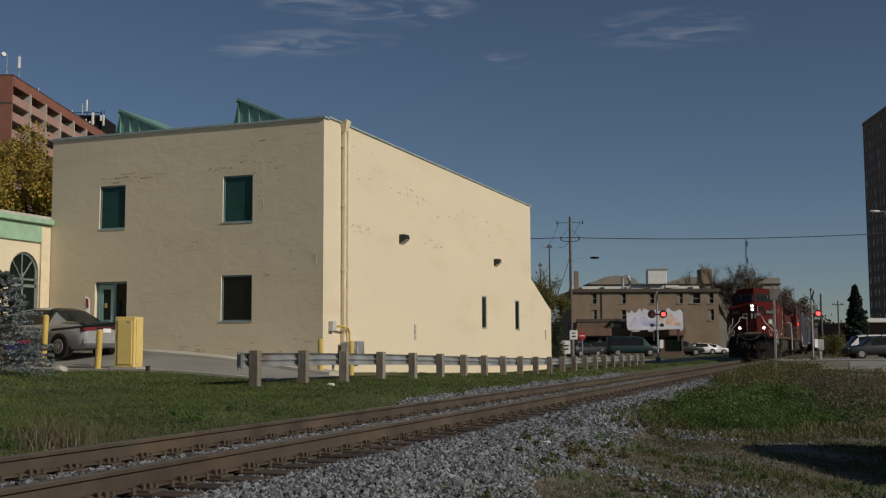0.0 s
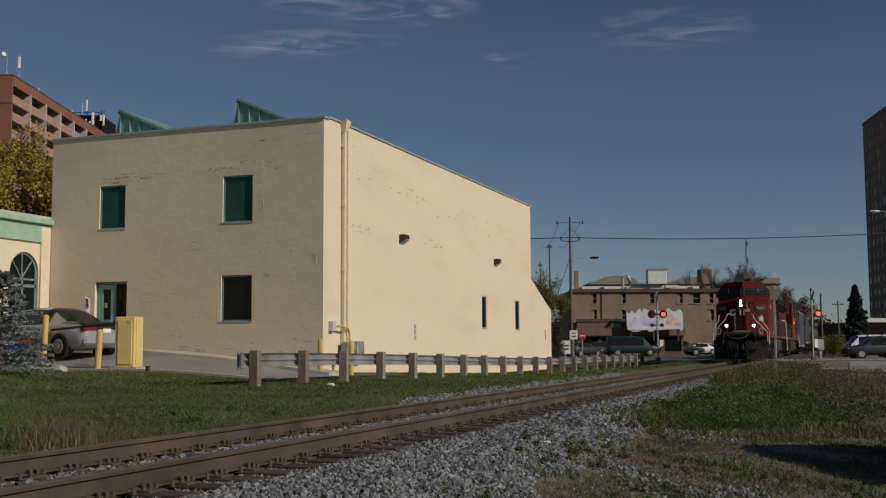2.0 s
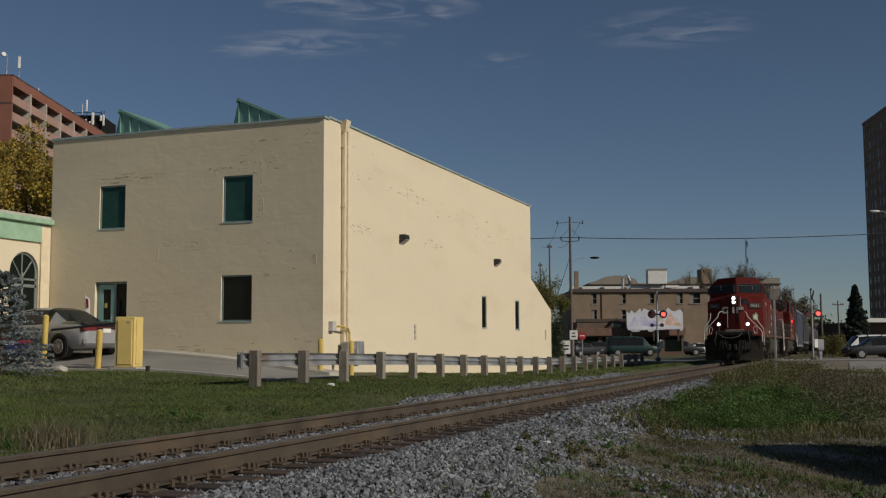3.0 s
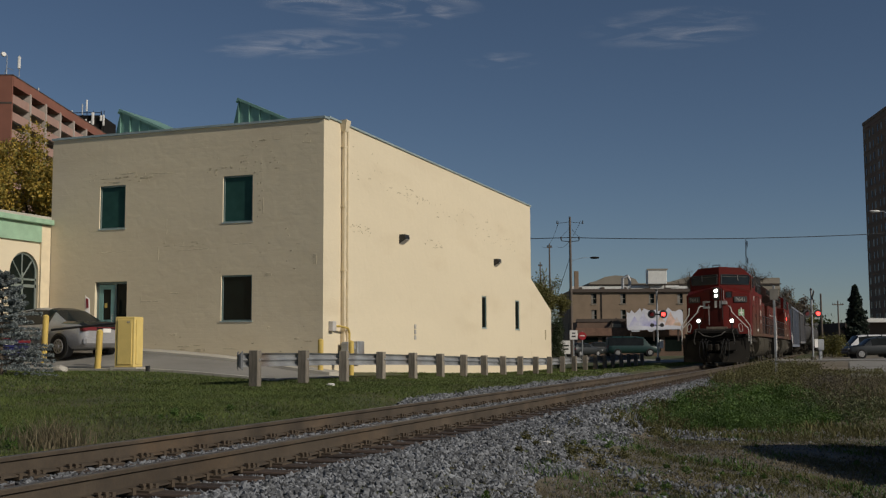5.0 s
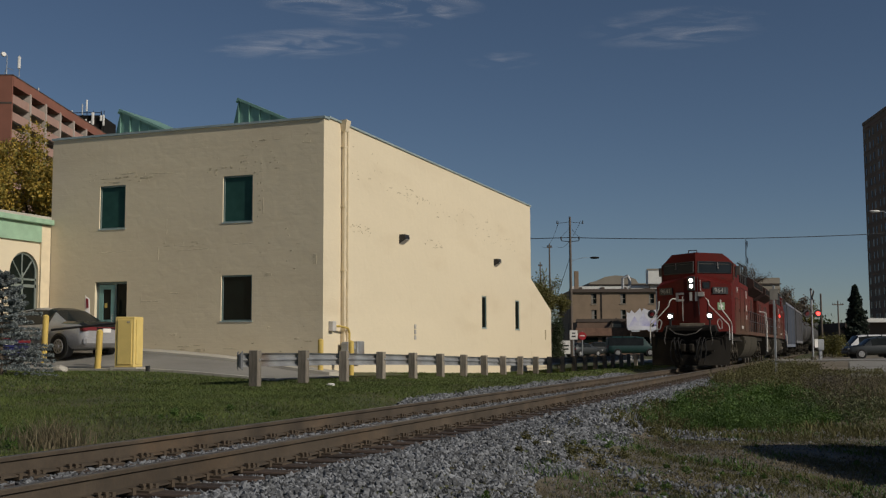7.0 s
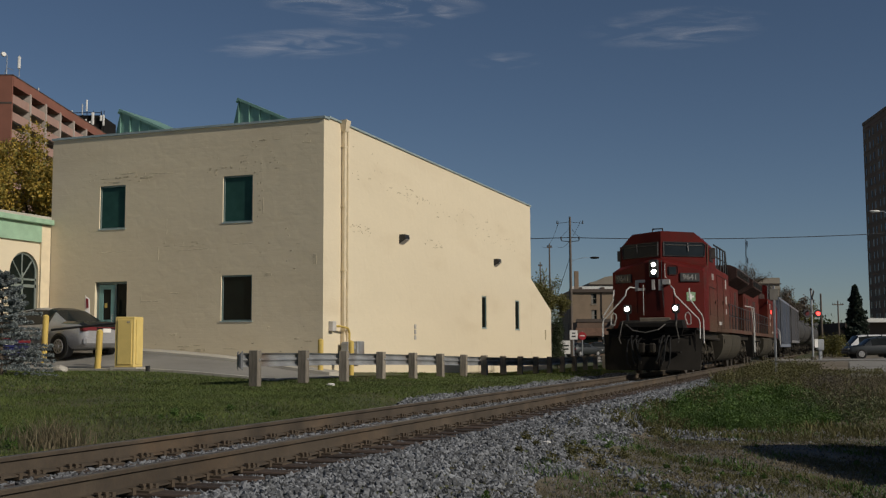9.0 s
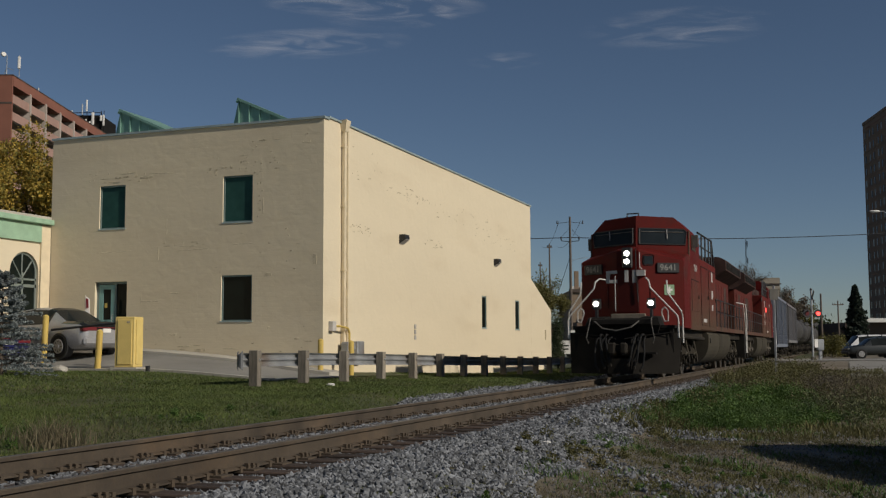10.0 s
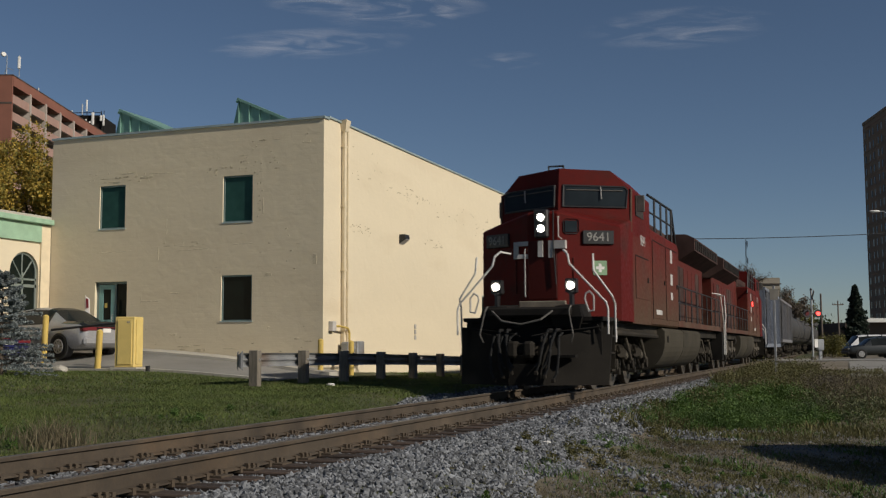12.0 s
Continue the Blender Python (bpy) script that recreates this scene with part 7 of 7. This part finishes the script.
# verge on the camera's side
green_spot = lambda x, y: np.exp(-(((x - 4.1) / 1.15) ** 2 + ((y - 26.0) / 7.5) ** 2)) * 1.3 * smoothstep(17.8, 19.6, y)
blades("verge_weeds", (2.0, 8.0), (15.0, 42.0), 170000, 0.30, 0.012, GRASS_RICH, "rank green weeds beside the ballast", 21, lambda x, y: green_spot(x, y) * tuft(1.5, -0.1, 1.3, 0.0)(x, y), 1.0, "weeds")
blades("verge_grass", (2.4, 8.0), (6.5, 22.0), 130000, 0.055, 0.010, OLIVE, "sparse trodden grass on the dirt verge", 22, lambda x, y: tuft(1.4, -0.1, 1.2, 0.7)(x, y) * smoothstep(2.5, 3.3, x + 0.3 * np.sin(y * 2)), 1.4)
blades("verge_grass", (2.4, 8.0), (6.5, 22.0), 80000, 0.05, 0.010, DRY, "dry trodden grass on the dirt verge", 29, lambda x, y: tuft(1.2, -0.2, 1.1, 3.7)(x, y) * smoothstep(2.5, 3.3, x), 1.5)
blades("verge_grass", (2.6, 8.0), (6.5, 20.0), 30000, 0.09, 0.012, GRASS_RICH, "green tufts on the dirt verge", 23, lambda x, y: np.clip(tuft(1.9, -0.75, 0.9, 2.2)(x, y), 0, 1), 1.1)
blades("verge_grass", (1.9, 7.5), (17.0, 60.0), 50000, 0.16, 0.02, OLIVE, "olive grass along the ballast edge", 24, lambda x, y: smoothstep(1.9, 2.7, x) * tuft(0.8, 0.2, 1.2, 3.0)(x, y), 1.0)
blades("dry_weeds", (5.0, 8.6), (24.0, 40.0), 20000, 0.62, 0.012, DRY, "tall dry weeds by the trackside post", 25, lambda x, y: tuft(0.9, 0.1, 1.2, 0.4)(x, y) * smoothstep(5.0, 6.0, x) * smoothstep(40.0, 32.0, y), 0.7, "weeds")
blades("dry_weeds", (2.4, 8.4), (28.0, 41.0), 17000, 0.55, 0.014, DRY_DARK, "brown weed stalks by the trackside post", 26, lambda x, y: tuft(1.0, 0.0, 1.1, 1.4)(x, y) * smoothstep(2.2, 3.4, x) * np.maximum(smoothstep(41.0, 33.0, y), smoothstep(4.6, 3.6, x)), 0.8, "weeds")
blades("dry_weeds", (1.9, 4.5), (34.0, 62.0), 18000, 0.42, 0.025, OLIVE, "olive weeds along the track", 27, tuft(0.9, 0.1, 1.2, 5.0), 0.8, "weeds")
scatter_stones("loose_stones", (2.4, 7.5), (6.0, 20.0), 110, 0.016, lambda x, y: ground_z(x, y) + 0.002, 31, "loose pale stones on the dirt verge", BALLAST)
scatter_stones("loose_stones", (2.4, 5.2), (10.0, 18.5), 110, 0.032, lambda x, y: np.where((np.sin(x * 2.1 + y) > 0.1) & (y < 14 + 3 * np.sin(x)), ground_z(x, y) + 0.006, np.nan), 32, "spread of grey stones on the verge", BALLAST)


scatter_stones("spilled_ballast", (2.4, 4.4), (16.7, 18.5), 220, 0.034, lambda x, y: np.where(np.sin(x * 3.0 + y * 2.0) + np.sin(y * 4.1 - x) > -0.7, ground_z(x, y) + 0.01, np.nan), 33, "ballast spilled across the weedy verge", BALLAST)


def leaves(name, centres, radii, n, size, material, parent, seed, squash=1.0, droop=0.0):
    """A crown: leaf quads spread through many overlapping clumps."""
    r = np.random.default_rng(seed)
    k = r.integers(0, len(centres), n)
    d = r.normal(size=(n, 3))
    d /= np.linalg.norm(d, axis=1)[:, None]
    p = centres[k] + d * (radii[k] * r.uniform(0.25, 1.0, n) ** 0.6)[:, None] * np.array([1, 1, squash])
    u = r.normal(size=(n, 3))
    u[:, 2] -= droop
    u /= np.linalg.norm(u, axis=1)[:, None]
    w = np.cross(u, r.normal(size=(n, 3)))
    w /= np.linalg.norm(w, axis=1)[:, None]
    s = size * r.uniform(0.6, 1.3, n)[:, None]
    v = np.stack([p, p + u * s * 0.5 + w * s * 0.32, p + u * s, p + u * s * 0.5 - w * s * 0.32], 1)
    ob = raw_mesh(name, v.reshape(-1, 3), np.arange(4 * n).reshape(n, 4), material)
    ob.parent = parent
    return ob


def leafy_weeds(xs, ys, n_clump, n_leaf, h, size, material, label, seed, keep):
    """Broad-leaved weeds: low clumps of small leaves."""
    r = np.random.default_rng(seed)
    x, y = r.uniform(*xs, n_clump), r.uniform(*ys, n_clump)
    ok = r.uniform(0, 1, n_clump) < keep(x, y)
    x, y = x[ok], y[ok]
    hh = h * r.uniform(0.3, 1.2, len(x))
    c = np.stack([x, y, ground_z(x, y) + hh * 0.5], -1)
    ob = leaves("leafy_weeds", c, hh * 0.75, n_leaf, size, material, None, seed, 0.9)
    return tagged(ob, label, "weeds", kind="stuff")


leafy_weeds((2.0, 8.0), (16.0, 42.0), 3800, 130000, 0.22, 0.034, GRASS_RICH, "broad-leaved green weeds on the verge", 71, lambda x, y: green_spot(x, y))
leafy_weeds((2.2, 7.6), (24.0, 37.0), 1200, 36000, 0.34, 0.035, OLIVE, "olive leafy weeds by the trackside post", 72, lambda x, y: tuft(0.9, 0.0, 1.0, 0.9)(x, y) * smoothstep(2.6, 4.6, x))
leafy_weeds((4.8, 8.2), (25.0, 36.0), 600, 15000, 0.45, 0.035, DRY, "dry seed heads on the weeds", 73, lambda x, y: tuft(1.2, 0.0, 1.0, 2.9)(x, y))
leafy_weeds((4.8, 8.4), (26.0, 38.0), 190, 14000, 0.72, 0.045, DRY_DARK, "tall brown weed clumps before the asphalt", 77, tuft(1.5, -0.1, 1.1, 1.9))
leafy_weeds((2.6, 5.0), (32.0, 46.0), 230, 20000, 0.8, 0.05, OLIVE, "tall olive weed clumps by the trackside post", 78, tuft(1.7, -0.2, 1.0, 4.4))
leafy_weeds((2.8, 6.4), (17.0, 34.0), 150, 34000, 0.42, 0.045, GRASS_RICH, "tall bushy green weeds beside the ballast", 79, lambda x, y: green_spot(x, y))
leafy_weeds((3.0, 8.0), (22.0, 40.0), 120, 24000, 0.60, 0.045, OLIVE, "straggling olive weeds among dry stalks", 80, tuft(1.1, 0.0, 1.1, 2.3))
leafy_weeds((5.2, 8.4), (20.0, 34.0), 110, 16000, 0.46, 0.04, FALL_GREEN, "dusty green weeds at the edge of the asphalt", 81, tuft(1.3, 0.0, 1.1, 5.3))
leafy_weeds((2.1, 3.4), (11.0, 24.0), 200, 9000, 0.15, 0.03, OLIVE, "weeds growing through the ballast edge", 74, tuft(1.6, -0.2, 0.9, 0.3))
leafy_weeds((2.6, 7.5), (7.0, 16.0), 300, 9000, 0.07, 0.022, GRASS_RICH, "low green weeds on the dirt", 75, tuft(1.3, -0.5, 0.8, 4.1))
leafy_weeds((-3.0, -1.7), (6.0, 15.0), 110, 6000, 0.10, 0.028, GRASS_RICH, "low leafy weeds at the rail", 76, tuft(1.3, -0.3, 0.9, 0.1))


BARK = mat("grey_brown_bark", (0.09, 0.07, 0.052), 0.95, var=0.35, scale=3, fine=20, bump=0.6)


def tree(m, h, spread, leaf, n_leaf, size, seed, label, bare=0.5, clump=0.8):
    """A forked tree: tapered trunk, limbs that branch three times, leaves round the twigs."""
    o = thing("tree", m, label, "tree")
    r = random.Random(seed)
    b = B()
    tips = []

    def limb(p, d, ln, rad, lev):
        q = p + d * ln
        cyl(b, p, q, rad, 7 if lev < 2 else 4, rad * 0.65)
        if lev >= 2:
            tips.append(q)
            tips.append(p.lerp(q, 0.5))
        if lev == 4:
            return
        for _ in range(r.choice((2, 3, 3)) if lev else 6):
            nd = (d + Vector((r.uniform(-1, 1), r.uniform(-1, 1), r.uniform(-0.25, 0.8))) * (0.75 if lev else 0.9)).normalized()
            nd = Vector((nd.x * spread, nd.y * spread, nd.z)).normalized()
            limb(p.lerp(q, r.uniform(0.65, 1.0)), nd, ln * r.uniform(0.55, 0.8), rad * 0.6, lev + 1)

    limb(Vector((0, 0, -0.3)), Vector((0.03, 0.02, 1)).normalized(), h * 0.36, h * 0.022, 0)
    t = np.array([p[:] for p in tips])
    k = (h - clump * 0.7) / t[:, 2].max()
    bmesh.ops.scale(b, vec=(k, k, k), verts=b.verts)
    part("trunk", b, BARK, o)
    t = t * k
    leaves("crown", t, np.full(len(t), clump), n_leaf, size, leaf, o, seed)
    return o


def conifer(m, h, rad, leaf, n, size, seed, label, boughs=110, power=0.85):
    """A spruce: whorled boughs that droop and lift at the tip, with side twigs in flat sprays, needles round the twigs."""
    o = thing("spruce", m, label, "tree")
    r = np.random.default_rng(seed)
    b = B()
    cyl(b, (0, 0, -0.2), (0, 0, h * 0.95), h * 0.03, 8, 0.01)
    pts, rr = [], []
    for k in range(boughs):
        t = k / boughs
        z = h * (0.04 + 0.94 * t)
        ln = rad * (1 - t) ** power * r.uniform(0.72, 1.15) + 0.03
        a = k * 2.4 + r.uniform(-0.3, 0.3)
        out, across = Vector((math.cos(a), math.sin(a), 0)), Vector((-math.sin(a), math.cos(a), 0))
        tip = out * ln + Vector((0, 0, z - 0.10 * ln + 0.04 + 0.12 * t * h * 0.3))
        cyl(b, (0, 0, z), tip, 0.012 * h / 3, 4, 0.004)
        for q in np.linspace(0.3, 1.0, 6):
            c = Vector((0, 0, z)).lerp(tip, float(q))
            pts.append(c[:])
            rr.append(0.028 * h / 2.5)
            for side in (-1, 1):
                reach = 0.34 * ln * (1.08 - q)
                for f in (0.5, 1.0):
                    p = c + across * side * reach * f + out * reach * 0.6 * f
                    pts.append((p.x, p.y, p.z - 0.05 * reach))
                    rr.append(0.024 * h / 2.5)
    part("trunk", b, BARK, o)
    leaves("crown", np.array(pts), np.array(rr), n, size, leaf, o, seed)
    return o


NEEDLE_BLUE = leaf_material("blue_grey_needles", (0.085, 0.105, 0.105), (0.34, 0.38, 0.38))
NEEDLE_DARK = leaf_material("dark_green_needles", (0.014, 0.024, 0.017), (0.034, 0.05, 0.032))
GOLD = leaf_material("gold_and_green_leaves", (0.15, 0.15, 0.03), (0.50, 0.33, 0.055))
RUSSET = leaf_material("grey_brown_leaves", (0.075, 0.062, 0.045), (0.16, 0.125, 0.09))
FALL_OLIVE = leaf_material("olive_autumn_leaves", (0.07, 0.075, 0.02), (0.19, 0.165, 0.04))
HEDGE = leaf_material("dark_hedge_leaves", (0.015, 0.03, 0.008), (0.05, 0.065, 0.018))

sx, sy = -12.15, 19.9
conifer(pose(sx, sy, gz(sx, sy)), 2.35, 1.2, NEEDLE_BLUE, 60000, 0.042, 41, "bushy blue-grey spruce on the lawn", 84, 0.6)
conifer(on_grid(45.3, 120, -0.3), 7.6, 1.9, NEEDLE_DARK, 12000, 0.3, 42, "dark narrow spruce by the street")
tree(on_grid(-23.2, 60, 0.3), 13.4, 0.95, GOLD, 62000, 0.17, 43, "tree with gold and green autumn leaves", clump=0.85)
tree(on_grid(-20.6, 62, 0.3), 11.6, 0.9, GOLD, 30000, 0.17, 44, "tree with yellowing autumn leaves", clump=0.8)
tree(on_grid(45.3, 174, -0.3), 14.8, 1.1, RUSSET, 11000, 0.16, 45, "nearly bare brown tree beside the brick building", clump=0.7)
tree(on_grid(48.5, 178, -0.3), 12.5, 1.0, RUSSET, 9000, 0.16, 46, "nearly bare brown tree by the crossing", clump=0.7)
tree(on_grid(52.5, 165, -0.3), 10.3, 1.1, RUSSET, 7000, 0.22, 47, "olive autumn tree behind the train", clump=0.6)
tree(on_grid(55.0, 170, -0.3), 9.0, 1.1, FALL_OLIVE, 6000, 0.2, 48, "grey-brown tree behind the train", clump=0.6)
tree(pose(-10.25, 61.0, -0.2), 5.7, 0.9, FALL_OLIVE, 14000, 0.10, 49, "small olive tree behind the lean-to", clump=0.35)
hd = thing("hedge", pose(-8.9, 58.2, -0.3), "dark clipped hedge at the end of the building", "hedge")
hc = np.array([(0.12 * math.sin(k * 2.1), 0.3 * math.sin(k * 1.3), 0.3 + 0.05 * k) for k in range(48)])
leaves("foliage", hc, np.full(48, 0.3), 5000, 0.08, HEDGE, hd, 50)
part("stem", cyl(B(), (0, 0, 0), (0, 0, 2.0), 0.05, 6), BARK, hd)
bh = thing("shrub", on_grid(35.5, 100, -0.2), "olive shrub beside the relay case", "shrub")
bc = np.array([(0.9 * math.sin(k * 2.1), 0.6 * math.sin(k * 1.3), 0.4 + 0.03 * k) for k in range(48)])
leaves("foliage", bc, np.full(48, 0.55), 5000, 0.13, FALL_OLIVE, bh, 51)
part("stem", cyl(B(), (0, 0, 0), (0, 0, 1.2), 0.05, 6), BARK, bh)
far_w = np.random.default_rng(60)
fc = np.stack([far_w.uniform(-60, 140, 260), far_w.uniform(300, 340, 260), far_w.uniform(0, 7, 260)], -1)
woods = leaves("far_woods", fc, np.full(260, 3.5), 26000, 1.1, HEDGE, None, 61)
woods.matrix_world = GRID
tagged(woods, "distant dark line of trees behind the street", "woods", kind="stuff")


# ---- thin high clouds ----
def cloud_material(seed, strength, stretch):
    m = bpy.data.materials.new("thin_cloud")
    m.use_nodes = True
    n, l = m.node_tree.nodes, m.node_tree.links
    co = n.new("ShaderNodeTexCoord")
    mp = n.new("ShaderNodeMapping")
    mp.inputs["Scale"].default_value, mp.inputs["Location"].default_value = stretch, (seed, seed * 0.7, 0)
    l.new(co.outputs["Object"], mp.inputs["Vector"])
    t = n.new("ShaderNodeTexNoise")
    t.inputs["Scale"].default_value, t.inputs["Detail"].default_value, t.inputs["Distortion"].default_value = 0.017, 6.0, 1.2
    l.new(mp.outputs["Vector"], t.inputs["Vector"])
    g = n.new("ShaderNodeTexGradient")
    g.gradient_type = "SPHERICAL"
    mg = n.new("ShaderNodeMapping")
    mg.inputs["Location"].default_value, mg.inputs["Scale"].default_value = (-1, -1, 0), (2, 2, 1)
    l.new(co.outputs["Generated"], mg.inputs["Vector"])
    l.new(mg.outputs["Vector"], g.inputs["Vector"])
    r = n.new("ShaderNodeMapRange")
    for key, v in (("From Min", 0.42), ("From Max", 0.75), ("To Min", 0.0), ("To Max", strength)):
        r.inputs[key].default_value = v
    l.new(t.outputs["Fac"], r.inputs["Value"])
    mu = n.new("ShaderNodeMath")
    mu.operation = "MULTIPLY"
    l.new(r.outputs["Result"], mu.inputs[0])
    l.new(g.outputs["Fac"], mu.inputs[1])
    tr, ts, mx = n.new("ShaderNodeBsdfTransparent"), n.new("ShaderNodeBsdfTranslucent"), n.new("ShaderNodeMixShader")
    ts.inputs["Color"].default_value = (0.95, 0.95, 0.97, 1)
    l.new(mu.outputs[0], mx.inputs[0])
    l.new(tr.outputs[0], mx.inputs[1])
    l.new(ts.outputs[0], mx.inputs[2])
    l.new(mx.outputs[0], n["Material Output"].inputs["Surface"])
    return m


clouds = []
for i, (x, y, w, d, turn, st) in enumerate(((-140, 1055, 250, 130, -12, 0.75), (-45, 950, 190, 150, -4, 0.9), (60, 1120, 100, 90, -8, 0.45), (215, 1010, 220, 170, -14, 0.5), (-110, 930, 130, 80, 5, 0.5))):
    b = B()
    b.faces.new([b.verts.new(p) for p in ((-w / 2, -d / 2, 0), (w / 2, -d / 2, 0), (w / 2, d / 2, 0), (-w / 2, d / 2, 0))])
    c = tagged(part("cloud", b, cloud_material(i * 37.0, st, (0.8, 1.2, 1.0))), "thin white wisp of high cloud", "cloud", "wisps of cloud")
    c.matrix_world = on_grid(x, y, 300, turn)
    clouds.append((c, x, y, turn))


# ---- movement ----
def front_y(t):
    """Where the front coupler stands on the track at t seconds."""
    return 74.661 - 4.143 * t - 0.0355 * t * t + 0.000466 * t ** 3


def motions():
    halves = [k * 0.5 for k in range(25)]
    walk(loco, [(t, pose(0, front_y(t), 0)) for t in halves])
    walk(loco_second, [(t, pose(0, front_y(t) + 44.5, 0, 0, 0, 180)) for t in halves])
    for back, car in cars:
        walk(car, [(t, pose(0, front_y(t) + back, 0)) for t in halves])
    for c, x, y, turn in clouds:
        walk(c, [(0.0, on_grid(x, y, 300, turn)), (12.0, on_grid(x + 7.0, y, 300, turn))])
    tenths = [k * 0.1 for k in range(121)]
    for axles, way in ((loco_wheels, 1), (second_wheels, -1)):
        for w in axles:
            x, y, z = w.location
            walk(w, [(t, pose(x, y, z, way * math.degrees((front_y(0) - front_y(t)) / 0.533))) for t in tenths])


motions()
